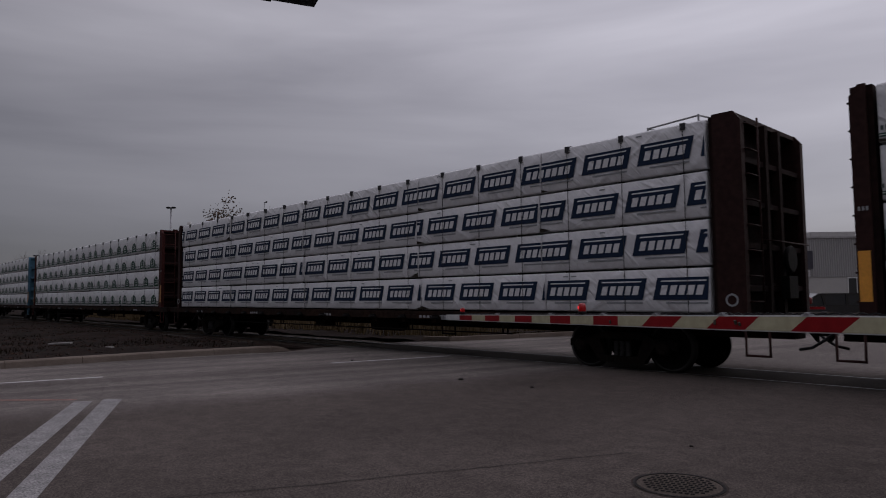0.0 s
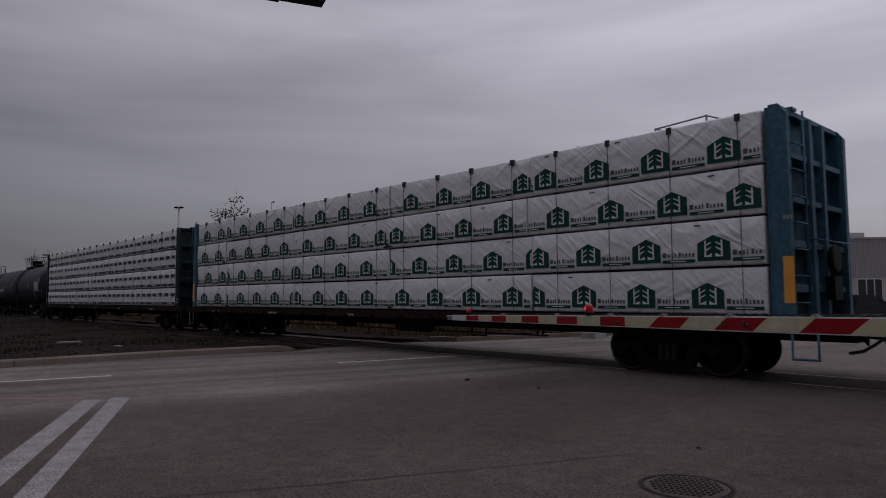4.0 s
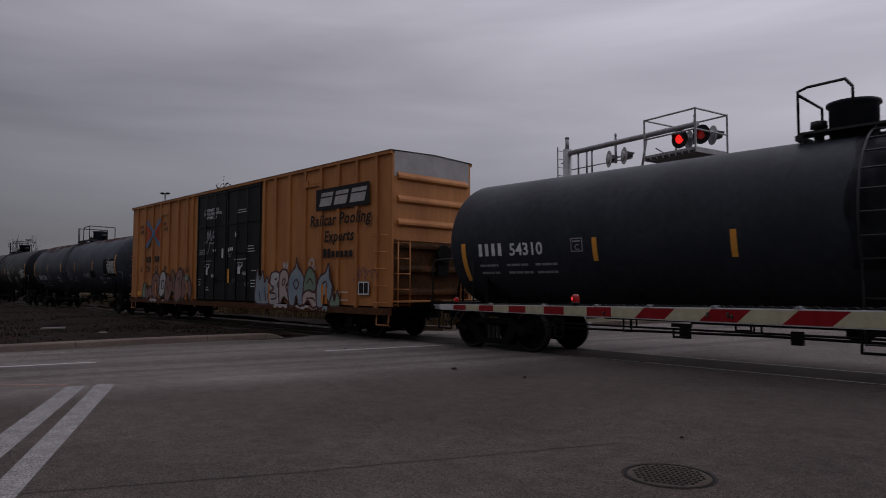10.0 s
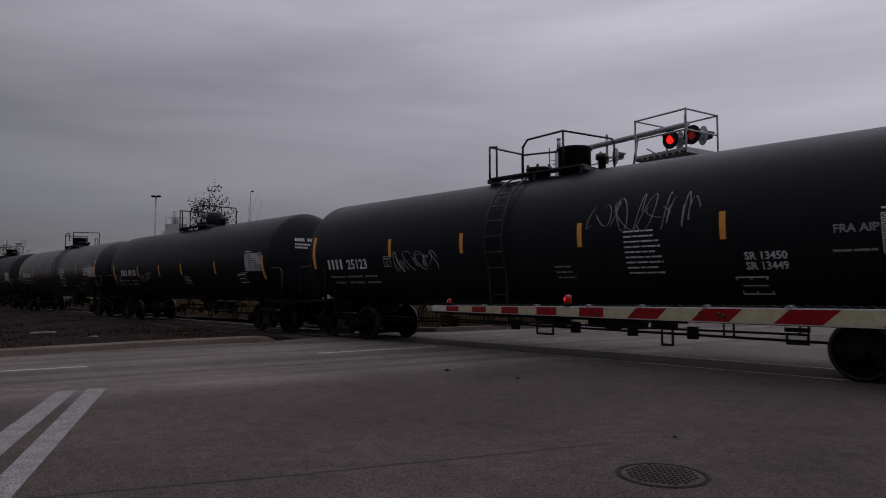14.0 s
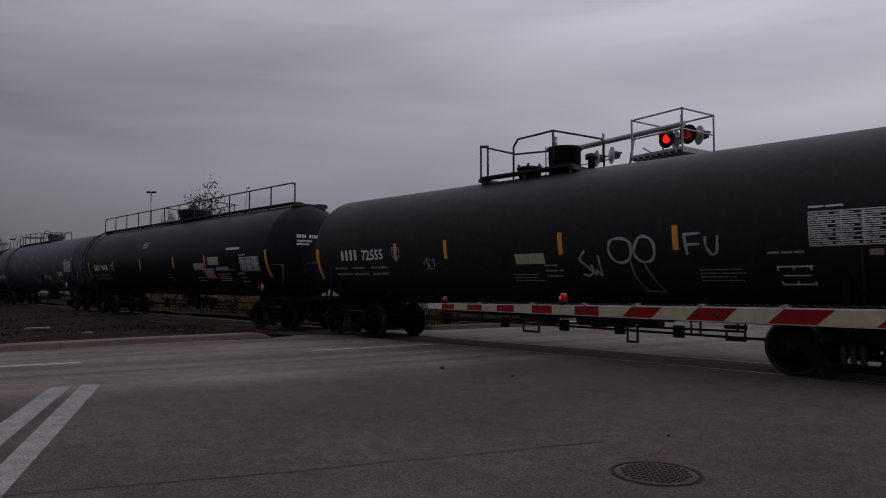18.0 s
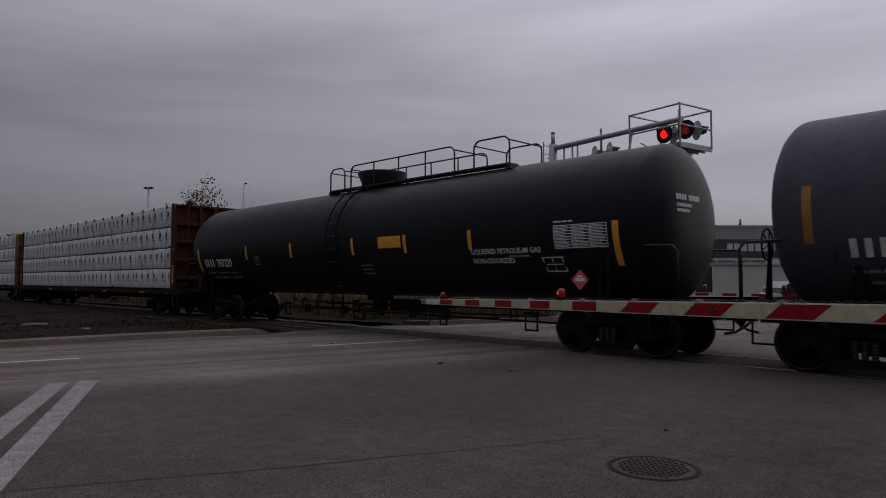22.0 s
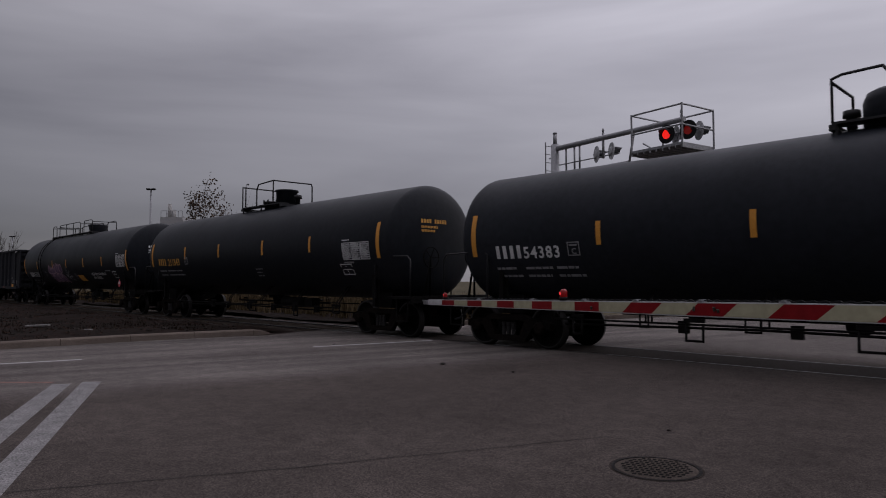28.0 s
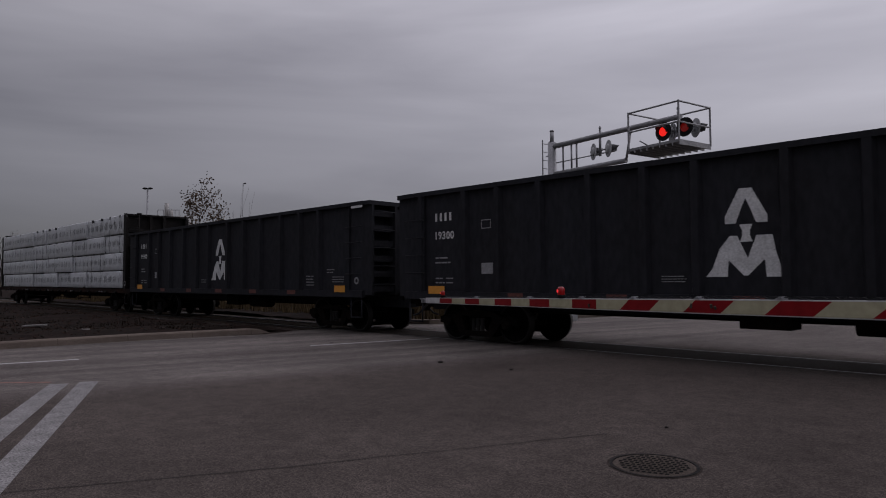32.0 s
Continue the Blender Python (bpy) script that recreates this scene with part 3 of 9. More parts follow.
def lathe(bm, prof, axis="x", n=32, mat=0, smooth=True, centre=(0, 0, 0)):
    """prof: (along, radius) pairs, turned round an axis."""
    rings = []
    cx, cy, cz = centre
    for s, r in prof:
        ring = []
        for i in range(n):
            a = 2 * math.pi * i / n
            c, d = r * math.cos(a), r * math.sin(a)
            co = (s, c, d) if axis == "x" else ((c, s, d) if axis == "y" else (c, d, s))
            ring.append(bm.verts.new((co[0] + cx, co[1] + cy, co[2] + cz)))
        rings.append(ring)
    for a, b in zip(rings, rings[1:]):
        for i in range(n):
            f = bm.faces.new((a[i], a[(i + 1) % n], b[(i + 1) % n], b[i]))
            f.smooth, f.material_index = smooth, mat
    bm.faces.new(rings[0][::-1]).material_index = mat
    bm.faces.new(rings[-1]).material_index = mat
    bmesh.ops.recalc_face_normals(bm, faces=bm.faces)


def prism(bm, outline, y0, y1, mat=0):
    """An outline in x and z, pushed from y0 to y1."""
    a = [bm.verts.new((x, y0, z)) for x, z in outline]
    b = [bm.verts.new((x, y1, z)) for x, z in outline]
    k = len(a)
    fs = [bm.faces.new(a), bm.faces.new(b[::-1])]
    for i in range(k):
        fs.append(bm.faces.new((a[i], b[i], b[(i + 1) % k], a[(i + 1) % k])))
    for f in fs:
        f.material_index = mat


def flat(bm, pts, mat=0):
    f = bm.faces.new([bm.verts.new(p) for p in pts])
    f.material_index = mat
    return f


def sheet(bm, x0, x1, z0, z1, y, mat=0):
    """A thin print on a wall that faces -y."""
    return flat(bm, [(x0, y, z0), (x1, y, z0), (x1, y, z1), (x0, y, z1)], mat)


LETTERS = {}


def letters(text, size, spacing=1.0):
    """The built-in font's outlines as triangles: vertices (x, z) and faces."""
    key = (text, size, spacing)
    if key not in LETTERS:
        cu = bpy.data.curves.new("lettering", "FONT")
        cu.body, cu.size, cu.resolution_u, cu.space_character = text, size, 2, spacing
        cu.offset = size * 0.022
        ob = bpy.data.objects.new("lettering", cu)
        me = ob.to_mesh()
        vs = [(v.co.x, v.co.y) for v in me.vertices]
        fs = [tuple(p.vertices) for p in me.polygons]
        ob.to_mesh_clear()
        bpy.data.objects.remove(ob)
        bpy.data.curves.remove(cu)
        LETTERS[key] = (vs, fs)
    return LETTERS[key]


def write(bm, text, size, place, spacing=1.0, mat=0):
    """Letters laid through place(x, z), which gives the point on the thing's skin."""
    vs, fs = letters(text, size, spacing)
    made = [bm.verts.new(place(x, z)) for x, z in vs]
    for f in fs:
        try:
            bm.faces.new([made[i] for i in f]).material_index = mat
        except ValueError:
            pass

# ---- ground, road and track ----
def noise_sheet(name, x0, x1, y0, y1, step, height, mat, kind="structure", label="", edge=None):
    bm = bmesh.new()
    nx, ny = max(2, int((x1 - x0) / step)), max(2, int((y1 - y0) / step))
    grid = []
    for j in range(ny + 1):
        row = []
        for i in range(nx + 1):
            y = y0 + (y1 - y0) * j / ny
            x = x0 + ((edge(y) if edge else x1) - x0) * i / nx
            row.append(bm.verts.new((x, y, height(x, y))))
        grid.append(row)
    for j in range(ny):
        for i in range(nx):
            f = bm.faces.new((grid[j][i], grid[j][i + 1], grid[j + 1][i + 1], grid[j + 1][i]))
            f.smooth = True
    return tagged(part(name, bm, mat), label, "ground", kind=kind)


bm = bmesh.new()
flat(bm, [(-2500, -2500, -0.30), (2500, -2500, -0.30), (2500, 2500, -0.30), (-2500, 2500, -0.30)])
tagged(part("ground", bm, M["field"]), "dull brown open ground reaching the horizon", "ground", kind="structure")


def rough(x, y, a=0.10, s=0.5):
    return a * noise.noise(Vector((x * s, y * s, 0.3))) + a * 0.5 * noise.noise(Vector((x * s * 3, y * s * 3, 1.7)))


def kerb_x(y):
    """The kerb's face: straight along the street, then bending towards the crossing."""
    return -16.78 + 0.48 * max(0.0, min(1.0, (y + 6.9) / 3.4)) ** 1.5


noise_sheet("verge_ground", -80.0, -17.25, -14.0, -1.9, 0.35,
            lambda x, y: 0.13 + rough(x, y) * max(0.0, min(1.0, (kerb_x(y) - 0.2 - x) / 1.5)) - 0.12 * max(0.0, min(1.0, (y + 3.4) / 1.3)), M["dirt"], label="bare brown verge with thin weeds and rubble", edge=lambda y: kerb_x(y) - 0.28)
noise_sheet("far_verge_ground", -140.0, -15.9, 2.0, 16.0, 0.6, lambda x, y: 0.02 + 0.10 * min(1, (y - 2) / 4) + rough(x, y), M["dirt"], label="bare brown strip under dry grass behind the track")

# one asphalt sheet: the carriageway that crosses the track and the side street
bm = bmesh.new()
flat(bm, [(-17.05, -60, 0), (60, -60, 0), (60, -1.55, 0), (-16.6, -1.55, 0), (-16.5, -3.2, 0), (-16.95, -6, 0)])
flat(bm, [(-16.6, 1.55, 0), (60, 1.55, 0), (60, 90, 0), (3.0, 90, 0), (-13.6, 10.0, 0), (-15.6, 2.6, 0)])
road = tagged(part("road", bm, M["asphalt"]), "worn grey asphalt road crossing the railway", "road", kind="structure")
# the crossing: asphalt between and beside the rails
bm = bmesh.new()
box(bm, -16.6, 26, -0.60, 0.60, -0.2, -0.004)
part("crossing_surface", bm, M["asphalt_dark"], road, "dark asphalt between the rails")
for y0, y1 in ((-1.55, -0.83), (0.80, 1.55)):
    bm = bmesh.new()
    box(bm, -16.6, 60, y0, y1, -0.2, 0.0)
    part("crossing_edge", bm, M["asphalt"], road, "asphalt laid up to the rail")


def rail(y):
    bm = bmesh.new()
    prism_pts = [(-0.07, -0.17), (0.07, -0.17), (0.07, -0.15), (0.012, -0.13), (0.012, -0.045), (0.037, -0.035), (0.037, -0.004), (0.028, 0.0), (-0.028, 0.0), (-0.037, -0.004), (-0.037, -0.035), (-0.012, -0.045), (-0.012, -0.13), (-0.07, -0.15)]
    a = [bm.verts.new((-260, y + px, pz)) for px, pz in prism_pts]
    b = [bm.verts.new((90, y + px, pz)) for px, pz in prism_pts]
    k = len(a)
    for i in range(k):
        f = bm.faces.new((a[i], b[i], b[(i + 1) % k], a[(i + 1) % k]))
        f.material_index = 1 if i in (6, 7, 8, 9) else 0
    return bm


track = thing("railway_track", "single railway track with polished rails on ballast", "track", kind="structure")
for y in (-0.7175, 0.7175):
    part("rail", rail(y), [M["rail_steel"], M["rail_head"]], track, "steel rail with a bright worn head")
bm = bmesh.new()
for x0, x1 in ((-260, -16.62), (26.02, 90)):
    a = [(-2.6, -0.28), (-1.7, -0.06), (1.7, -0.06), (2.6, -0.28)]
    n = int((x1 - x0) / 1.2)
    rows = []
    for i in range(n + 1):
        x = x0 + (x1 - x0) * i / n
        rows.append([bm.verts.new((x, y, z + 0.03 * noise.noise(Vector((x * 1.7, y * 2, 0))))) for y, z in a])
    for r, s in zip(rows, rows[1:]):
        for i in range(3):
            bm.faces.new((r[i], s[i], s[i + 1], r[i + 1]))
part("ballast_bed", bm, M["ballast"], track, "grey stone ballast")
bm = bmesh.new()
box(bm, -0.11, 0.11, -1.3, 1.3, -0.2, -0.035)
me = bpy.data.meshes.new("sleeper")
bm.to_mesh(me); bm.free(); me.materials.append(M["timber"])
for i in range(90):
    hang("sleeper", me, track, m=pose(-16.95 - 0.53 * i, 0, 0))

# kerbs
kerb = thing("kerb", "pale concrete kerb along the verge", "kerb", kind="structure")
ys = [-3.35]
while ys[-1] > -14:
    ys.append(ys[-1] - 1.5)
for y1, y0 in zip(ys, ys[1:]):
    bm = bmesh.new()
    g = 0.006
    pts = []
    a = [(kerb_x(y0 + g), y0 + g), (kerb_x(y1 - g), y1 - g)]
    prof = [(0.02, 0.0), (0.0, 0.12), (-0.03, 0.15), (-0.30, 0.15), (-0.30, -0.05)]
    v0 = [bm.verts.new((a[0][0] + px, a[0][1], pz)) for px, pz in prof]
    v1 = [bm.verts.new((a[1][0] + px, a[1][1], pz)) for px, pz in prof]
    for i in range(4):
        bm.faces.new((v0[i], v0[i + 1], v1[i + 1], v1[i]))
    bm.faces.new(v0[::-1]); bm.faces.new(v1)
    part("kerb_stone", bm, M["concrete"], kerb)
bm = bmesh.new()   # the kerb runs out in a rounded nose
rows = []
for k in range(6):
    y, f = -3.344 + 0.62 * k / 5, 1 - (k / 5) ** 1.8
    rows.append([bm.verts.new((kerb_x(y) - 0.10 * (1 - f) + px, y, pz * f + 0.004)) for px, pz in ((0.02, 0.0), (0.0, 0.12), (-0.03, 0.15), (-0.30, 0.15), (-0.30, 0.0))])
for r0, r1 in zip(rows, rows[1:]):
    for i in range(4):
        bm.faces.new((r0[i], r0[i + 1], r1[i + 1], r1[i]))
bm.faces.new(rows[0][::-1])
part("kerb_stone", bm, M["concrete"], kerb, "worn-down end of the kerb")
# gutter edge and the crumbled end of the kerb
bm = bmesh.new()
edge = [(-16.25, -3.85), (-16.12, -3.4), (-16.10, -3.0), (-16.22, -2.6), (-16.38, -2.2), (-16.55, -1.9), (-17.2, -1.5), (-18.4, -1.5), (-18.4, -3.85)]
flat(bm, [(x, y, 0.004) for x, y in edge])
part("worn_edge", bm, M["worn_dirt"], road, "dirt washed over the road's edge")
far_kerb = thing("kerb", "pale concrete kerb beyond the track", "kerb", kind="structure")
pts = [(-16.6, 2.3), (-15.6, 2.6), (-14.9, 5.2), (-13.7, 10.0), (-9.0, 32.0)]
for (xa, ya), (xb, yb) in zip(pts, pts[1:]):
    bm = bmesh.new()
    d = Vector((xb - xa, yb - ya)).normalized() * 0.01
    box_pts = [(xa + d.x, ya + d.y), (xb - d.x, yb - d.y)]
    n2 = Vector((-(yb - ya), xb - xa)).normalized() * 0.22
    lo = [bm.verts.new((p[0], p[1], 0.0)) for p in box_pts] + [bm.verts.new((p[0] + n2.x, p[1] + n2.y, 0.0)) for p in box_pts[::-1]]
    hi = [bm.verts.new((v.co.x, v.co.y, 0.14)) for v in lo]
    bm.faces.new(hi)
    for i in range(4):
        bm.faces.new((lo[i], lo[(i + 1) % 4], hi[(i + 1) % 4], hi[i]))
    part("kerb_stone", bm, M["concrete"], far_kerb)


# ---- markings on the road ----
def marking(name, pts, mat, label, z=0.004):
    bm = bmesh.new()
    flat(bm, [(x, y, z) for x, y in pts])
    return part(name, bm, mat, road, label)


def stripe(a, b, w, mat, name="lane_line", label="worn white lane line"):
    d = Vector((b[0] - a[0], b[1] - a[1])).normalized()
    n = Vector((-d.y, d.x)) * w / 2
    return marking(name, [(a[0] - n.x, a[1] - n.y), (b[0] - n.x, b[1] - n.y), (b[0] + n.x, b[1] + n.y), (a[0] + n.x, a[1] + n.y)], mat, label)


marking("crosswalk_bar", [(-10.58, -9.61), (-2.46, -13.3), (-1.75, -13.30), (-10.44, -9.41)], M["road_paint"], "worn white crossing bar")
marking("crosswalk_bar", [(-10.50, -9.25), (-2.0, -12.95), (-1.55, -12.95), (-10.35, -9.04)], M["road_paint"], "worn white crossing bar")
lane_a, lane_d = Vector((-13.85, -9.75)), Vector((2.05, 8.8)).normalized()
for s0, s1 in ((-7.0, -4.6), (-1.5, 1.42), (5.9, 8.95)):
    p, q = lane_a + lane_d * s0, lane_a + lane_d * s1
    stripe(p, q, 0.11, M["lane_paint"])
stripe((-12.4, -11.2), (-10.75, -9.55), 0.10, M["red_paint"], "edge_line", "faded red guide line")
# sealed crack across the near lane
bm = bmesh.new()
pts = [(-5.45, -11.35), (-5.09, -10.63), (-4.56, -9.57), (-4.30, -8.96), (-3.87, -8.01), (-3.3, -6.7)]
line = []
for a, b in zip(pts, pts[1:]):
    for i in range(8):
        t = i / 8
        line.append((a[0] + (b[0] - a[0]) * t + random.uniform(-0.012, 0.012), a[1] + (b[1] - a[1]) * t, 0.004))
for p, q in zip(line, line[1:]):
    flat(bm, [(p[0] - 0.006, p[1], 0.004), (p[0] + 0.006, p[1], 0.004), (q[0] + 0.006, q[1], 0.004), (q[0] - 0.006, q[1], 0.004)])
part("sealed_crack", bm, M["sealant"], road, "thin dark sealed crack")

# manhole cover
mh = thing("manhole_cover", "round cast-iron manhole cover set in the asphalt", "manhole", m=pose(-2.55, -7.535, 0, 0, 0, 20))
bm = bmesh.new()
lathe(bm, [(-0.02, 0.335), (0.006, 0.335), (0.006, 0.312), (-0.01, 0.310)], "z", 48, smooth=False)
part("ring", bm, M["sealant"], mh, "dark raised iron ring")
bm = bmesh.new()
lathe(bm, [(-0.02, 0.352), (0.003, 0.352), (0.003, 0.337), (-0.01, 0.336)], "z", 48, smooth=False)
part("seal", bm, M["asphalt_dark"], mh, "dark patch of asphalt round the ring")
bm = bmesh.new()
lathe(bm, [(-0.02, 0.305), (0.003, 0.305), (0.005, 0.298)], "z", 48, smooth=False)
part("lid", bm, M["iron"], mh)
bm = bmesh.new()
for i in range(-6, 7):
    for j in range(-4, 5):
        x, y = i * 0.042 + (0.021 if j % 2 else 0), j * 0.058
        if math.hypot(x, y) < 0.272:
            flat(bm, [(x - 0.016, y - 0.021, 0.008), (x + 0.013, y - 0.018, 0.008), (x + 0.013, y + 0.018, 0.008), (x - 0.013, y + 0.018, 0.008)])
part("grip_pattern", bm, M["iron_hole"], mh, "rows of dark grip slots")

# ---- running gear, shared by all cars ----
def mesh_of(name, bm, mats):
    me = bpy.data.meshes.new(name)
    bm.to_mesh(me)
    bm.free()
    for m in mats:
        me.materials.append(m)
    return me


bm = bmesh.new()
tube(bm, (0, -0.95, 0), (0, 0.95, 0), 0.075, 12)
for sgn in (-1, 1):
    lathe(bm, [(sgn * 0.66, 0.30), (sgn * 0.66, 0.475), (sgn * 0.69, 0.478), (sgn * 0.70, 0.457), (sgn * 0.79, 0.452), (sgn * 0.79, 0.40), (sgn * 0.755, 0.38), (sgn * 0.74, 0.17), (sgn * 0.80, 0.14), (sgn * 0.80, 0.05)], "y", 32)
for f in bm.faces:
    c = f.calc_center_median()
    if 0.445 < math.hypot(c.x, c.z) < 0.47 or (abs(abs(c.y) - 0.79) < 0.002 and math.hypot(c.x, c.z) > 0.40):
        f.material_index = 1
WHEELSET = mesh_of("wheelset", bm, [M["wheel"], M["tread"]])

bm = bmesh.new()
tops = [(-1.16, 0.56), (-0.98, 0.62), (-0.72, 0.60), (-0.48, 0.72), (0.48, 0.72), (0.72, 0.60), (0.98, 0.62), (1.16, 0.56)]
lows = [(-1.16, 0.42), (-0.98, 0.45), (-0.72, 0.48), (-0.48, 0.60), (0.48, 0.60), (0.72, 0.48), (0.98, 0.45), (1.16, 0.42)]
for i in range(7):
    prism(bm, [tops[i], tops[i + 1], lows[i + 1], lows[i]], -0.07, 0.07)
prism(bm, [(-0.72, 0.48), (-0.48, 0.60), (-0.34, 0.27), (-0.48, 0.15)], -0.07, 0.07)
prism(bm, [(0.48, 0.60), (0.72, 0.48), (0.48, 0.15), (0.34, 0.27)], -0.07, 0.07)
prism(bm, [(-0.48, 0.15), (-0.34, 0.27), (0.34, 0.27), (0.48, 0.15)], -0.07, 0.07)
bmesh.ops.remove_doubles(bm, verts=bm.verts, dist=0.0005)
bmesh.ops.recalc_face_normals(bm, faces=bm.faces)
SIDEFRAME = mesh_of("sideframe", bm, [M["truck"]])

bm = bmesh.new()
lathe(bm, [q for k in range(6) for q in ((0.27 + k * 0.05, 0.045), (0.285 + k * 0.05, 0.062), (0.30 + k * 0.05, 0.045))], "z", 8)
SPRING = mesh_of("spring", bm, [M["spring"]])

bm = bmesh.new()
box(bm, -0.17, 0.17, -0.96, 0.96, 0.42, 0.66)
box(bm, -0.32, 0.32, -0.22, 0.22, 0.62, 0.74)
for x in (-0.62, 0.62):
    box(bm, x - 0.05, x + 0.05, -0.80, 0.80, 0.30, 0.38)
BOLSTER = mesh_of("truck", bm, [M["truck"]])

bm = bmesh.new()
lathe(bm, [(-0.09, 0.10), (-0.05, 0.135), (0.05, 0.135), (0.07, 0.11)], "y", 16)
CAP = mesh_of("bearing_cap", bm, [M["truck"]])

WHEELS = []


def add_truck(car, x):
    tr = hang("truck", BOLSTER, car, "grimy cast-steel truck", pose(x, 0, 0))
    for y in (-0.99, 0.99):
        hang("sideframe", SIDEFRAME, tr, m=pose(0, y, 0))
        for q in (-0.13, 0.0, 0.13):
            hang("spring", SPRING, tr, m=pose(q, y, 0))
    for dx in (-0.889, 0.889):
        w = hang("wheelset", WHEELSET, tr, "steel wheels with bright rims", pose(dx, 0, 0.457))
        WHEELS.append((w, car, dx))
        for y in (-1.05, 1.05):
            hang("bearing_cap", CAP, tr, m=pose(dx, y, 0.457))


bm = bmesh.new()
box(bm, -0.45, 0.18, -0.075, 0.075, 0.79, 0.94)
prism(bm, [(0.18, 0.72), (0.42, 0.74), (0.44, 1.0), (0.18, 1.02)], -0.13, 0.13)
prism(bm, [(0.42, 0.61), (0.56, 0.80), (0.56, 0.96), (0.42, 0.98)], -0.12, 0.02)
path_tube(bm, [(0.25, -0.02, 1.02), (0.25, -0.30, 1.06), (0.25, -0.62, 1.06), (0.25, -0.66, 0.90)], 0.014)
COUPLER = mesh_of("coupler", bm, [M["truck"]])
bm = bmesh.new()
path_tube(bm, [(-0.25, 0.35, 0.85), (0.05, 0.34, 0.80), (0.22, 0.33, 0.66), (0.40, 0.32, 0.54), (0.60, 0.31, 0.50)], 0.026)
HOSE = mesh_of("brake_hose", bm, [M["strap"]])


def add_ends(car, x):
    for sgn in (-1, 1):
        turn = pose(sgn * x, 0, 0, 0, 0, 0 if sgn > 0 else 180)
        hang("coupler", COUPLER, car, m=turn)
        hang("brake_hose", HOSE, car, m=turn)


CARS = []   # things that roll: (object, centre along the train)


def rolling(ob, u):
    CARS.append((ob, u))
    return ob


bm = bmesh.new()
tube(bm, (-0.24, 0, 0), (0.24, 0, 0), 0.015, 6)
RUNG = mesh_of("rung", bm, [M["fitting"]])

bm = bmesh.new()
tube(bm, (0, 0, 0.16), (0, 0, 0.31), 0.03, 6)
MANWAY_BOLT = mesh_of("bolt", bm, [M["fitting"]])

# ---- tank cars ----
TANK_MESH = {}
BEND = [radians(q) for q in (0, 22, 45, 68, 90)]   # a rail bent round a quarter
SKIN_OF = {}   # the radius and the axis height of each tank


def shell_mesh(length, r, paint, zc):
    key = (round(length, 2), r, paint)
    if key not in TANK_MESH:
        bm = bmesh.new()
        h, hd = length / 2, 0.5
        prof = [(-h + hd * (1 - math.cos(q)), max(0.02, r * math.sin(q))) for q in [0.03, 0.15, 0.3, 0.5, 0.7, 0.9, 1.1, 1.3, 1.45, math.pi / 2]]
        prof[0] = (-h, 0.02)
        prof = [(-h + hd * (1 - math.sqrt(max(0.0, 1 - (p[1] / r) ** 2.9))), p[1]) for p in prof]
        left = list(prof)
        prof = left + [(-h + hd + (length - 2 * hd) * i / 8, r) for i in range(1, 8)] + [(-q, w) for q, w in left[::-1]]
        lathe(bm, prof, "x", 56, centre=(0, 0, zc))
        TANK_MESH[key] = mesh_of("tank_shell", bm, [M[paint]])
    return TANK_MESH[key]


def on_tank(r, zc, off=0.007):
    def place(x, z):
        d = max(0.0, (r + off) ** 2 - (z - zc) ** 2)
        return (x, -math.sqrt(d), z)
    return place


def patch(bm, place, x0, x1, z0, z1, slant=0.0, mat=0, n=4):
    """A curved print on the near side of a tank."""
    prev = None
    for i in range(n + 1):
        t = i / n
        z = z0 + (z1 - z0) * t
        pair = [bm.verts.new(place(x0 + slant * t, z)), bm.verts.new(place(x1 + slant * t, z))]
        if prev:
            bm.faces.new((prev[0], prev[1], pair[1], pair[0])).material_index = mat
        prev = pair


def bar_rows(bm, place, x0, x1, z0, z1, rows, seed, mat=0, cols=1):
    """Lines of writing too small to read, as bars."""
    rnd = random.Random(seed)
    dz = (z1 - z0) / rows
    for i in range(rows):
        for c in range(cols):
            xa = x0 + (x1 - x0) * c / cols
            xb = x0 + (x1 - x0) * (c + 1) / cols
            end = xb - (xb - xa) * rnd.uniform(0.05, 0.35)
            at, size = xa, min(0.034, dz * 0.34)
            while at < end - 0.02:   # broken into words, each a bar
                stop = min(end, at + rnd.uniform(2.2, 7.5) * size)
                patch(bm, place, at, stop, z0 + dz * (i + 0.32), z0 + dz * (i + 0.62), mat=mat, n=1)
                at = stop + size * rnd.uniform(0.5, 0.9)


def blocks(bm, place, x, z, h, count, gap=0.35, mat=0):
    """An owner's code as plain upright blocks."""
    w = h * 0.52
    for i in range(count):
        xa = x + i * w * (1 + gap)
        patch(bm, place, xa + w * 0.16, xa + w * 0.84, z, z + h, mat=mat, n=1)
    return x + count * w * (1 + gap)


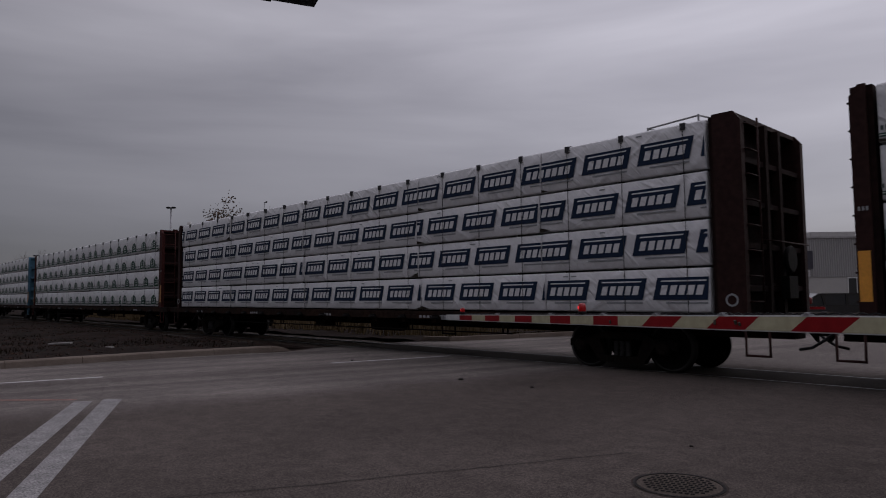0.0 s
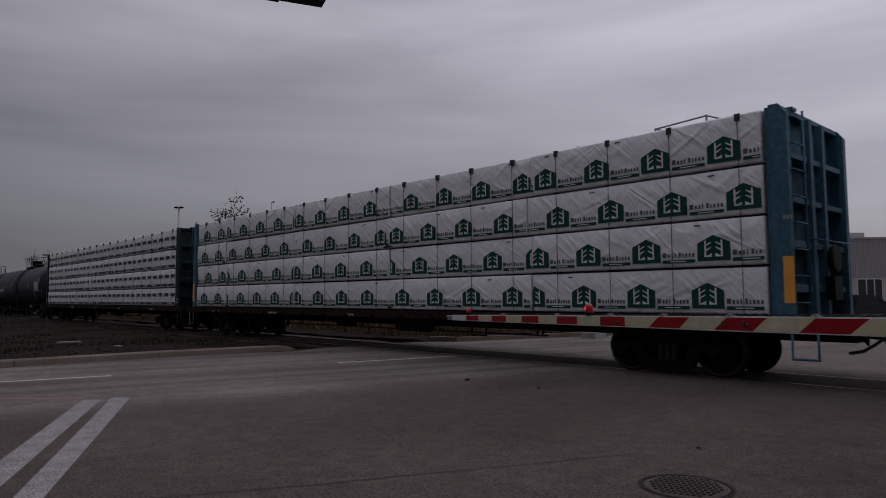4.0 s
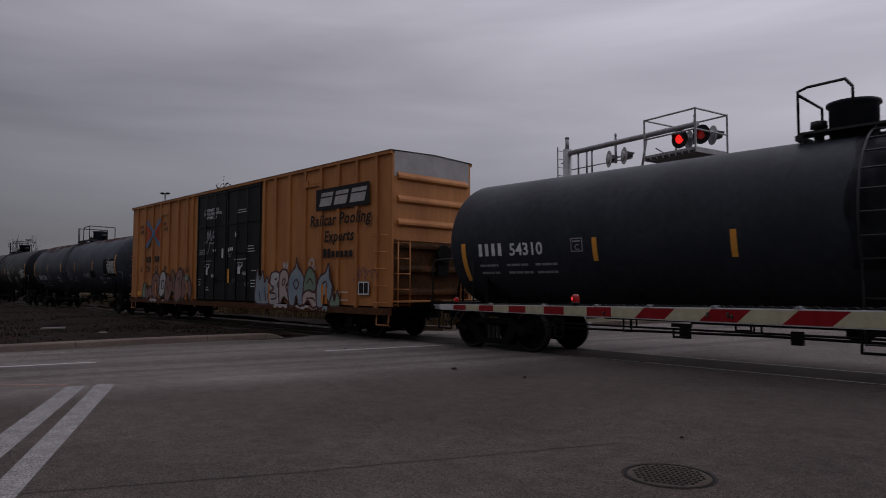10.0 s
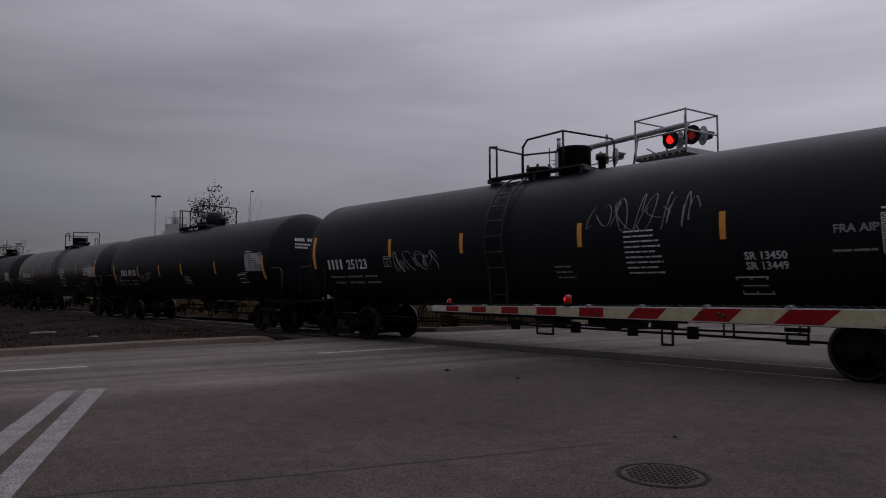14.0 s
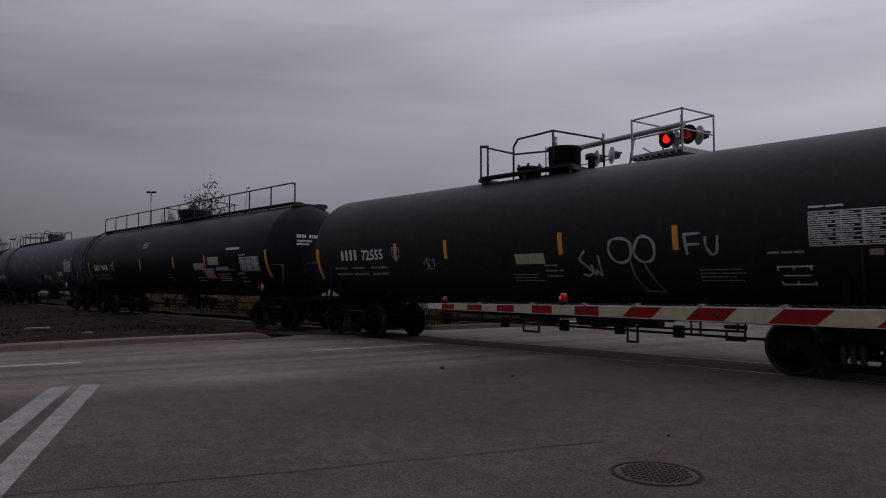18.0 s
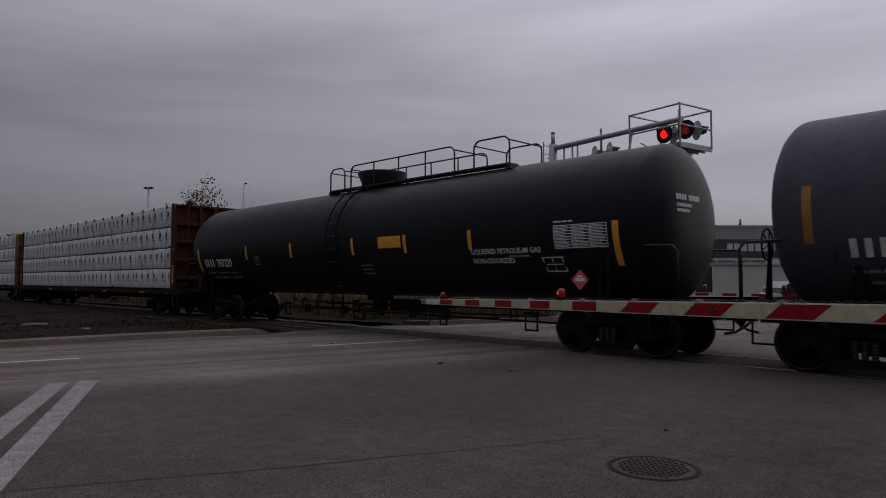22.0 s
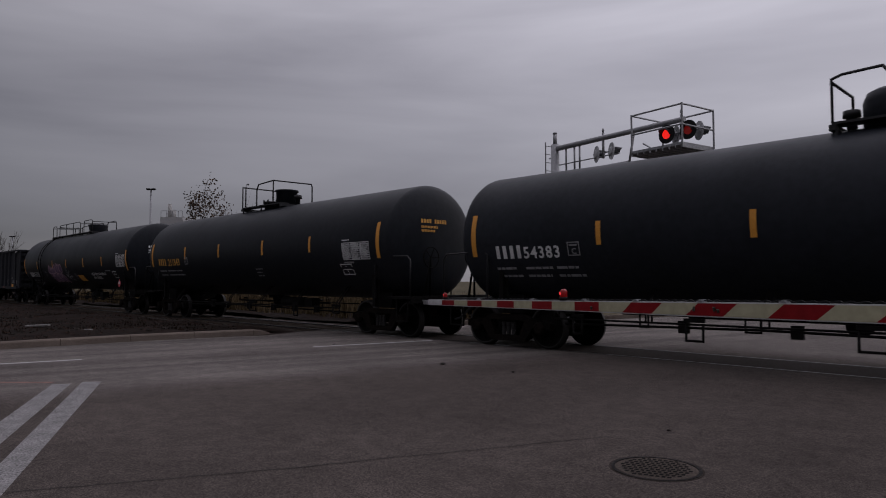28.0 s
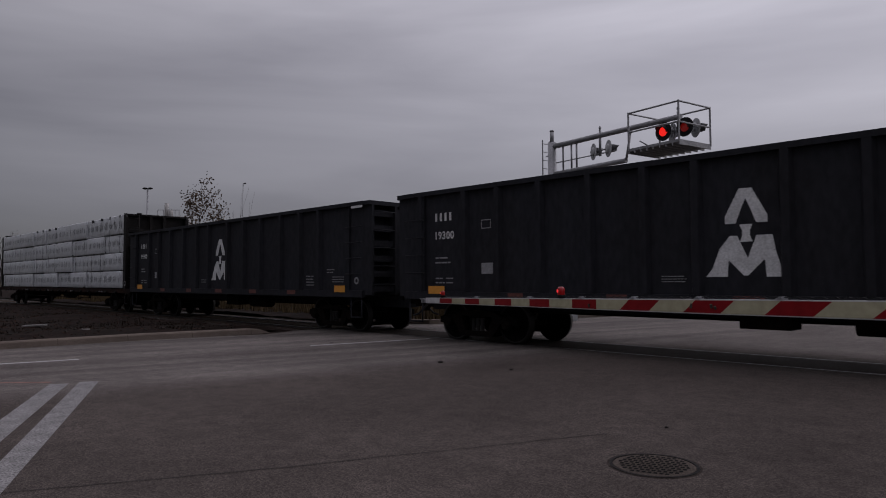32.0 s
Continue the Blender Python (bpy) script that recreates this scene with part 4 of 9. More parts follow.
def scrawl(bm, place, x0, x1, z0, z1, seed, strokes=5, w=0.022, mat=0):
    """Loose spray-painted loops."""
    rnd = random.Random(seed)
    strokes, w = strokes * 2, w * 0.55
    for s in range(strokes):
        cx = x0 + (x1 - x0) * (s + 0.5 + rnd.uniform(-0.5, 0.5)) / strokes
        rx, rz = (x1 - x0) / strokes * rnd.uniform(0.4, 1.3), (z1 - z0) * rnd.uniform(0.15, 0.48)
        a0, turns, ph = rnd.uniform(0, 6.28), rnd.uniform(2.5, 7.0), rnd.uniform(0.6, 1.7)
        last = None
        for i in range(15):
            a = a0 + turns * i / 14
            x, z = cx + rx * math.cos(a), (z0 + z1) / 2 + rz * math.sin(a * ph)
            pair = (bm.verts.new(place(x - w, z - w * 0.4)), bm.verts.new(place(x + w, z + w * 0.4)))
            if last:
                bm.faces.new((last[0], last[1], pair[1], pair[0])).material_index = mat
            last = pair


def railing(bm, pts, r=0.018):
    path_tube(bm, pts, r, 6)


def tank_car(label, u0, u1, number, marks, paint="black_tank", big=False, seed=1, platform="short", decal="white_decal", code=4, plate=True, rusty=False, table_x=6.4, nz=2.10, nx_off=0.0, strips=None, sz=(2.21, 2.67), ez=(1.98, 2.90), table=None, sq=None, ladder_x=0.0, cage="rear", dr=0.0, tape="orange_tape", cage_dx=0.0, pitch=0.0, plate_x=None, group="tank cars of the freight train"):
    length, u = u1 - u0, (u0 + u1) / 2
    r, zc = (1.55, 2.57 + dr) if big else (1.46 + dr, 2.42 + dr)
    tc = length / 2 - (1.33 if big else 1.31)
    car = rolling(thing("tank_car", label, "tank car", group), u)
    shell = hang("tank_shell", shell_mesh(length, r, paint, zc), car)
    place = on_tank(r, zc)
    SKIN_OF[car] = (r, zc)
    h = length / 2
    for x in (-tc, tc):
        add_truck(car, x)
        bm = bmesh.new()   # saddle over the truck
        prism(bm, [(x - 0.30, 0.74), (x + 0.30, 0.74), (x + 0.36, 1.15), (x - 0.36, 1.15)], -0.9, 0.9)
        prism(bm, [(x - 0.05, 0.78), (x + 0.05, 0.78), (x + 0.05, zc - 0.4), (x - 0.05, zc - 0.4)], -1.25, -1.14)
        prism(bm, [(x - 0.16, 0.80), (x + 0.16, 0.80), (x + 0.05, zc - 0.45), (x - 0.05, zc - 0.45)], -1.14, -1.12)
        part("saddle", bm, M["frame_black"], car)
    # stub sills and end platforms
    for sgn in (-1, 1):
        bm = bmesh.new()
        x0, x1 = sorted((sgn * (tc - 0.9), sgn * (h + 0.42)))
        box(bm, x0, x1, -0.22, 0.22, 0.72, 1.06)
        xe0, xe1 = sorted((sgn * (h - 0.62), sgn * (h + 0.34)))
        box(bm, xe0, xe1, -1.38, 1.38, 1.00, 1.06)
        box(bm, min(sgn * (h + 0.30), sgn * (h + 0.36)), max(sgn * (h + 0.30), sgn * (h + 0.36)), -1.40, 1.40, 0.90, 1.08)
        part("end_platform", bm, M["frame_black"], car)
        # hand rail bent round the end
        xe = sgn * (h + 0.30)
        xi = sgn * (h - 1.05)
        for y in (-1.40, 1.40):
            bm = bmesh.new()
            railing(bm, [(xi, y, 1.0), (xi, y, 2.02), (xi + sgn * 0.08, y, 2.10), (xe - sgn * 0.10, y, 2.06), (xe, y, 1.96), (xe, y, 1.06)], 0.02)
            part("end_handrail", bm, M["fitting"], car)
        if sgn < 0 or seed % 3:
            bm = bmesh.new()
            xa = sgn * (h + 0.12)
            railing(bm, [(xa, -0.75, 1.06), (xa, -0.55, 2.05), (xa, -0.55, 1.06)], 0.03)
            ring = [(xa + sgn * 0.04, -0.55 + 0.27 * math.cos(i * 0.3927), 2.05 + 0.27 * math.sin(i * 0.3927)) for i in range(17)]
            path_tube(bm, ring, 0.016, 6)
            for i in range(0, 15, 3):
                tube(bm, ring[i], (xa + sgn * 0.02, -0.55, 2.05), 0.012, 5)
            part("hand_brake", bm, M["frame_black"], car, "hand brake wheel on its stand")
        for y in (-1.34, 1.34):   # corner steps
            bm = bmesh.new()
            railing(bm, [(sgn * (h - 0.28), y, 1.0), (sgn * (h - 0.28), y, 0.45), (sgn * (h + 0.14), y, 0.45), (sgn * (h + 0.14), y, 1.0)], 0.018)
            part("corner_step", bm, M["frame_black"], car)
    add_ends(car, h + 0.40)
    # long rail under each side with its hangers
    for y in (-1.30, 1.30):
        bm = bmesh.new()
        railing(bm, [(-tc + 1.45, y, 0.70), (tc - 1.45, y, 0.70)], 0.020)
        n = 5
        for i in range(n + 1):
            x = -tc + 1.5 + (2 * tc - 3.0) * i / n
            for q in (-0.06, 0.06):
                railing(bm, [(x + q, y, 0.70), (x + q, y, 0.86), (x + q, y * 0.72, zc - math.sqrt(r * r - (1.30 * 0.72) ** 2))], 0.018)
        part("side_rail", bm, M["frame_black"], car)
        for i, x in enumerate((-0.46, -0.22, 0.05, 0.30, 0.50)):   # hanging steps and brackets
            x, d, low = x * 2 * (tc - 1.6), 0.10 + 0.05 * (i % 3), 0.42 + 0.07 * (i * seed % 3)
            bm = bmesh.new()
            railing(bm, [(x - d, y, 0.72), (x - d, y, low), (x + d, y, low), (x + d, y, 0.72)], 0.022)
            box(bm, x - d - 0.03, x + d + 0.03, y - 0.03, y + 0.03, 0.735, 0.80)
            part("hanging_bracket", bm, M["frame_black"], car)
    bm = bmesh.new()   # brake rod with its levers
    railing(bm, [(-tc + 1.2, -0.75, 0.56), (-1.2, -0.75, 0.62), (1.0, -0.75, 0.60), (tc - 1.2, -0.75, 0.55)], 0.024)
    for x in (-2.6, -0.7, 0.9, 2.2, 3.4):
        box(bm, x - 0.09, x + 0.09, -0.80, -0.70, 0.50, 0.72)
    part("brake_rod", bm, M["frame_black"], car, "black brake rod with levers")
    # outlet, brake reservoir and rigging under the belly
    bm = bmesh.new()
    lathe(bm, [(0.55, 0.10), (0.62, 0.20), (0.95, 0.22), (1.05, 0.35)], "z", 16)
    box(bm, -0.35, 0.35, -0.2, 0.2, 0.88, 1.02)
    tube(bm, (1.1, -0.45, 0.78), (2.3, -0.45, 0.78), 0.17, 12)
    tube(bm, (-2.9, 0.1, 0.74), (2.9, 0.1, 0.74), 0.022, 6)
    box(bm, 2.5, 2.9, -0.6, -0.3, 0.65, 0.92)
    part("bottom_outlet", bm, M["frame_black"], car, "black outlet valve and brake gear")
    # ladder, platform, dome
    top = zc + r
    lx = -4.9 if platform == "left" else ((-0.62 if cage == "rear" else 0.65 + cage_dx) if not big else -0.2)
    if platform == "full":
        lx = -h + 0.35
    if lx is not None and ladder_x is not None:
        bm = bmesh.new()
        path_tube(bm, [(lx - 0.24, -1.34, 0.60), (lx - 0.24, -1.40, 1.0)], 0.02, 6)
        metal = M["frame_black"] if big and paint in ("black_tank", "soft_black_tank") else M["fitting"]
        ladder = part("ladder", bm, metal, car)
        for dx in (-0.24, 0.24):
            bm = bmesh.new()
            pts = [(lx + dx, -1.34, 0.60), (lx + dx, -1.40, 1.3)]
            for i in range(9):
                a = radians(-25 + 105 * i / 8)
                pts.append((lx + dx, -(r + 0.09) * math.cos(a), zc + (r + 0.09) * math.sin(a)))
            path_tube(bm, pts, 0.022, 6)
            part("ladder_rail", bm, metal, ladder)
        rung_at = [(-1.37, z) for z in (0.62, 0.95, 1.28)]
        for i in range(8):
            a = radians(-22 + 100 * i / 8)
            rung_at.append((-(r + 0.09) * math.cos(a), zc + (r + 0.09) * math.sin(a)))
        for y, z in rung_at:
            hang("rung", RUNG, ladder, m=pose(lx, y, z))
    if platform == "short":
        px0, px1, dome_x = (-1.55, 1.05, 0.42) if cage == "rear" else (-0.65 + cage_dx, 1.55 + cage_dx, cage_dx)
    elif platform == "full":
        px0, px1, dome_x = -h + 0.15, h - 0.35, 0.1
    elif platform == "left":
        px0, px1, dome_x = -6.15, 1.2, 0.05
    else:
        px0, px1, dome_x = -1.65, 5.3, 0.05
    bm = bmesh.new()
    pz = top + (0.03 if not big else -0.02)
    box(bm, px0, px1, -0.64, -0.30, pz, pz + 0.04)
    box(bm, px0, px1, 0.30, 0.64, pz, pz + 0.04)
    for x in (px0, px1):
        box(bm, x - 0.05, x + 0.05, -0.64, 0.64, pz - 0.09, pz)
    n = max(2, int((px1 - px0) / 1.5))
    for i in range(n + 1):
        x = px0 + 0.05 + (px1 - px0 - 0.1) * i / n
        for y in (-0.60, 0.60):
            zz = zc + math.sqrt(r * r - 0.60 ** 2) - 0.02
            tube(bm, (x, y, zz), (x, y, pz), 0.03, 6)
    part("top_platform", bm, M["fitting"], car, "narrow grating walk round the fittings")
    rh = 0.78 if not big else 0.67
    if platform == "full":
        bm = bmesh.new()
        posts = [px0 + (px1 - px0) * i / 12 for i in range(13)]
        for y in (-0.61,):
            railing(bm, [(px0, y, pz + rh - 0.1), (px0 + 0.12, y, pz + rh), (px1 - 0.1, y, pz + rh), (px1, y, pz + rh - 0.1)], 0.024)
            for x in posts:
                tube(bm, (x, y, pz), (x, y, pz + rh - 0.02), 0.024, 6)
        for x in (-1.6, 2.2):
            railing(bm, [(x, -0.61, pz + rh), (x + 0.5, 0.61, pz + rh * 0.8)], 0.018)
        railing(bm, [(-1.6, 0.61, pz + 0.55), (2.4, 0.61, pz + 0.55), (2.4, 0.61, pz)], 0.018)
        railing(bm, [(-1.6, 0.61, pz + 0.55), (-1.6, 0.61, pz)], 0.018)
        part("platform_railing", bm, M["fitting"], car)
    elif platform == "short":
        def rail_part(pts, name="platform_railing", rad=0.024):
            bm = bmesh.new()
            railing(bm, pts, rad)
            part(name, bm, M["fitting"], car)
        y0, y1, zt2 = -0.61, 0.61, pz + rh
        if cage == "rear":
            rail_part([(px0, y0, pz), (px0, y0, zt2), (px0, y1, zt2), (px0, y1, pz)])
            rail_part([(px0 + 0.22, y0, pz), (px0 + 0.22, y0, zt2 - 0.03), (px0, y0, zt2)], "gate_post")
            rail_part([(-0.55, y0, pz), (-0.55, y0, zt2 - 0.16), (-0.42, y0, zt2), (0.55, y0, zt2 + 0.04), (0.55, y0, pz)])
            rail_part([(0.55, y0, zt2 + 0.04), (1.0, y1, zt2 - 0.02), (1.05, y1, zt2 - 0.12), (1.05, y1, pz)], "cross_rail")
            rail_part([(px0, y1, zt2 - 0.02), (-0.3, y1, zt2 - 0.1), (-0.3, y1, pz)])
        else:
            rail_part([(px0, y0, pz), (px0, y0, zt2 - 0.05), (px0 + 0.15, y0, zt2), (px0 + 0.70, y0, zt2 + 0.02), (px0 + 0.80, y0, zt2 - 0.12), (px0 + 0.80, y0, zt2 - 0.45)])
            rail_part([(px1 - 0.70, y0, pz), (px1 - 0.70, y0, zt2 - 0.14), (px1 - 0.60, y0, zt2 + 0.02), (px1 - 0.05, y1, zt2), (px1 - 0.05, y1, pz)])
            rail_part([(px1 - 0.80, y1, pz), (px1 - 0.80, y1, zt2 - 0.3), (px1 - 0.45, y1, zt2 - 0.3), (px1 - 0.30, y1, zt2 - 0.42), (px1 - 0.30, y1, pz)])
            rail_part([(px0, y0, zt2 - 0.1), (px0, y1, zt2 - 0.1), (px0, y1, pz)], "cross_rail")
    else:
        spans = {"left": [(px0, px0 + 0.75), (px0 + 1.35, -0.95), (-0.35, 1.05)], "mid": [(px0, px0 + 0.7), (px0 + 1.0, 3.55), (4.2, px1)]}[platform]
        for k, (xa, xb) in enumerate(spans):
            hh = rh
            for y in (-0.61, 0.61):
                bm = bmesh.new()
                railing(bm, [(xa, y, pz)] + [(xa + 0.2 - 0.2 * math.cos(q), y, pz + hh - 0.2 + 0.2 * math.sin(q)) for q in BEND] + [(xb - 0.2 + 0.2 * math.sin(q), y, pz + hh - 0.2 + 0.2 * math.cos(q)) for q in BEND] + [(xb, y, pz)], 0.022)
                if xb - xa > 2:
                    for q in range(1, int((xb - xa) / 1.3) + 1):
                        x = xa + (xb - xa) * q / (int((xb - xa) / 1.3) + 1)
                        tube(bm, (x, y, pz), (x, y, pz + hh), 0.02, 6)
                part("platform_railing", bm, M["fitting"], car)
            for x in (xa, xb):
                bm = bmesh.new()
                railing(bm, [(x, -0.61, pz + hh - 0.1), (x, 0.61, pz + hh - 0.1)], 0.018)
                part("cross_rail", bm, M["fitting"], car)
    tub = 0.50 if platform == "left" else 0.72
    bm = bmesh.new()
    if big:
        lathe(bm, [(top - 0.15, tub * 0.84), (top + 0.12, tub * 0.84), (top + 0.40, tub), (top + 0.44, tub * 0.97), (top + 0.46, tub * 0.62), (top + 0.47, 0.05)], "z", 24, centre=(dome_x, 0, 0))
    elif seed % 3 == 0:
        lathe(bm, [(top - 0.15, 0.36), (top + 0.40, 0.36), (top + 0.55, 0.30), (top + 0.62, 0.16), (top + 0.63, 0.03)], "z", 24, centre=(dome_x, 0, 0))
    else:
        lathe(bm, [(top - 0.15, 0.36), (top + 0.50, 0.36), (top + 0.52, 0.40), (top + 0.57, 0.40), (top + 0.58, 0.03)], "z", 24, centre=(dome_x, 0, 0))
    part("dome", bm, M[paint], car, "round housing over the valves")
    mside = -1.15 if cage == "rear" else 1
    if not big:
        bm = bmesh.new()
        lathe(bm, [(top - 0.15, 0.26), (top + 0.18, 0.26), (top + 0.20, 0.31), (top + 0.25, 0.31), (top + 0.26, 0.03)], "z", 20, centre=(dome_x + mside * 0.85, 0, 0))
        cover = part("manway", bm, M["fitting"], car, "bolted manway cover")
        mx = dome_x + mside * 0.85
        for i in range(6):
            hang("bolt", MANWAY_BOLT, cover, m=pose(mx + 0.28 * math.cos(i * 1.047), 0.28 * math.sin(i * 1.047), top))
        bm = bmesh.new()
        lathe(bm, [(top - 0.1, 0.08), (top + 0.22, 0.08), (top + 0.23, 0.14), (top + 0.34, 0.13), (top + 0.36, 0.05)], "z", 12, centre=(dome_x + 0.70 * (1 if cage == "rear" else -0.75), 0, 0))
        part("vent_valve", bm, M["fitting"], car)
    # writing and strips
    if strips is None:
        strips = [-h + 0.72, -4.6, -1.6, 1.45, 4.45, h - 0.70] if not big else [-h + 0.75, -5.6, -2.4, 0.6, 2.75, 5.2, h - 0.72]
    for i, x in enumerate(strips):
        bm = bmesh.new()
        last = i in (0, len(strips) - 1)
        if last:
            patch(bm, place, x - 0.066, x + 0.066, ez[0], ez[1], n=8)
        else:
            patch(bm, place, x - 0.052, x + 0.052, sz[0], sz[1], n=3)
        part("reflective_strip", bm, M[tape], car, "orange reflective strip")
    bm = bmesh.new()
    nx = -h + 1.25 + nx_off
    nx = blocks(bm, place, nx, nz, 0.27, code)
    part("owner_code", bm, M[decal], car, "stencilled blocks of the owner's code")
    bm = bmesh.new()
    if pitch:
        for k, digit in enumerate(number):
            write(bm, digit, 0.33 if pitch < 0.2 else 0.37, lambda x, z: place(nx + (0.0 if pitch < 0.2 else 0.10) + pitch * k + x, nz + z))
    else:
        write(bm, number, 0.36, lambda x, z: place(nx + 0.15 + x, nz + z))
    part("car_number", bm, M[decal], car, "stencilled car number")
    bm = bmesh.new()
    bar_rows(bm, place, -h + 1.25, -h + 3.6, nz - 0.44, nz - 0.12, 2, seed, cols=3)
    bar_rows(bm, place, 0.85, 1.35, 1.58, 1.90, 3, seed + 2)
    bar_rows(bm, place, h - 2.35 if not big else h - 3.4, h - 1.7 if not big else h - 2.6, 1.90, 2.02, 1, seed + 3)
    part("small_lettering", bm, M["dim_decal"], car, "rows of small stencilled lettering")
    bm = bmesh.new()
    tx0, tx1, tz0, tz1 = table or (h - 1.95, h - 0.85, 2.02, 2.58)
    for k in range(9):
        z = tz0 + (tz1 - tz0) * k / 8
        patch(bm, place, tx0, tx1, z - 0.008, z + 0.008, n=1)
    for k in range(4):
        x = tx0 + (tx1 - tx0) * (0, 0.42, 0.7, 1.0)[k]
        patch(bm, place, x - 0.006, x + 0.006, tz0, tz1)
    bar_rows(bm, place, tx0 + 0.02, tx1, tz0, tz1, 8, seed + 5, cols=3)
    bar_rows(bm, place, tx0, tx0 + 0.5, tz1 + 0.03, tz1 + 0.13, 1, seed + 6)
    part("test_table", bm, M["white_decal"], car, "white ruled inspection table")
    bm = bmesh.new()
    sx, s_z = sq or (h - 2.55, 1.62)
    for x0, x1, z0, z1 in ((0, 0.5, 0, 0.025), (0, 0.5, 0.275, 0.30), (0, 0.025, 0, 0.30), (0.475, 0.5, 0, 0.30), (0.23, 0.25, 0, 0.3), (0.05, 0.45, 0.14, 0.16)):
        patch(bm, place, sx + x0, sx + x1, s_z + z0, s_z + z1, n=1, slant=-0.03 * (z1 - z0) / 0.3)
    part("stencil_box", bm, M["white_decal"], car)
    if plate:
        bm = bmesh.new()
        px = -h + 3.75 if plate_x is None else plate_x
        for x0, x1, z0, z1 in ((0, 0.28, 0, 0.02), (0, 0.28, 0.25, 0.27), (0, 0.02, 0, 0.27), (0.26, 0.28, 0, 0.27), (0.05, 0.23, 0.19, 0.22)):
            patch(bm, place, px + x0, px + x1, nz + 0.02 + z0, nz + 0.02 + z1, n=1)
        write(bm, "C", 0.16, lambda x, z: place(px + 0.09 + x, nz + 0.055 + z))
        part("plate_mark", bm, M["dim_decal"], car, "boxed letter C")
    # code on the leading head
    bm = bmesh.new()

    def on_head(y, z):
        q = max(0.0, 1 - (math.hypot(y, z - zc) / r) ** 2.9)
        return (h - 0.5 + 0.5 * math.sqrt(q) + 0.012, y, z)
    for row, (z, hh, n) in enumerate(((2.95, 0.105, 10), (2.82, 0.06, 11), (2.72, 0.06, 9))):
        for k in range(n):
            if row == 0 and k == 4:
                continue
            y = -0.72 + k * hh * 0.85
            flat(bm, [on_head(y, z), on_head(y + hh * 0.6, z), on_head(y + hh * 0.6, z + hh), on_head(y, z + hh)])
    part("head_lettering", bm, M[decal], car, "small lettering on the tank's end")
    for m in marks:
        m(car, place)
    if rusty:
        rnd = random.Random(seed)
        for k in range(rusty):
            bm = bmesh.new()
            cx, w = rnd.uniform(-h + 1.2, h - 2.0), rnd.uniform(0.8, 2.4)
            a_mid, a_w = rnd.uniform(46, 80), rnd.uniform(8, 17)
            n = 14
            pts = []
            for i in range(n):
                t = 2 * math.pi * i / n
                q = 1 + 0.35 * noise.noise(Vector((cx + math.cos(t) * 1.6, math.sin(t) * 1.6, k)))
                x, a = max(-h + 0.55, cx + w * q * math.cos(t)), radians(min(97, a_mid + a_w * q * math.sin(t)))
                pts.append((x, a))
            def at(x, a):
                return (x, -(r + 0.006 + 0.0006 * k) * math.cos(a), zc + (r + 0.006 + 0.0006 * k) * math.sin(a))
            cv = bm.verts.new(at(cx, radians(a_mid)))
            inner = [bm.verts.new(at(cx + (x - cx) * 0.5, radians(a_mid) + (a - radians(a_mid)) * 0.5)) for x, a in pts]
            outer = [bm.verts.new(at(x, a)) for x, a in pts]
            for i in range(n):
                j = (i + 1) % n
                bm.faces.new((cv, inner[i], inner[j]))
                bm.faces.new((inner[i], outer[i], outer[j], inner[j]))
            part("rust_patch", bm, M["rust"], car, "red-brown rust along the tank's crown")
    return car


# extra marks, each a function of the car and its skin
def placard(x, z):
    def add(car, place):
        bm = bmesh.new()
        s = 0.20
        y = place(x, z + s)[1] - 0.03   # upright in its holder, clear of the tank's curve
        prism(bm, [(x, z - s), (x + s, z), (x, z + s), (x - s, z)], y, y + 0.008)
        bmesh.ops.recalc_face_normals(bm, faces=bm.faces)
        ob = part("hazard_placard", bm, M["placard"], car, "red diamond placard")
        bm = bmesh.new()
        for dz in (-0.10, 0.14):
            box(bm, x - 0.02, x + 0.02, y + 0.009, place(x, z + dz)[1] + 0.03, z + dz - 0.015, z + dz + 0.015)
        part("placard_holder", bm, M["fitting"], ob)
        bm = bmesh.new()
        pl = lambda a, b: (a, y - 0.004, b)
        patch(bm, pl, x - 0.11, x + 0.11, z - 0.03, z + 0.04, n=1)
        patch(bm, pl, x - 0.06, x + 0.06, z + 0.05, z + 0.09, n=1)
        part("placard_print", bm, M["white_decal"], ob)
    return add


def plate_mark(name, x0, x1, z0, z1, mat, slant=0.0, label=""):
    def add(car, place):
        bm = bmesh.new()
        low = 0.003 if name == "painted_patch" else 0.0
        patch(bm, lambda x, z: (place(x, z)[0], place(x, z)[1] + low, place(x, z)[2]), x0, x1, z0, z1, slant, n=6)
        part(name, bm, M[mat], car, label)
    return add


def lines_mark(x0, x1, z0, z1, rows, seed, mat="white_decal", label="rows of small stencilled lettering"):
    def add(car, place):
        bm = bmesh.new()
        bar_rows(bm, place, x0, x1, z0, z1, rows, seed)
        part("small_lettering", bm, M[mat], car, label)
    return add


def text_mark(text, x, z, size, mat="white_decal", spacing=1.0):
    def add(car, place):
        bm = bmesh.new()
        write(bm, text, size, lambda a, b: place(x + a, z + b), spacing)
        part("lettering", bm, M[mat], car, "stencilled words")
    return add


def spray(x0, x1, z0, z1, seed, strokes=5, w=0.022, mat="chalk"):
    def add(car, place):
        bm = bmesh.new()
        scrawl(bm, place, x0, x1, z0, z1, seed, strokes, w)
        part("graffiti", bm, M[mat], car, "spray-painted scrawl")
    return add


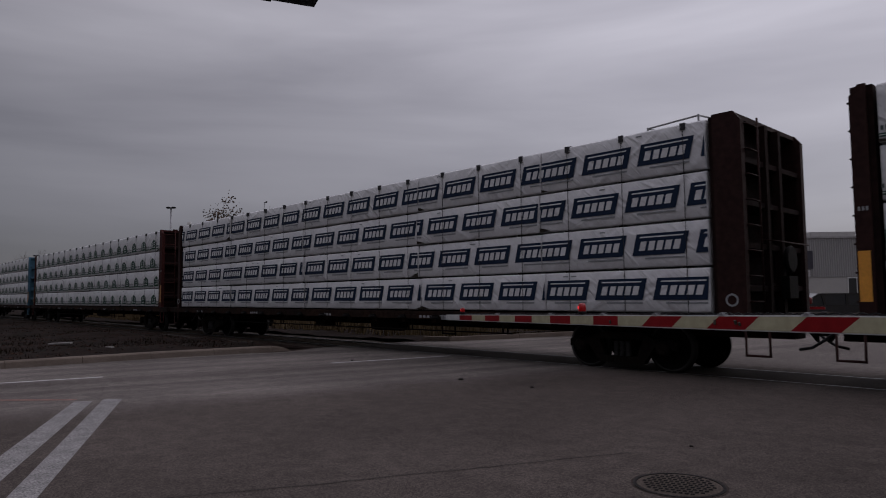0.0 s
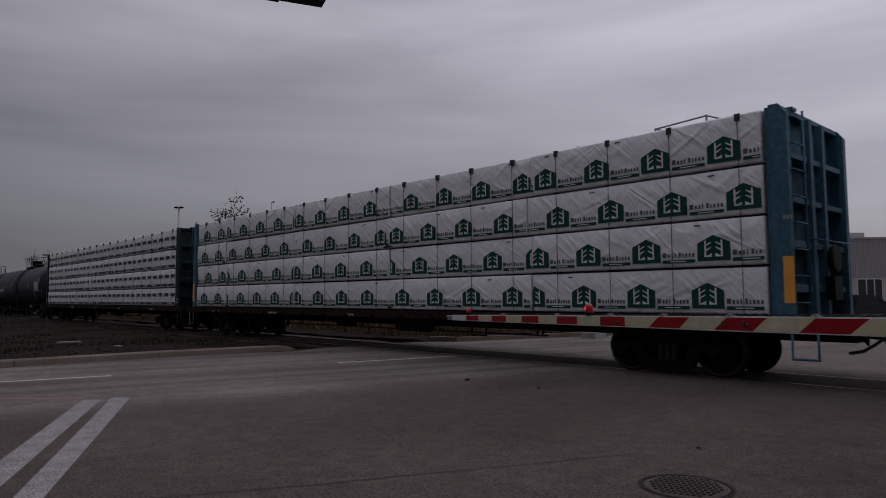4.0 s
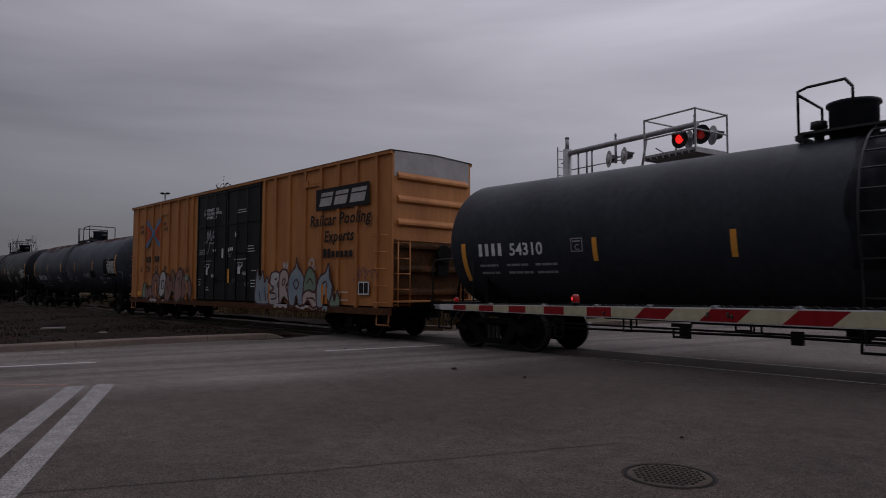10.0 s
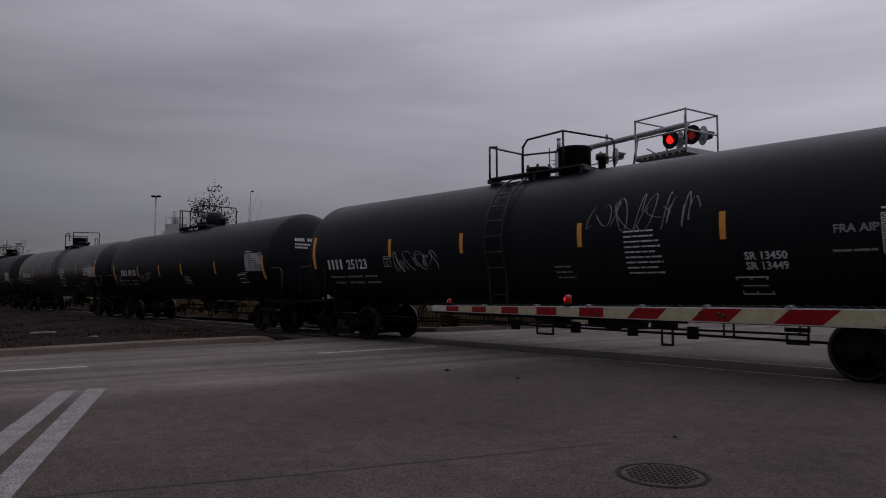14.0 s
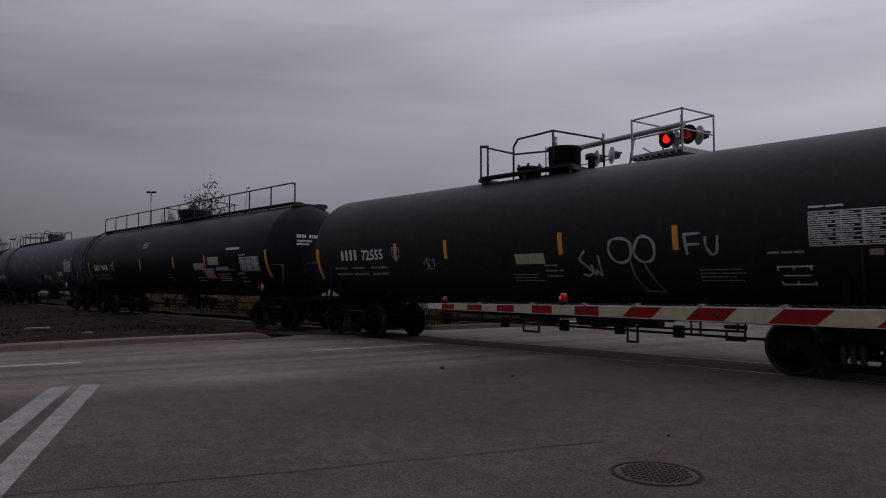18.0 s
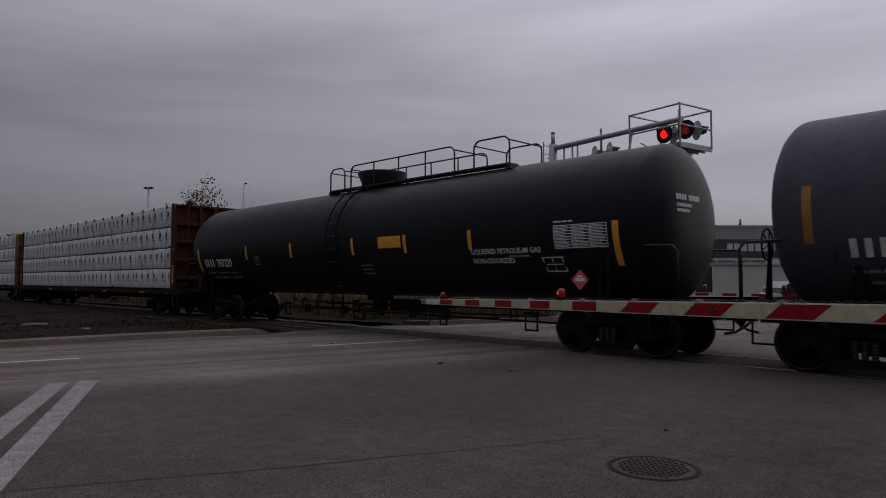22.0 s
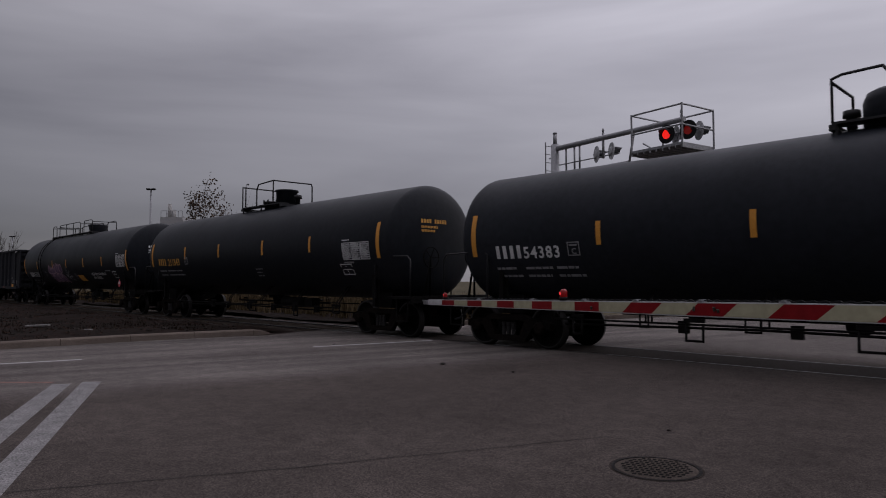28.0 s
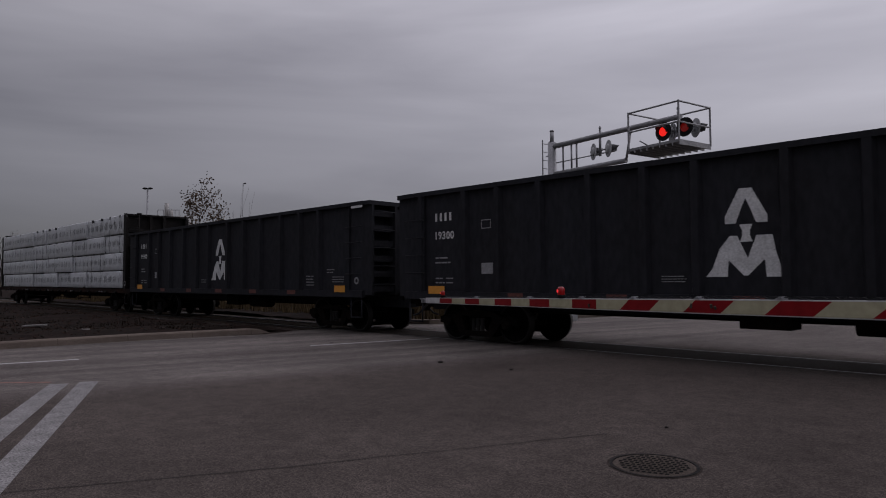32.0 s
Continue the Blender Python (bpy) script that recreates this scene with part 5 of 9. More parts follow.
def drawn(paths, width=0.016, mat="chalk"):
    """A tag drawn in single sprayed lines; a line that ends where it began is a loop."""
    def add(car, place):
        for pts in paths:
            bm = bmesh.new()
            loop = pts[0] == pts[-1]
            stroke(bm, place, pts[:-1] if loop else pts, width, loop)
            part("graffiti", bm, M[mat], car, "chalky spray-painted line")
    return add


def spill(x0, x1, low):
    """Dark residue that has run down from the filling hatch."""
    def add(car, place):
        bm = bmesh.new()
        n, m = 10, 28
        r, zc = SKIN_OF[car]
        a0 = math.asin((low - zc) / r)
        grid = []
        for j in range(m + 1):   # from the low edge round to the crown
            t = a0 + (radians(88) - a0) * j / m
            grid.append([bm.verts.new((x0 + (x1 - x0) * i / n + 0.05 * math.sin(j * 0.5 + i), -(r + 0.006) * math.cos(t), zc + (r + 0.006) * math.sin(t))) for i in range(n + 1)])
        for r, q in zip(grid, grid[1:]):
            for i in range(n):
                bm.faces.new((r[i], r[i + 1], q[i + 1], q[i])).smooth = True
        part("residue", bm, M["soot"], car, "dark residue run down from the hatch")
    return add

# ---- centre-beam lumber cars ----
DECK = 1.09
LOAD_TOP = 4.43
TIERS = (1.09, 1.895, 2.712, 3.54, 4.43)   # the foot of each tier of packs, and the top
HALF = 11.125   # half the loading length


def ladder_rungs(bm, x, y, z0, z1, n, w=0.42, axis="x", r=0.014):
    for i in range(n):
        z = z0 + (z1 - z0) * i / (n - 1)
        if axis == "x":
            railing(bm, [(x, y + 0.06, z), (x, y, z), (x + w, y, z), (x + w, y + 0.06, z)], r)
        else:
            railing(bm, [(x - 0.06, y, z), (x, y, z), (x, y + w, z), (x - 0.06, y + w, z)], r)


bm = bmesh.new()
box(bm, -0.09, 0.09, -1.46, -1.425, 0.90, 1.0)
tube(bm, (-0.14, -1.45, 0.93), (0.14, -1.45, 0.93), 0.035, 8)
WINCH = mesh_of("tie_down_winch", bm, [M["frame_black"]])
bm = bmesh.new()
box(bm, -0.05, 0.05, -1.32, -0.14, 0.001, 0.04)
BEARER = mesh_of("bearer", bm, [M["lumber_end"]])


def beam_car(label, u, paint, paint_end=None, strip=True, seed=0, nose=0.37):
    car = rolling(thing("lumber_car", label, "flat car", "lumber cars of the freight train"), u)
    mt = M[paint]
    for x in (-9.13, 9.13):
        add_truck(car, x)
    bm = bmesh.new()   # deck with deep side sills and cross bearers
    box(bm, -12.15, 12.15, -1.42, 1.42, 1.0, DECK)
    for y in (-1.42, 1.34):
        box(bm, -12.15, 12.15, y, y + 0.08, 0.90, 0.9995)
    box(bm, -12.0, 12.0, -0.24, 0.24, 0.66, 0.9995)
    for i in range(14):
        x = -7.6 + 15.2 * i / 13
        prism(bm, [(x - 0.07, 0.80), (x + 0.07, 0.80), (x + 0.10, 0.9995), (x - 0.10, 0.9995)], -1.30, 1.30)
    part("deck", bm, M["sill_soot"], car, "grimy steel deck and sills")
    for i in range(18):   # tie-down winches along the sill
        hang("tie_down_winch", WINCH, car, m=pose(-10.4 + 20.8 * i / 17, 0, 0))
    bm = bmesh.new()   # brake gear and pipes below
    tube(bm, (-7, -0.55, 0.72), (7, -0.55, 0.72), 0.028, 6)
    tube(bm, (1.2, -0.85, 0.72), (2.4, -0.85, 0.72), 0.19, 12)
    box(bm, -1.8, -1.3, -0.9, -0.5, 0.58, 0.9)
    railing(bm, [(4.3, -1.2, 0.9), (4.3, -1.2, 0.55), (4.75, -1.2, 0.55), (4.75, -1.2, 0.9)], 0.02)
    part("brake_gear", bm, M["truck"], car)
    bm = bmesh.new()   # long rod under the near sill with its paired hangers
    railing(bm, [(-6.6, -1.28, 0.62), (6.6, -1.28, 0.62)], 0.018)
    for x in (-6.4, -3.2, 0.0, 3.2, 6.4):
        for q in (-0.07, 0.07):
            railing(bm, [(x + q, -1.28, 0.60), (x + q, -1.28, 0.92)], 0.02)
    part("side_rod", bm, M["truck"], car, "thin rod hung under the sill")
    bm = bmesh.new()   # centre beam: posts, top chord, braces
    box(bm, -HALF, HALF, -0.10, 0.10, LOAD_TOP - 0.07, LOAD_TOP + 0.05)
    box(bm, -HALF, HALF, -0.08, 0.08, DECK, DECK + 0.14)
    for i in range(13):
        x = -HALF + 0.4 + (2 * HALF - 0.8) * i / 12
        box(bm, x - 0.07, x + 0.07, -0.06, 0.06, DECK, LOAD_TOP - 0.07)
    for i in range(12):
        xa = -HALF + 0.4 + (2 * HALF - 0.8) * i / 12
        xb = -HALF + 0.4 + (2 * HALF - 0.8) * (i + 1) / 12
        za, zb = (DECK + 0.1, LOAD_TOP) if i % 2 else (LOAD_TOP, DECK + 0.1)
        tube(bm, (xa, 0, za), (xb, 0, zb), 0.04, 6)
    part("centre_beam", bm, mt, car, "truss along the middle of the car")
    for sgn in (-1, 1):
        me = M[paint_end] if paint_end else mt
        # three maroon cars take plate and ribs darkened in colour for the recess's shade
        inside = M["bulkhead_rust"] if paint == "car_tan" else mt if paint in ("car_blue", "car_green") or u < -300 else M["bulkhead_grime_shade"]
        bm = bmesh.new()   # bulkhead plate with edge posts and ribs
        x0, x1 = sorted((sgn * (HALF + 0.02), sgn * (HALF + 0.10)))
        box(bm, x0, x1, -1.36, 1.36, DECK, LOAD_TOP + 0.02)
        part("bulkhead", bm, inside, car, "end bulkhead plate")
        xo = HALF + nose if sgn > 0 else -(HALF + 0.32)
        a, b = sorted((sgn * (HALF + 0.102), xo))
        for y in (-1.42, 1.34):
            bm = bmesh.new()   # deep tapered side posts
            prism(bm, [(a, DECK), (b, DECK), (b, LOAD_TOP - 0.12), (b - 0.12, LOAD_TOP + 0.04), (a, LOAD_TOP + 0.04)] if sgn > 0 else [(b, DECK), (a, DECK), (a, LOAD_TOP - 0.12), (a + 0.12, LOAD_TOP + 0.04), (b, LOAD_TOP + 0.04)], y, y + 0.08)
            bmesh.ops.recalc_face_normals(bm, faces=bm.faces)
            part("side_post", bm, me, car)
            y2 = y + 0.082 if y < 0 else y - 0.062
            bm = bmesh.new()
            box(bm, min(xo, xo - sgn * 0.10), max(xo, xo - sgn * 0.10), y2, y2 + 0.06, DECK, LOAD_TOP - 0.13)
            part("post_flange", bm, me, car)
        bm = bmesh.new()
        box(bm, a, b - 0.12 if sgn > 0 else b, -1.338, 1.338, LOAD_TOP - 0.05, LOAD_TOP + 0.03)
        part("top_beam", bm, me, car)
        bm = bmesh.new()
        box(bm, a + 0.1, a + 0.18, -0.9, -0.7, LOAD_TOP + 0.03, LOAD_TOP + 0.08)
        part("lifting_lug", bm, me, car)
        bm = bmesh.new()
        for i in range(4):
            z = DECK + 0.35 + 0.72 * i
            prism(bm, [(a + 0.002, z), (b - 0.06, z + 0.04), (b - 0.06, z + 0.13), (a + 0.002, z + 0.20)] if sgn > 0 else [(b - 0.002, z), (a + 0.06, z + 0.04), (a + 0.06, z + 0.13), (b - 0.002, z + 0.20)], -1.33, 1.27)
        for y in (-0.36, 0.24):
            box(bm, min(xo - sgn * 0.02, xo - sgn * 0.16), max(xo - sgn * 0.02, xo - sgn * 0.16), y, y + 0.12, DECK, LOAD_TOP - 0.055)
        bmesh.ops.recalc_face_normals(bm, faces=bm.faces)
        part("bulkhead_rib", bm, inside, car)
        bm = bmesh.new()
        xl = xo + sgn * 0.05
        for k in range(8):
            z = DECK + 0.22 + 0.42 * k
            railing(bm, [(xl - sgn * 0.05, -1.30, z), (xl, -1.28, z), (xl, -0.86, z), (xl - sgn * 0.05, -0.84, z)], 0.014)
        railing(bm, [(xl, -0.86, DECK + 0.1), (xl, -0.86, LOAD_TOP - 0.02)], 0.02)
        railing(bm, [(xl, -0.8, 2.35), (xl, 1.34, 2.35)], 0.014)
        part("ladder", bm, me, car)
        bm = bmesh.new()
        lathe(bm, [(xl - 0.03, 0.22), (xl + 0.03, 0.25), (xl + 0.06, 0.22)], "x", 16, centre=(0, 0.35, 2.05))
        box(bm, xl - 0.09, xl + 0.06, 0.15, 0.55, 1.35, 1.75)
        part("hand_brake", bm, M["frame_black"], car, "hand brake wheel and gear box")
        bm = bmesh.new()
        sx0, sx1 = sorted((sgn * (HALF + 0.06), sgn * (HALF + 0.98)))
        box(bm, sx0, sx1, -1.40, 1.40, 0.94, 0.998)
        railing(bm, [(xo - sgn * 0.05, -1.40, 0.94), (xo - sgn * 0.05, -1.40, 0.45), (xo + sgn * 0.32, -1.40, 0.45), (xo + sgn * 0.32, -1.40, 0.94)], 0.02)
        part("end_sill", bm, mt, car)
        if strip:
            bm = bmesh.new()
            xs = HALF + 0.34 if sgn > 0 else -(HALF + 0.20)
            sheet(bm, xs - 0.10, xs + 0.06, DECK + 0.22, DECK + 0.95, -1.425)
            part("reflective_strip", bm, M["faded_strip" if paint == "maroon" else "orange_tape"], car, "orange reflective strip")
        bm = bmesh.new()
        xs = HALF + 0.34 if sgn > 0 else -(HALF + 0.20)
        if strip:   # tiny stencils above the strip
            for k in range(3):
                sheet(bm, xs - 0.07 + 0.05 * k, xs - 0.04 + 0.05 * k, 2.62, 2.68, -1.425)
        else:
            ring = [(xs + 0.11 * math.cos(t * 0.524), DECK + 0.25 + 0.11 * math.sin(t * 0.524)) for t in range(12)]
            rin = [(xs + (x - xs) * 0.7, DECK + 0.25 + (z - DECK - 0.25) * 0.7) for x, z in ring]
            for i in range(12):
                j = (i + 1) % 12
                flat(bm, [(ring[i][0], -1.425, ring[i][1]), (ring[j][0], -1.425, ring[j][1]), (rin[j][0], -1.425, rin[j][1]), (rin[i][0], -1.425, rin[i][1])])
        part("round_mark", bm, M["dim_decal"], car, "small white painted mark")
    add_ends(car, 12.05)
    bm = bmesh.new()   # lettering on the sill
    for i in range(5):
        x = -9.5 + i * 4.4
        for k in range(4):
            sheet(bm, x + 0.14 * k, x + 0.14 * k + 0.09, 0.925, 0.985, -1.4225)
    part("small_lettering", bm, M["dim_decal"], car, "small stencilled lettering on the sill")["kind"] = "stuff"
    return car


def logo_skew(bm, x, z, s, y):
    """A dark slanted board with pale bars in it, and a small line below."""
    w, h = 1.04 * s, 0.40 * s
    sk = 0.10 * s
    flat(bm, [(x, y, z), (x + w, y, z), (x + w + sk, y, z + h), (x + sk, y, z + h)], 1)
    for k, (a, hh) in enumerate(((0.09, 0.17), (0.26, 0.17), (0.42, 0.17), (0.58, 0.17), (0.74, 0.17))):
        xa = x + a * w + 0.05 * s
        bw = 0.115 * w
        z0 = z + 0.09 * s
        sh = 0.05 * s * hh / 0.18
        flat(bm, [(xa, y - 0.003, z0), (xa + bw, y - 0.003, z0), (xa + bw + sh, y - 0.003, z0 + hh * s), (xa + sh, y - 0.003, z0 + hh * s)], 2)
    flat(bm, [(x + 0.08 * w + 0.08 * s, y - 0.003, z + 0.325 * s), (x + 0.90 * w + 0.08 * s, y - 0.003, z + 0.325 * s), (x + 0.91 * w + 0.085 * s, y - 0.003, z + 0.350 * s), (x + 0.09 * w + 0.085 * s, y - 0.003, z + 0.350 * s)], 2)
    flat(bm, [(x + 0.25 * w, y, z - 0.07 * s), (x + w, y, z - 0.07 * s), (x + w, y, z - 0.04 * s), (x + 0.25 * w, y, z - 0.04 * s)], 3)


def logo_house(bm, x, z, s, y):
    """A green gabled board with pale uprights and chevrons in it, and bars for the name beside."""
    w, h, e = 0.60 * s, 0.46 * s, 0.32 * s
    flat(bm, [(x, y, z), (x + w, y, z), (x + w, y, z + e), (x + w / 2, y, z + h), (x, y, z + e)], 1)
    c = x + w / 2
    for sg in (-1, 1):
        q = lambda a, b: (c + sg * a * s, y - 0.003, z + b * s)
        flat(bm, [q(0.135, 0.07), q(0.165, 0.07), q(0.165, 0.355), q(0.135, 0.37)][::sg], 2)
        flat(bm, [q(0.03, 0.07), q(0.135, 0.07), q(0.135, 0.085), q(0.03, 0.135)][::sg], 2)
        for k in (0.19, 0.28):
            flat(bm, [q(0.04, k + 0.06), q(0.04, k + 0.04), q(0.14, k - 0.02), q(0.14, k + 0.01)][::sg], 2)
    for a, b, t in ((0.64, 0.73, 0.10), (0.745, 0.80, 0.075), (0.815, 0.865, 0.075), (0.88, 0.92, 0.09), (0.96, 1.02, 0.10), (1.035, 1.075, 0.075), (1.09, 1.145, 0.075), (1.16, 1.21, 0.075), (1.225, 1.28, 0.075)):
        sheet(bm, x + a * s, x + (b - 0.012) * s, z + 0.085 * s, z + (0.085 + t * 0.9) * s, y, 3)
    sheet(bm, x + 0.64 * s, x + 1.28 * s, z - 0.02 * s, z + 0.04 * s, y, 1)
    sheet(bm, x + 0.80 * s, x + 1.10 * s, z + 0.003 * s, z + 0.018 * s, y - 0.003, 2)


def logo_bars(bm, x, z, s, y):
    """Four dark bold bars and a pale golden arc."""
    for k in range(4):
        w = 0.125 * s
        xa = x + k * 0.142 * s
        flat(bm, [(xa, y, z), (xa + w, y, z), (xa + w, y, z + 0.18 * s), (xa, y, z + 0.18 * s)], 1)
        flat(bm, [(xa + w * 0.4, y - 0.003, z), (xa + w * 0.6, y - 0.003, z), (xa + w * 0.6, y - 0.003, z + 0.06 * s), (xa + w * 0.4, y - 0.003, z + 0.06 * s)], 2)
    last = None
    for i in range(9):
        a = radians(-75 + 150 * i / 8)
        q = (0.02 + 0.03 * math.sin(math.pi * i / 8)) * s
        c, d = math.cos(a), math.sin(a)
        pair = ((x + (0.62 + 0.13 * c) * s, y, z + (0.09 + 0.17 * d) * s), (x + 0.62 * s + (0.13 * s + q) * c, y, z + 0.09 * s + (0.17 * s + q * 0.6) * d))
        if last:
            flat(bm, [last[0], last[1], pair[1], pair[0]], 3)
        last = pair


def logo_leaf(bm, x, z, s, y):
    """A grey rounded leaf over small bars."""
    pts = [(0.0, 0.0), (0.09, 0.0), (0.13, 0.10), (0.16, 0.09), (0.18, 0.02), (0.27, 0.05), (0.25, 0.12), (0.275, 0.20), (0.255, 0.29), (0.21, 0.355), (0.14, 0.38), (0.08, 0.34), (0.045, 0.26), (0.04, 0.15)]
    flat(bm, [(x + a * s * 0.76, y, z + b * s * 0.90) for a, b in pts], 1)
    for k in range(6):
        sheet(bm, x - 0.03 * s + k * 0.082 * s, x + 0.042 * s + k * 0.082 * s, z - 0.10 * s, z - 0.045 * s, y, 3)
    sheet(bm, x - 0.02 * s, x + 0.40 * s, z - 0.15 * s, z - 0.132 * s, y, 3)
    sheet(bm, x + 0.14 * s, x + 0.38 * s, z - 0.205 * s, z - 0.192 * s, y, 3)


def logo_ring(bm, x, z, s, y):
    """An open dark ring with a peak in it, over bars."""
    cx, cz, r = x + 0.3 * s, z + 0.25 * s, 0.23 * s
    for i in range(16):
        a, b = radians(-55 + 290 * i / 16), radians(-55 + 290 * (i + 1) / 16)
        flat(bm, [(cx + r * math.cos(a), y, cz + r * math.sin(a)), (cx + r * math.cos(b), y, cz + r * math.sin(b)), (cx + 0.74 * r * math.cos(b), y, cz + 0.74 * r * math.sin(b)), (cx + 0.74 * r * math.cos(a), y, cz + 0.74 * r * math.sin(a))], 1)
    for dz in (0.0, 0.10):
        flat(bm, [(cx - 0.13 * s, y, cz - (0.17 + dz) * s), (cx, y, cz - (0.02 + dz) * s), (cx, y, cz - (0.09 + dz) * s), (cx - 0.13 * s, y, cz - (0.22 + dz) * s)], 1)
        flat(bm, [(cx + 0.13 * s, y, cz - (0.17 + dz) * s), (cx, y, cz - (0.02 + dz) * s), (cx, y, cz - (0.09 + dz) * s), (cx + 0.13 * s, y, cz - (0.22 + dz) * s)], 1)
    for k in range(11):
        if k == 5:
            continue
        q = 0.10 if k in (0, 6) else 0.075
        sheet(bm, x - 0.32 * s + k * 0.115 * s, x - 0.24 * s + k * 0.115 * s, z - 0.16 * s, z + (q - 0.16) * s, y, 3)


def logo_streak(bm, x, z, s, y):
    """Upright grey streaks, faded and uneven."""
    rnd = random.Random(int(x * 97 + z * 31))
    for k in range(4):
        xa = x + 0.11 * k * s + rnd.uniform(-0.02, 0.02)
        za = z + rnd.uniform(0.0, 0.12) * s
        sheet(bm, xa, xa + rnd.uniform(0.02, 0.045) * s, za, za + rnd.uniform(0.2, 0.42) * s, y, 1 if k % 3 == 0 else 3)


def lumber_load(label, u, wrap, logo, inks, cuts, every, size, dz, seed, stripe_mat=None, loose=0.02):
    """Four tiers of wrapped packs on the near side, the same behind the beam."""
    load = rolling(thing("lumber_load", label, "lumber", "wrapped lumber loads"), u)
    rnd = random.Random(seed)
    mats = [M[wrap], M[inks[0]], M[wrap], M[inks[1]]]
    bm = bmesh.new()
    logo(bm, 0, 0, size, 0)
    stamp = mesh_of("printed_emblem", bm, mats)
    # timber bearers between the tiers
    for k in range(4):
        z = TIERS[k]
        for i in range(18):
            hang("bearer", BEARER, load, m=pose(-HALF + 0.5 + (2 * HALF - 1.0) * i / 17, 0, z))
        bm = bmesh.new()
        box(bm, -HALF + 0.4, HALF - 0.4, 0.2, 1.25, z + 0.001, z + 0.04)
        part("back_bearer", bm, M["lumber_end"], load)
    xs = [HALF - c for c in cuts] + [-HALF]
    xs = [HALF] + [x for x in xs if x < HALF]
    for k in range(4):
        shift = rnd.uniform(-0.1, 0.1)
        for a, b in zip(xs, xs[1:]):
            x1 = a - 0.008 + (shift if a != HALF else -0.02)
            x0 = b + 0.008 + (shift if b != -HALF else 0.02)
            z0, z1 = TIERS[k] + 0.036, TIERS[k + 1] - 0.003
            yo = -1.38 + rnd.uniform(-loose, loose)
            bm = bmesh.new()
            # the wrapped face sags and creases a little
            inner = max(3, int((x1 - x0) / 0.35))
            us = [0.0, 0.03 / (x1 - x0)] + [k / inner for k in range(1, inner)] + [1 - 0.03 / (x1 - x0), 1.0]
            ws = [0.0, 0.04, 0.3, 0.6, 0.96, 1.0]
            nx, nz = len(us) - 1, len(ws) - 1
            grid = []
            for j in range(nz + 1):
                row = []
                for i in range(nx + 1):
                    x, z = x0 + (x1 - x0) * us[i], z0 + (z1 - z0) * ws[j]
                    edge = (0.022 if i in (0, nx) else 0) + (0.02 if j in (0, nz) else 0)
                    row.append(bm.verts.new((x, yo + edge + 0.010 * noise.noise(Vector((x * 1.3, z * 2.2, seed))), z)))
                grid.append(row)
            for j in range(nz):
                for i in range(nx):
                    f = bm.faces.new((grid[j][i], grid[j][i + 1], grid[j + 1][i + 1], grid[j + 1][i]))
                    f.smooth = True
            back = [bm.verts.new((x, -0.14, z)) for x, z in ((x0, z0), (x1, z0), (x1, z1), (x0, z1))]
            bm.faces.new(grid[0][::-1] + [back[0], back[1]])
            bm.faces.new(grid[-1] + [back[2], back[3]])
            bm.faces.new([r[0] for r in grid] + [back[3], back[0]])
            bm.faces.new([r[-1] for r in grid[::-1]] + [back[1], back[2]])
            bmesh.ops.recalc_face_normals(bm, faces=bm.faces)
            pack = part("lumber_pack", bm, M[wrap], load)
            # printing: one emblem after another, cut where the wrap ends
            face = yo - 0.014
            phase = rnd.uniform(0, every)
            x = x0 - phase
            while x < x1:
                if x + size * 1.3 > x0:
                    if x - 0.35 * size > x0 and x + size * 1.3 < x1:
                        hang("printed_emblem", stamp, pack, m=pose(x, face, z0 + dz))
                    else:
                        bm = bmesh.new()
                        logo(bm, x, z0 + dz, size, face)
                        for v in bm.verts:
                            v.co.x = min(max(v.co.x, x0 + 0.012), x1 - 0.012)
                        bmesh.ops.delete(bm, geom=[f for f in bm.faces if f.calc_area() < 1e-5], context="FACES")
                        if bm.faces:
                            part("printed_emblem", bm, mats, pack)
                        else:
                            bm.free()
                x += every
            bm = bmesh.new()
            if stripe_mat:
                q = x0 + 0.03
                while q < x1 - 0.3:
                    e = min(q + rnd.uniform(1.0, 1.5), x1 - 0.03)
                    sheet(bm, q, e, z0 + 0.055, z0 + 0.15, face, 1)
                    q = e + 0.10
                q = x0 + 0.2
                while q < x1 - 0.6:
                    sheet(bm, q, q + rnd.uniform(0.25, 0.5), z0 + 0.09, z0 + 0.12, face - 0.003, 2)
                    q += rnd.uniform(0.8, 1.3)
            for q in range(rnd.choice((1, 2))):
                sx = rnd.uniform(x0 + 0.1, x1 - 0.4)
                sheet(bm, sx, sx + 0.12, z1 - 0.09, z1 - 0.065, face, 3)
            for v in bm.verts:   # the print ends where the wrap ends
                v.co.x = min(max(v.co.x, x0 + 0.012), x1 - 0.012)
            bmesh.ops.delete(bm, geom=[f for f in bm.faces if f.calc_area() < 1e-5], context="FACES")
            if bm.faces:
                part("printed_line", bm, mats, pack, "small printing on the white wrap")
            if rnd.random() < 0.3:   # a torn corner of the wrap
                bm = bmesh.new()
                cx, sg = rnd.choice(((x0, 1), (x1, -1)))
                a, b = rnd.uniform(0.12, 0.34), rnd.uniform(0.05, 0.12)
                flat(bm, [(cx, face, z0), (cx + sg * a, face, z0 + 0.01), (cx + sg * a * 0.55, face, z0 + b * 0.6), (cx, face, z0 + b)][::sg])
                part("torn_corner", bm, M["lumber_end"], pack, "dark timber where the wrap is torn")
            # back pack, plain
            bm = bmesh.new()
            box(bm, x0, x1, 0.14, 1.37, z0, z1)
            part("lumber_pack", bm, M[wrap], load)
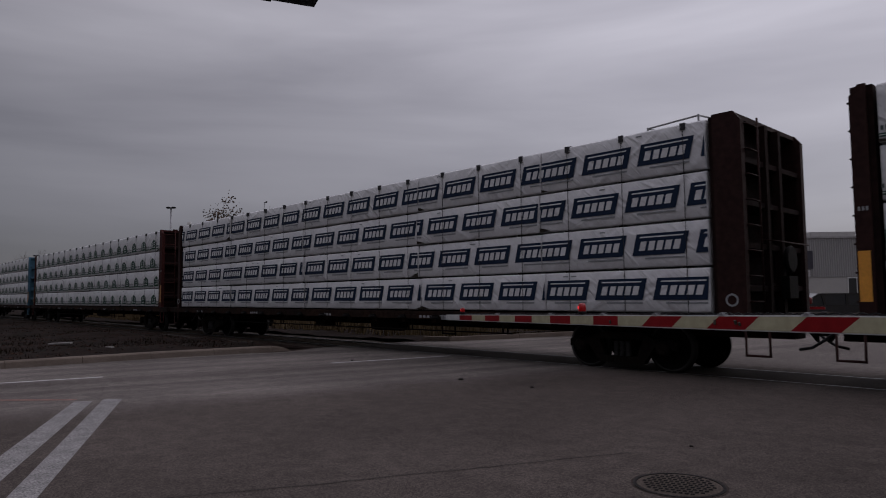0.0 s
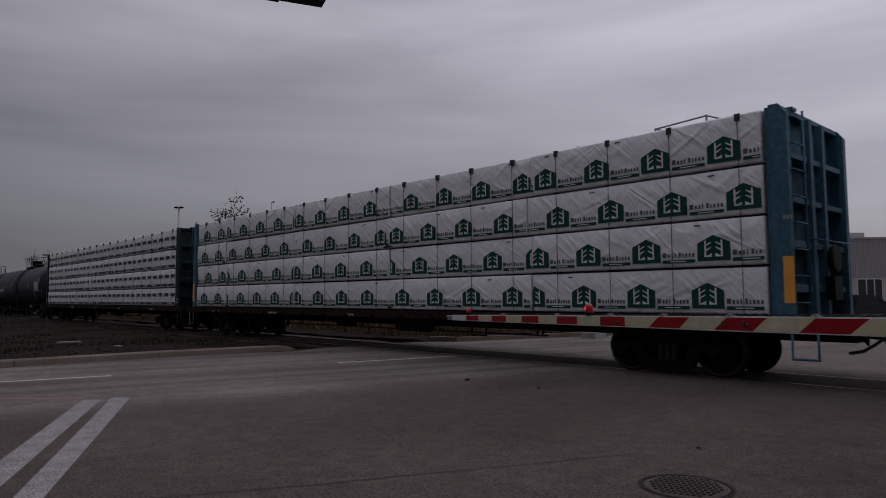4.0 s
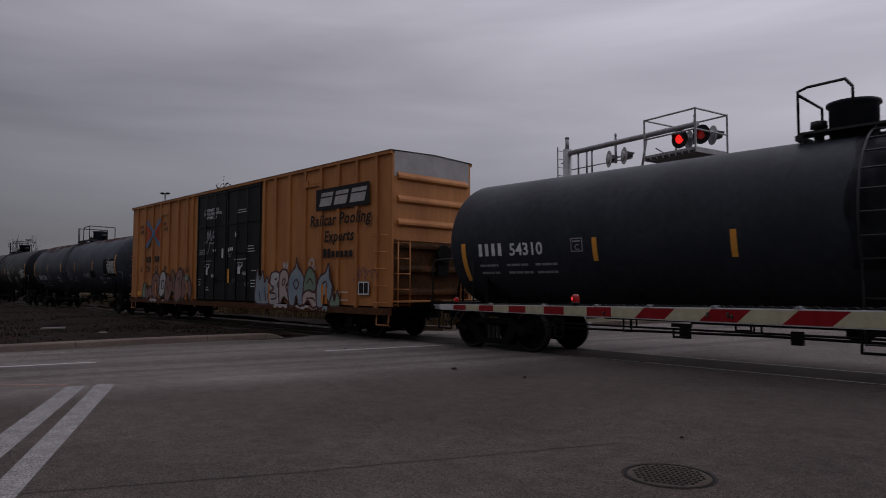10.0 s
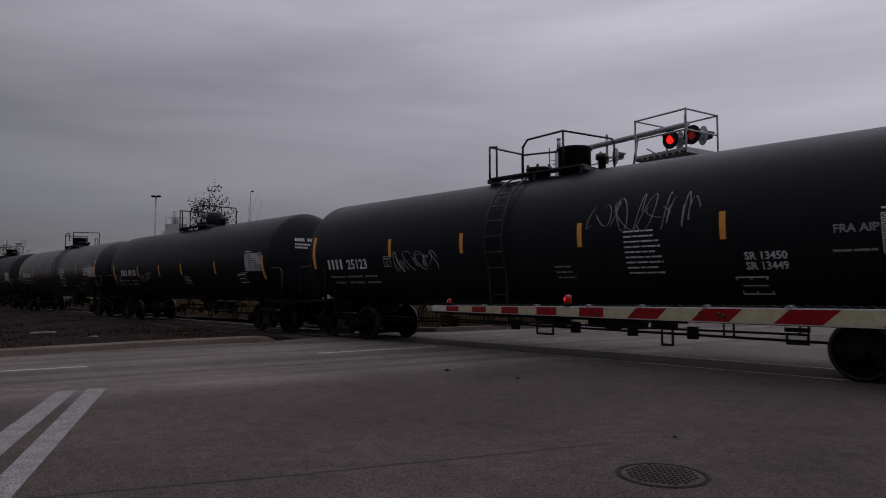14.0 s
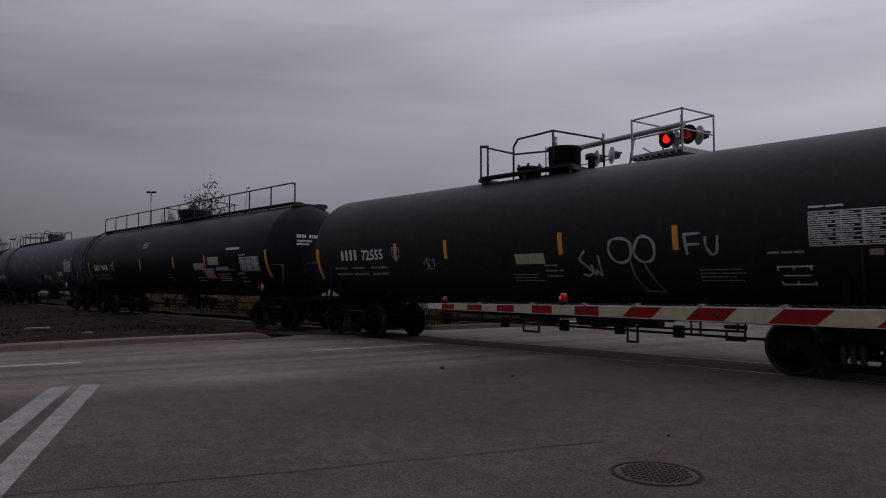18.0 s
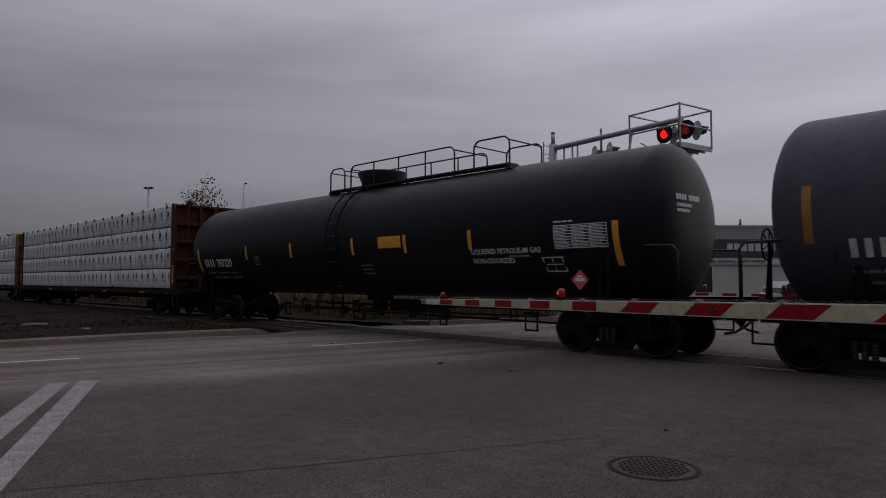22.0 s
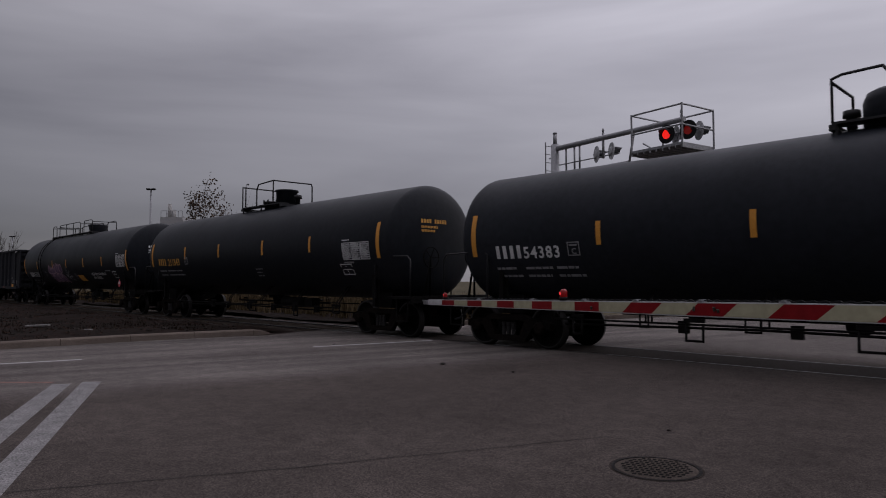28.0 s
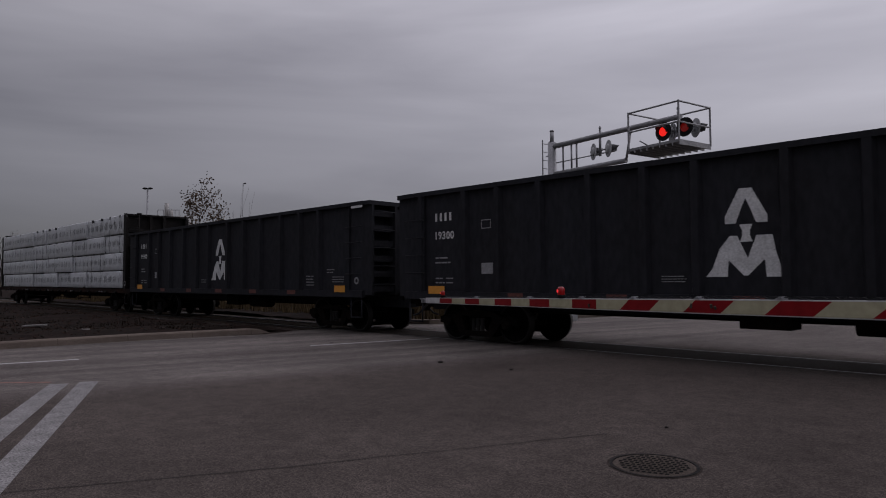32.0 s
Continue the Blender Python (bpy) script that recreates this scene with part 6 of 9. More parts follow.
    # straps down each stack, with dark corner guards at the top
    for i in range(18):
        x = -10.33 + 1.238 * i + rnd.uniform(-0.05, 0.05)
        bm = bmesh.new()
        box(bm, x - 0.005, x + 0.005, -1.412, -1.405, DECK + 0.02, LOAD_TOP - 0.05)
        box(bm, x - 0.045, x + 0.045, -1.418, -1.34, LOAD_TOP - 0.115, LOAD_TOP + 0.004)
        part("strap", bm, M["strap"], load, "thin black strap with a corner guard")
    return load

# ---- boxcar ----
def curve(pts, closed=False, k=5):
    """A smooth line through a few points."""
    n = len(pts)
    out = []
    for i in range(n if closed else n - 1):
        q = [pts[(i + j) % n] if closed else pts[max(0, min(n - 1, i + j))] for j in (-1, 0, 1, 2)]
        for m in range(k):
            t = m / k
            out.append(tuple(0.5 * (2 * q[1][c] + (q[2][c] - q[0][c]) * t + (2 * q[0][c] - 5 * q[1][c] + 4 * q[2][c] - q[3][c]) * t * t + (3 * q[1][c] - q[0][c] - 3 * q[2][c] + q[3][c]) * t ** 3) for c in (0, 1)))
    return out if closed else out + [pts[-1]]


def stroke(bm, place, pts, width, closed=False, mat=0):
    """A sprayed line: a ribbon that swells and thins a little as it goes."""
    line = curve(pts, closed)
    n = len(line)
    pairs = []
    for i, (x, z) in enumerate(line):
        a, b = line[(i - 1) % n if closed else max(0, i - 1)], line[(i + 1) % n if closed else min(n - 1, i + 1)]
        d = Vector((b[0] - a[0], b[1] - a[1]))
        d = d.normalized() if d.length > 1e-6 else Vector((1, 0))
        w = width * (0.75 + 0.45 * abs(math.sin(i * 0.43 + x)))
        pairs.append((bm.verts.new(place(x - d.y * w, z + d.x * w)), bm.verts.new(place(x + d.y * w, z - d.x * w))))
    for p, q in zip(pairs, pairs[1:] + (pairs[:1] if closed else [])):
        bm.faces.new((p[0], p[1], q[1], q[0])).material_index = mat


def mural(car, y, shapes, edge, label, width=0.032, skin=lambda x, z: (x, 0.0, z)):
    """Large sprayed letters: filled shapes that overlap, each with a thick outline, a highlight and inner strokes."""
    for k, (fill, pts, inner) in enumerate(shapes):
        lift = y - 0.0016 * k
        bm = bmesh.new()
        flat(bm, [(x, 0.0, z) for x, z in curve(pts, True)])
        bmesh.ops.triangulate(bm, faces=bm.faces[:])
        bmesh.ops.subdivide_edges(bm, edges=[e for e in bm.edges if e.calc_length() > 0.2], cuts=2, use_grid_fill=True)
        for v in bm.verts:   # laid on the car's skin
            v.co.y = skin(v.co.x, v.co.z)[1] + lift
        ob = part("graffiti", bm, M[fill], car, label)
        bm = bmesh.new()
        at = lambda x, z: (x, skin(x, z)[1] + lift - 0.0006, z)
        stroke(bm, at, pts, width, True)
        for line in inner:
            stroke(bm, at, line, width * 0.8)
        part("graffiti_outline", bm, M[edge], ob, "dark sprayed outline")


def boxcar(u):
    car = rolling(thing("boxcar", "faded yellow boxcar with black plug doors and graffiti", "boxcar"), u)
    h, w, z0, zt = 9.40, 1.45, 0.80, 4.90
    for x in (-6.95, 6.95):
        add_truck(car, x)
    Y = M["box_yellow"]
    for side in (-1, 1):
        bm = bmesh.new()
        y0, y1 = sorted((side * w, side * (w - 0.06)))
        box(bm, -h, -2.35, y0, y1, z0 + 0.1, zt)
        part("side_wall", bm, Y, car)
        bm = bmesh.new()
        box(bm, 2.60, h, y0, y1, z0 + 0.1, zt)
        part("side_wall", bm, Y, car)
        for x in [-8.66, -7.75, -6.86, -5.98, -5.08, -4.16, -3.26, -2.75] + [2.84, 3.56, 4.42, 5.31, 6.18, 7.05, 7.92, 8.79]:
            bm = bmesh.new()
            y2, y3 = sorted((side * (w + 0.002), side * (w + 0.065)))
            ys = side * (w + 0.065)
            box(bm, x - 0.06, x + 0.06, y2, y3, z0 + 0.06, zt - 0.02)
            part("side_post", bm, Y, car)
        bm = bmesh.new()
        y2, y3 = sorted((side * (w - 0.02), side * (w + 0.07)))
        box(bm, -h, h, y2, y3, z0 - 0.12, z0 + 0.058)
        for x in (-6.0, -4.2, -2.4, -0.6, 1.2, 3.0, 4.8):   # jacking pads and door-track brackets below the sill
            box(bm, x - 0.07, x + 0.07, y2, y3, z0 - 0.19, z0 - 0.121)
        part("side_sill", bm, M["sill_brown"], car, "grimy brown sill")
        bm = bmesh.new()
        box(bm, -h, h, y2, y3, zt - 0.018, zt + 0.07)
        part("top_rail", bm, Y, car)
        # two black plug doors with ribs and lock bars
        for a, b in ((-2.345, 0.12), (0.13, 2.595)):
            bm = bmesh.new()
            y4, y5 = sorted((side * (w - 0.03), side * (w + 0.02)))
            box(bm, a, b, y4, y5, z0 + 0.10, zt - 0.03)
            d = part("door", bm, M["box_door"], car, "black plug door")
            bm = bmesh.new()
            ya, yb = sorted((side * (w + 0.021), side * (w + 0.05)))
            for z in (z0 + 0.13, 1.62, 2.56, 3.60, zt - 0.12):
                box(bm, a + 0.11, b - 0.11, ya, yb, z, z + 0.07)
                part("door_rib", bm, M["box_door"], d)
                bm = bmesh.new()
            for x in (a + 0.04, b - 0.10):
                box(bm, x, x + 0.06, ya, yb + 0.01, z0 + 0.12, zt - 0.05)
            part("door_edge", bm, M["box_door"], d)
            for x in (a + 0.85, b - 0.85):
                bm = bmesh.new()
                tube(bm, (x, side * (w + 0.075), z0 + 0.15), (x, side * (w + 0.075), zt - 0.10), 0.022, 8)
                part("lock_bar", bm, M["box_door"], d)
            if side < 0:
                yy, left = -(w + 0.053), a < 0
                flat_on = lambda x, z: (x, yy, z)
                words = [("CLOSE AND LOCK", -1.68, 4.18), ("BOTH DOORS BEFORE", -1.72, 4.04), ("MOVING CAR", -1.55, 3.90), ("SEAL", -1.02, 1.74)] if left else [("SEAL", 1.42, 1.80)]
                for text, x, z in words:
                    bm = bmesh.new()
                    write(bm, text, 0.145, lambda p, q: (x + p, yy, z + q))
                    part("lettering", bm, M["white_decal"], d, "white stencilled words")
                # rows of stencils too small to read
                bm = bmesh.new()
                rows = [(-2.05, -1.35, 2.58, 2.80, 3), (-1.68, -0.98, 2.30, 2.38, 1), (-1.55, -1.05, 2.18, 2.26, 1), (-1.62, -1.45, 2.10, 2.18, 1), (-2.08, -1.9, 1.40, 1.72, 3), (-1.45, -1.2, 1.22, 1.42, 2)] if left else \
                       [(0.95, 1.85, 3.94, 4.10, 2), (1.66, 2.36, 2.55, 2.82, 3), (0.30, 0.62, 2.44, 2.58, 2), (0.78, 1.72, 2.30, 2.39, 1), (1.00, 1.50, 2.18, 2.26, 1), (2.05, 2.38, 1.90, 1.97, 1), (2.0, 2.42, 1.36, 1.66, 3)]
                for k, (xa, xb, za, zb, n) in enumerate(rows):
                    bar_rows(bm, flat_on, xa, xb, za, zb, n, k + (3 if left else 40))
                part("small_lettering", bm, M["white_decal"], d, "rows of small white stencils")
                for xa, xb, za, zb in ([(-0.20, -0.06, 2.42, 2.76), (-0.92, -0.66, 2.66, 2.76), (-1.48, -1.32, 1.82, 2.04)] if left else [(0.30, 0.40, 2.62, 2.76), (0.43, 0.56, 2.66, 2.78), (0.58, 0.68, 2.67, 2.78), (1.04, 1.24, 1.84, 2.08)]):
                    bm = bmesh.new()
                    sheet(bm, xa, xb, za, zb, yy)
                    part("stencil_patch", bm, M["white_decal"], d, "small white painted patch")
                for cx, sg in (((-1.52, 1), (-1.18, -1)) if left else ((1.06, 1), (1.42, -1))):   # slanted arrows beside the latch
                    bm = bmesh.new()
                    flat(bm, [(cx, yy, 2.14), (cx + 0.16 * sg, yy, 2.02), (cx + 0.19 * sg, yy, 2.06), (cx + 0.04 * sg, yy, 2.18)][::sg])
                    part("arrow", bm, M["white_decal"], d)
                if left:   # looping white tag with a long tail
                    bm = bmesh.new()
                    path = [(-1.60, 2.98), (-1.56, 3.16), (-1.42, 3.02), (-1.40, 3.34), (-1.34, 3.44), (-1.30, 3.12), (-1.20, 3.36), (-1.16, 3.46), (-1.10, 3.10), (-1.02, 3.20), (-0.86, 3.42), (-0.76, 3.34), (-0.96, 3.18), (-0.80, 3.22), (-0.76, 3.06), (-0.92, 2.98), (-1.10, 3.00), (-1.18, 3.02), (-1.24, 2.84), (-1.36, 2.60)]
                    stroke(bm, flat_on, path, 0.020)
                    part("graffiti", bm, M["chalk"], d, "white sprayed tag")
                else:
                    bm = bmesh.new()
                    ring = [(0.90 + 0.10 * math.cos(k * 0.5236), 3.22 + 0.10 * math.sin(k * 0.5236)) for k in range(12)]
                    flat(bm, [(x, yy, z) for x, z in ring])
                    part("round_mark", bm, M["white_decal"], d, "white round mark")
                    for xa, xb, za, zb, sd in ((0.62, 1.0, 1.40, 1.72, 21), (1.5, 1.85, 1.38, 1.62, 22)):
                        bm = bmesh.new()
                        scrawl(bm, flat_on, xa, xb, za, zb, sd, 2, 0.014)
                        part("graffiti", bm, M["dim_decal"], d, "faint sprayed tag")
                    bm = bmesh.new()
                    sheet(bm, 0.28, 0.42, 1.52, 2.02, yy)
                    part("reflective_strip", bm, M["orange_tape"], d, "orange reflective strip")
    bm = bmesh.new()
    prism(bm, [(-h, z0 + 0.0), (h, z0 + 0.0), (h, z0 + 0.09), (-h, z0 + 0.09)], -w + 0.07, w - 0.07)
    box(bm, -h, h, -0.3, 0.3, z0 - 0.22, z0 - 0.002)
    part("underframe", bm, M["frame_black"], car)
    bm = bmesh.new()   # roof with a low ridge and cross seams
    n = 16
    for i in range(n):
        xa, xb = -h - 0.03 + (2 * h + 0.06) * i / n, -h - 0.03 + (2 * h + 0.06) * (i + 1) / n
        for side in (-1, 1):
            flat(bm, [(xa, 0, zt + 0.13), (xb, 0, zt + 0.13), (xb, side * (w + 0.09), zt + 0.075), (xa, side * (w + 0.09), zt + 0.075)][::side])
        box(bm, xa - 0.02, xa + 0.02, -w, w, zt + 0.071, zt + 0.10)
    part("roof", bm, M["box_grey"], car, "grey sheet-metal roof")
    for sgn in (-1, 1):
        bm = bmesh.new()
        xa, xb = sorted((sgn * (h - 0.06), sgn * h))
        box(bm, xa, xb, -w + 0.062, w - 0.062, 2.66, 4.30)
        part("end_wall", bm, Y, car)
        # below 2.656 the end is coloured darker for dirt and shade
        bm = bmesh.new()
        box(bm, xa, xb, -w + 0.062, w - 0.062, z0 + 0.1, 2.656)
        part("lower_end_wall", bm, M["end_grime_shade"], car, "grimy lower end panel with shade in its colour")
        bm = bmesh.new()
        prism_y = [(-w + 0.062, 4.302), (w - 0.062, 4.302), (w - 0.062, zt + 0.06), (0, zt + 0.11), (-w + 0.062, zt + 0.06)]
        a = [bm.verts.new((xa, y, z)) for y, z in prism_y]
        b = [bm.verts.new((xb, y, z)) for y, z in prism_y]
        bm.faces.new(a[::-1]); bm.faces.new(b)
        for i in range(5):
            bm.faces.new((a[i], a[(i + 1) % 5], b[(i + 1) % 5], b[i]))
        part("end_gable", bm, M["box_grey"], car, "bare grey upper end panel")
        for k in range(6):
            z = 1.15 + 0.61 * k - 0.08
            if z > 4.2:
                continue
            bm = bmesh.new()
            xo = sgn * (h + 0.085)
            a0 = [(sgn * (h + 0.001), z + 0.08), (xo, z + 0.14), (xo, z + 0.20), (sgn * (h + 0.001), z + 0.30)]
            prism(bm, a0, -w + 0.16, w - 0.16)
            bmesh.ops.recalc_face_normals(bm, faces=bm.faces)
            # the low ribs share the darkened colour
            part("end_rib", bm, Y if z > 2.3 else M["end_grime_shade"], car)
        bm = bmesh.new()
        for y in (-w + 0.10, 0.92):
            for k in range(5):
                z = 0.95 + 0.40 * k
                x = sgn * (h + 0.14)
                railing(bm, [(sgn * h, y, z), (x, y, z), (x, y + 0.40, z), (sgn * h, y + 0.40, z)], 0.014)
            for yy in (y, y + 0.40):
                railing(bm, [(sgn * (h + 0.14), yy, 0.9), (sgn * (h + 0.14), yy, 2.65)], 0.018)
        railing(bm, [(sgn * (h + 0.16), -w, 2.62), (sgn * (h + 0.16), w, 2.62)], 0.02)
        box(bm, min(sgn * h, sgn * (h + 0.42)), max(sgn * h, sgn * (h + 0.42)), -w + 0.05, w - 0.05, 1.02, 1.06)
        part("end_ladder", bm, Y, car)
        bm = bmesh.new()
        x = sgn * (h + 0.15)
        lathe(bm, [(x - 0.03, 0.24), (x + 0.03, 0.27), (x + 0.06, 0.24)], "x", 16, centre=(0, 0.25, 2.3))
        box(bm, min(x, x - sgn * 0.12), max(x, x - sgn * 0.12), 0.05, 0.45, 1.7, 2.1)
        part("hand_brake", bm, M["frame_black"], car, "hand brake wheel")
        bm = bmesh.new()
        ladder_rungs(bm, sgn * h - (0.62 if sgn > 0 else -0.12), -w - 0.13, 1.0, 2.75, 5, 0.50)
        railing(bm, [(sgn * (h - 0.1), -w, z0), (sgn * (h - 0.1), -w - 0.02, 0.42), (sgn * (h - 0.6), -w - 0.02, 0.42), (sgn * (h - 0.6), -w, z0)], 0.02)
        part("side_ladder", bm, Y, car)
    add_ends(car, h + 0.35)
    skin = lambda x, z: (x, -(w + 0.004), z)
    skin2 = lambda x, z: (x, -(w + 0.069), z)
    for x0, x1 in ((5.36, 6.12), (-5.92, -5.14)):   # small placard holders high on the wall
        bm = bmesh.new()
        box(bm, x0, x1, -(w + 0.055), -(w + 0.002), 4.38, 4.44)
        box(bm, x0, x1, -(w + 0.030), -(w + 0.002), 4.46, 4.72)
        box(bm, x0 - 0.02 if x0 > 0 else x1 - 0.16, x0 + 0.14 if x0 > 0 else x1, -(w + 0.075), -(w + 0.056), 4.40, 4.58)
        part("placard_holder", bm, Y, car, "small raised metal holder")
    # emblem board: black with pale slanted strokes
    bm = bmesh.new()
    sheet(bm, 5.95, 8.52, 3.62, 4.25, -(w + 0.069))
    lg = part("emblem_board", bm, M["print_black"], car, "black board with a pale emblem")
    bm = bmesh.new()
    y = -(w + 0.073)
    for x0, x1 in ((6.12, 6.72), (6.86, 7.46), (7.62, 8.30)):
        flat(bm, [(x0, y, 3.74), (x1, y, 3.74), (x1 + 0.08, y, 3.98), (x0 + 0.08, y, 3.98)])
        flat(bm, [(x0 + 0.09, y, 4.02), (x1 + 0.09, y, 4.02), (x1 + 0.12, y, 4.13), (x0 + 0.12, y, 4.13)])
    part("emblem_stroke", bm, M["spray_pale"], lg)
    for text, x, z, s in (("Railcar Pooling", 5.62, 3.18, 0.46), ("Experts", 6.38, 2.70, 0.44)):
        bm = bmesh.new()
        write(bm, text, s, lambda a, b: (x + a + 0.18 * b, -(w + 0.069), z + b), 1.06)
        part("lettering", bm, M["print_black"], car, "black slanted words")
    bm = bmesh.new()
    for k in range(7):
        sheet(bm, 6.36 + 0.21 * k, 6.51 + 0.21 * k, 2.24, 2.24 + (0.26 if k in (0, 1) else 0.18), -(w + 0.069))
    part("lettering", bm, M["print_black"], car, "black bars of a web address")
    # cross emblem of two folded arrows
    bm = bmesh.new()
    y = -(w + 0.069)
    cx, cz = -6.74, 3.67
    for sg in (-1, 1):
        for sz in (-1, 1):
            q = lambda a, b: (cx + sg * a, y, cz + sz * b)
            flat(bm, [q(0.04, 0.12), q(0.16, 0.10), q(0.80, 0.46), q(0.80, 0.60), q(0.62, 0.58)])
    e = part("emblem", bm, M["logo_blue"], car, "emblem of blue and red folded arrows")
    bm = bmesh.new()
    sheet(bm, cx - 0.15, cx + 0.15, cz - 0.12, cz + 0.12, y - 0.001)
    part("emblem_middle", bm, M["logo_blue"], e)
    bm = bmesh.new()
    for sg in (-1, 1):
        for sz in (-1, 1):
            q = lambda a, b: (cx + sg * a, y - 0.003, cz + sz * b)
            flat(bm, [q(0.20, -0.01), q(0.26, 0.07), q(0.82, 0.40), q(0.82, 0.26), q(0.36, -0.01)])
    part("emblem_arrow", bm, M["logo_red"], e, "red arrow strokes")
    for text, x, z, s in (("next", -8.34, 3.95, 0.25), ("load", -8.30, 3.72, 0.25), ("any", -5.66, 3.95, 0.25), ("road", -5.62, 3.72, 0.25)):
        bm = bmesh.new()
        write(bm, text, s, lambda a, b: (x + a + 0.2 * b, -(w + 0.069), z + b))
        part("lettering", bm, M["print_black"], car, "small black words")
    bm = bmesh.new()
    for x in (-7.45, -7.14, -6.52, -6.22):
        sheet(bm, x, x + 0.22, 2.42, 2.68, -(w + 0.069))
    for ch, x in (("6", -8.13), ("70", -7.48), ("03", -6.52), ("9", -5.47)):
        write(bm, ch, 0.36, lambda a, b: (x + a * 1.2, -(w + 0.069), 2.0 + b))
    part("car_number", bm, M["print_black"], car, "black owner's code blocks and number")
    # graffiti along the bottom
    plain = lambda x, z: (x, -(w + 0.069), z)
    mural(car, -(w + 0.070), [
        ("spray_blue", [(2.42, 0.86), (2.36, 1.40), (2.50, 2.00), (2.66, 1.62), (2.86, 1.92), (2.98, 1.55), (3.16, 1.72), (3.40, 1.10), (3.36, 0.86)], [[(2.62, 1.30), (2.72, 0.92)], [(3.00, 1.40), (3.05, 0.95)]]),
        ("spray_pale", [(3.30, 0.86), (3.22, 1.18), (3.56, 1.34), (3.34, 1.52), (3.44, 1.84), (3.86, 1.86), (3.98, 1.62), (3.78, 1.46), (4.02, 1.26), (3.96, 0.90), (3.60, 0.82)], [[(3.34, 1.20), (3.66, 1.18), (3.72, 1.04), (3.40, 1.00)], [(3.62, 1.62), (3.78, 1.66)]]),
        ("spray_pink", [(3.94, 0.86), (3.90, 1.62), (4.06, 1.92), (4.40, 1.88), (4.46, 1.56), (4.32, 1.38), (4.62, 0.98), (4.56, 0.84), (4.20, 1.08)], [[(4.12, 1.60), (4.26, 1.66), (4.24, 1.50), (4.10, 1.46), (4.12, 1.60)]]),
        ("spray_blue", [(4.52, 0.88), (4.44, 1.48), (4.60, 1.82), (4.86, 2.02), (4.92, 2.28), (5.00, 2.02), (5.26, 1.80), (5.40, 1.44), (5.30, 0.90), (5.06, 0.84), (4.94, 1.12), (4.80, 0.84)], [[(4.74, 1.50), (4.92, 1.62), (5.06, 1.46), (4.90, 1.34), (4.74, 1.50)]]),
        ("spray_green", [(5.34, 1.20), (5.40, 1.70), (5.66, 1.98), (5.94, 1.78), (6.02, 1.38), (5.80, 1.24)], [[(5.52, 1.50), (5.70, 1.64), (5.86, 1.48)]]),
        ("spray_pink", [(5.32, 0.84), (5.30, 1.16), (5.60, 1.30), (5.98, 1.24), (6.10, 1.46), (6.26, 1.30), (6.16, 0.92), (5.86, 0.78), (5.60, 1.00)], [[(5.50, 1.06), (5.86, 1.06), (5.98, 0.96)]]),
        ("spray_blue", [(6.08, 0.84), (6.04, 1.36), (6.22, 1.70), (6.50, 1.82), (6.66, 2.08), (6.72, 1.66), (6.86, 1.40), (6.72, 0.96), (6.46, 1.16), (6.36, 0.82)], [[(6.30, 1.46), (6.52, 1.56), (6.58, 1.38)]]),
        ("spray_green", [(6.70, 0.90), (6.86, 1.22), (6.96, 1.02), (7.10, 1.30), (7.22, 0.92), (6.96, 0.84)], []),
    ], "spray_maroon", "pale blue and pink sprayed letters")
    mural(car, -(w + 0.070), [
        ("spray_green", [(-7.82, 0.92), (-7.78, 1.32), (-7.56, 1.56), (-7.36, 1.36), (-7.40, 0.94)], []),
        ("spray_rose", [(-7.42, 0.84), (-7.48, 1.40), (-7.16, 1.22), (-6.92, 1.42), (-6.60, 1.06), (-6.42, 0.82), (-6.90, 0.98)], [[(-7.30, 1.16), (-7.16, 0.94)]]),
        ("spray_brick", [(-6.66, 0.96), (-6.74, 1.62), (-6.52, 1.90), (-6.10, 1.94), (-5.86, 1.62), (-6.02, 1.20), (-6.22, 0.88)], [[(-6.46, 1.60), (-6.20, 1.66), (-6.18, 1.34), (-6.42, 1.26)]]),
        ("spray_pale", [(-5.92, 1.10), (-5.86, 1.74), (-5.60, 2.02), (-5.28, 1.92), (-5.18, 1.50), (-5.36, 1.12), (-5.66, 0.94)], [[(-5.66, 1.58), (-5.44, 1.64), (-5.42, 1.36), (-5.64, 1.30), (-5.66, 1.58)]]),
        ("spray_brick", [(-5.30, 0.84), (-5.26, 1.50), (-5.02, 1.92), (-4.72, 1.60), (-4.58, 2.06), (-4.28, 1.72), (-4.20, 0.96), (-4.56, 1.20), (-4.86, 0.84)], [[(-5.02, 1.40), (-4.92, 1.10)], [(-4.52, 1.70), (-4.44, 1.30)]]),
        ("spray_rose", [(-4.26, 0.84), (-4.30, 1.50), (-3.98, 2.02), (-3.64, 2.08), (-3.50, 1.66), (-3.62, 1.06), (-3.86, 0.82)], [[(-4.00, 1.62), (-3.80, 1.72), (-3.78, 1.34)]]),
        ("spray_brick", [(-3.56, 0.86), (-3.60, 1.56), (-3.36, 1.84), (-3.04, 1.60), (-2.84, 1.72), (-2.66, 1.30), (-2.78, 0.88), (-3.10, 1.14)], [[(-3.34, 1.50), (-3.20, 1.24)]]),
    ], "spray_umber", "brown and rose sprayed letters with dark outlines", 0.038)
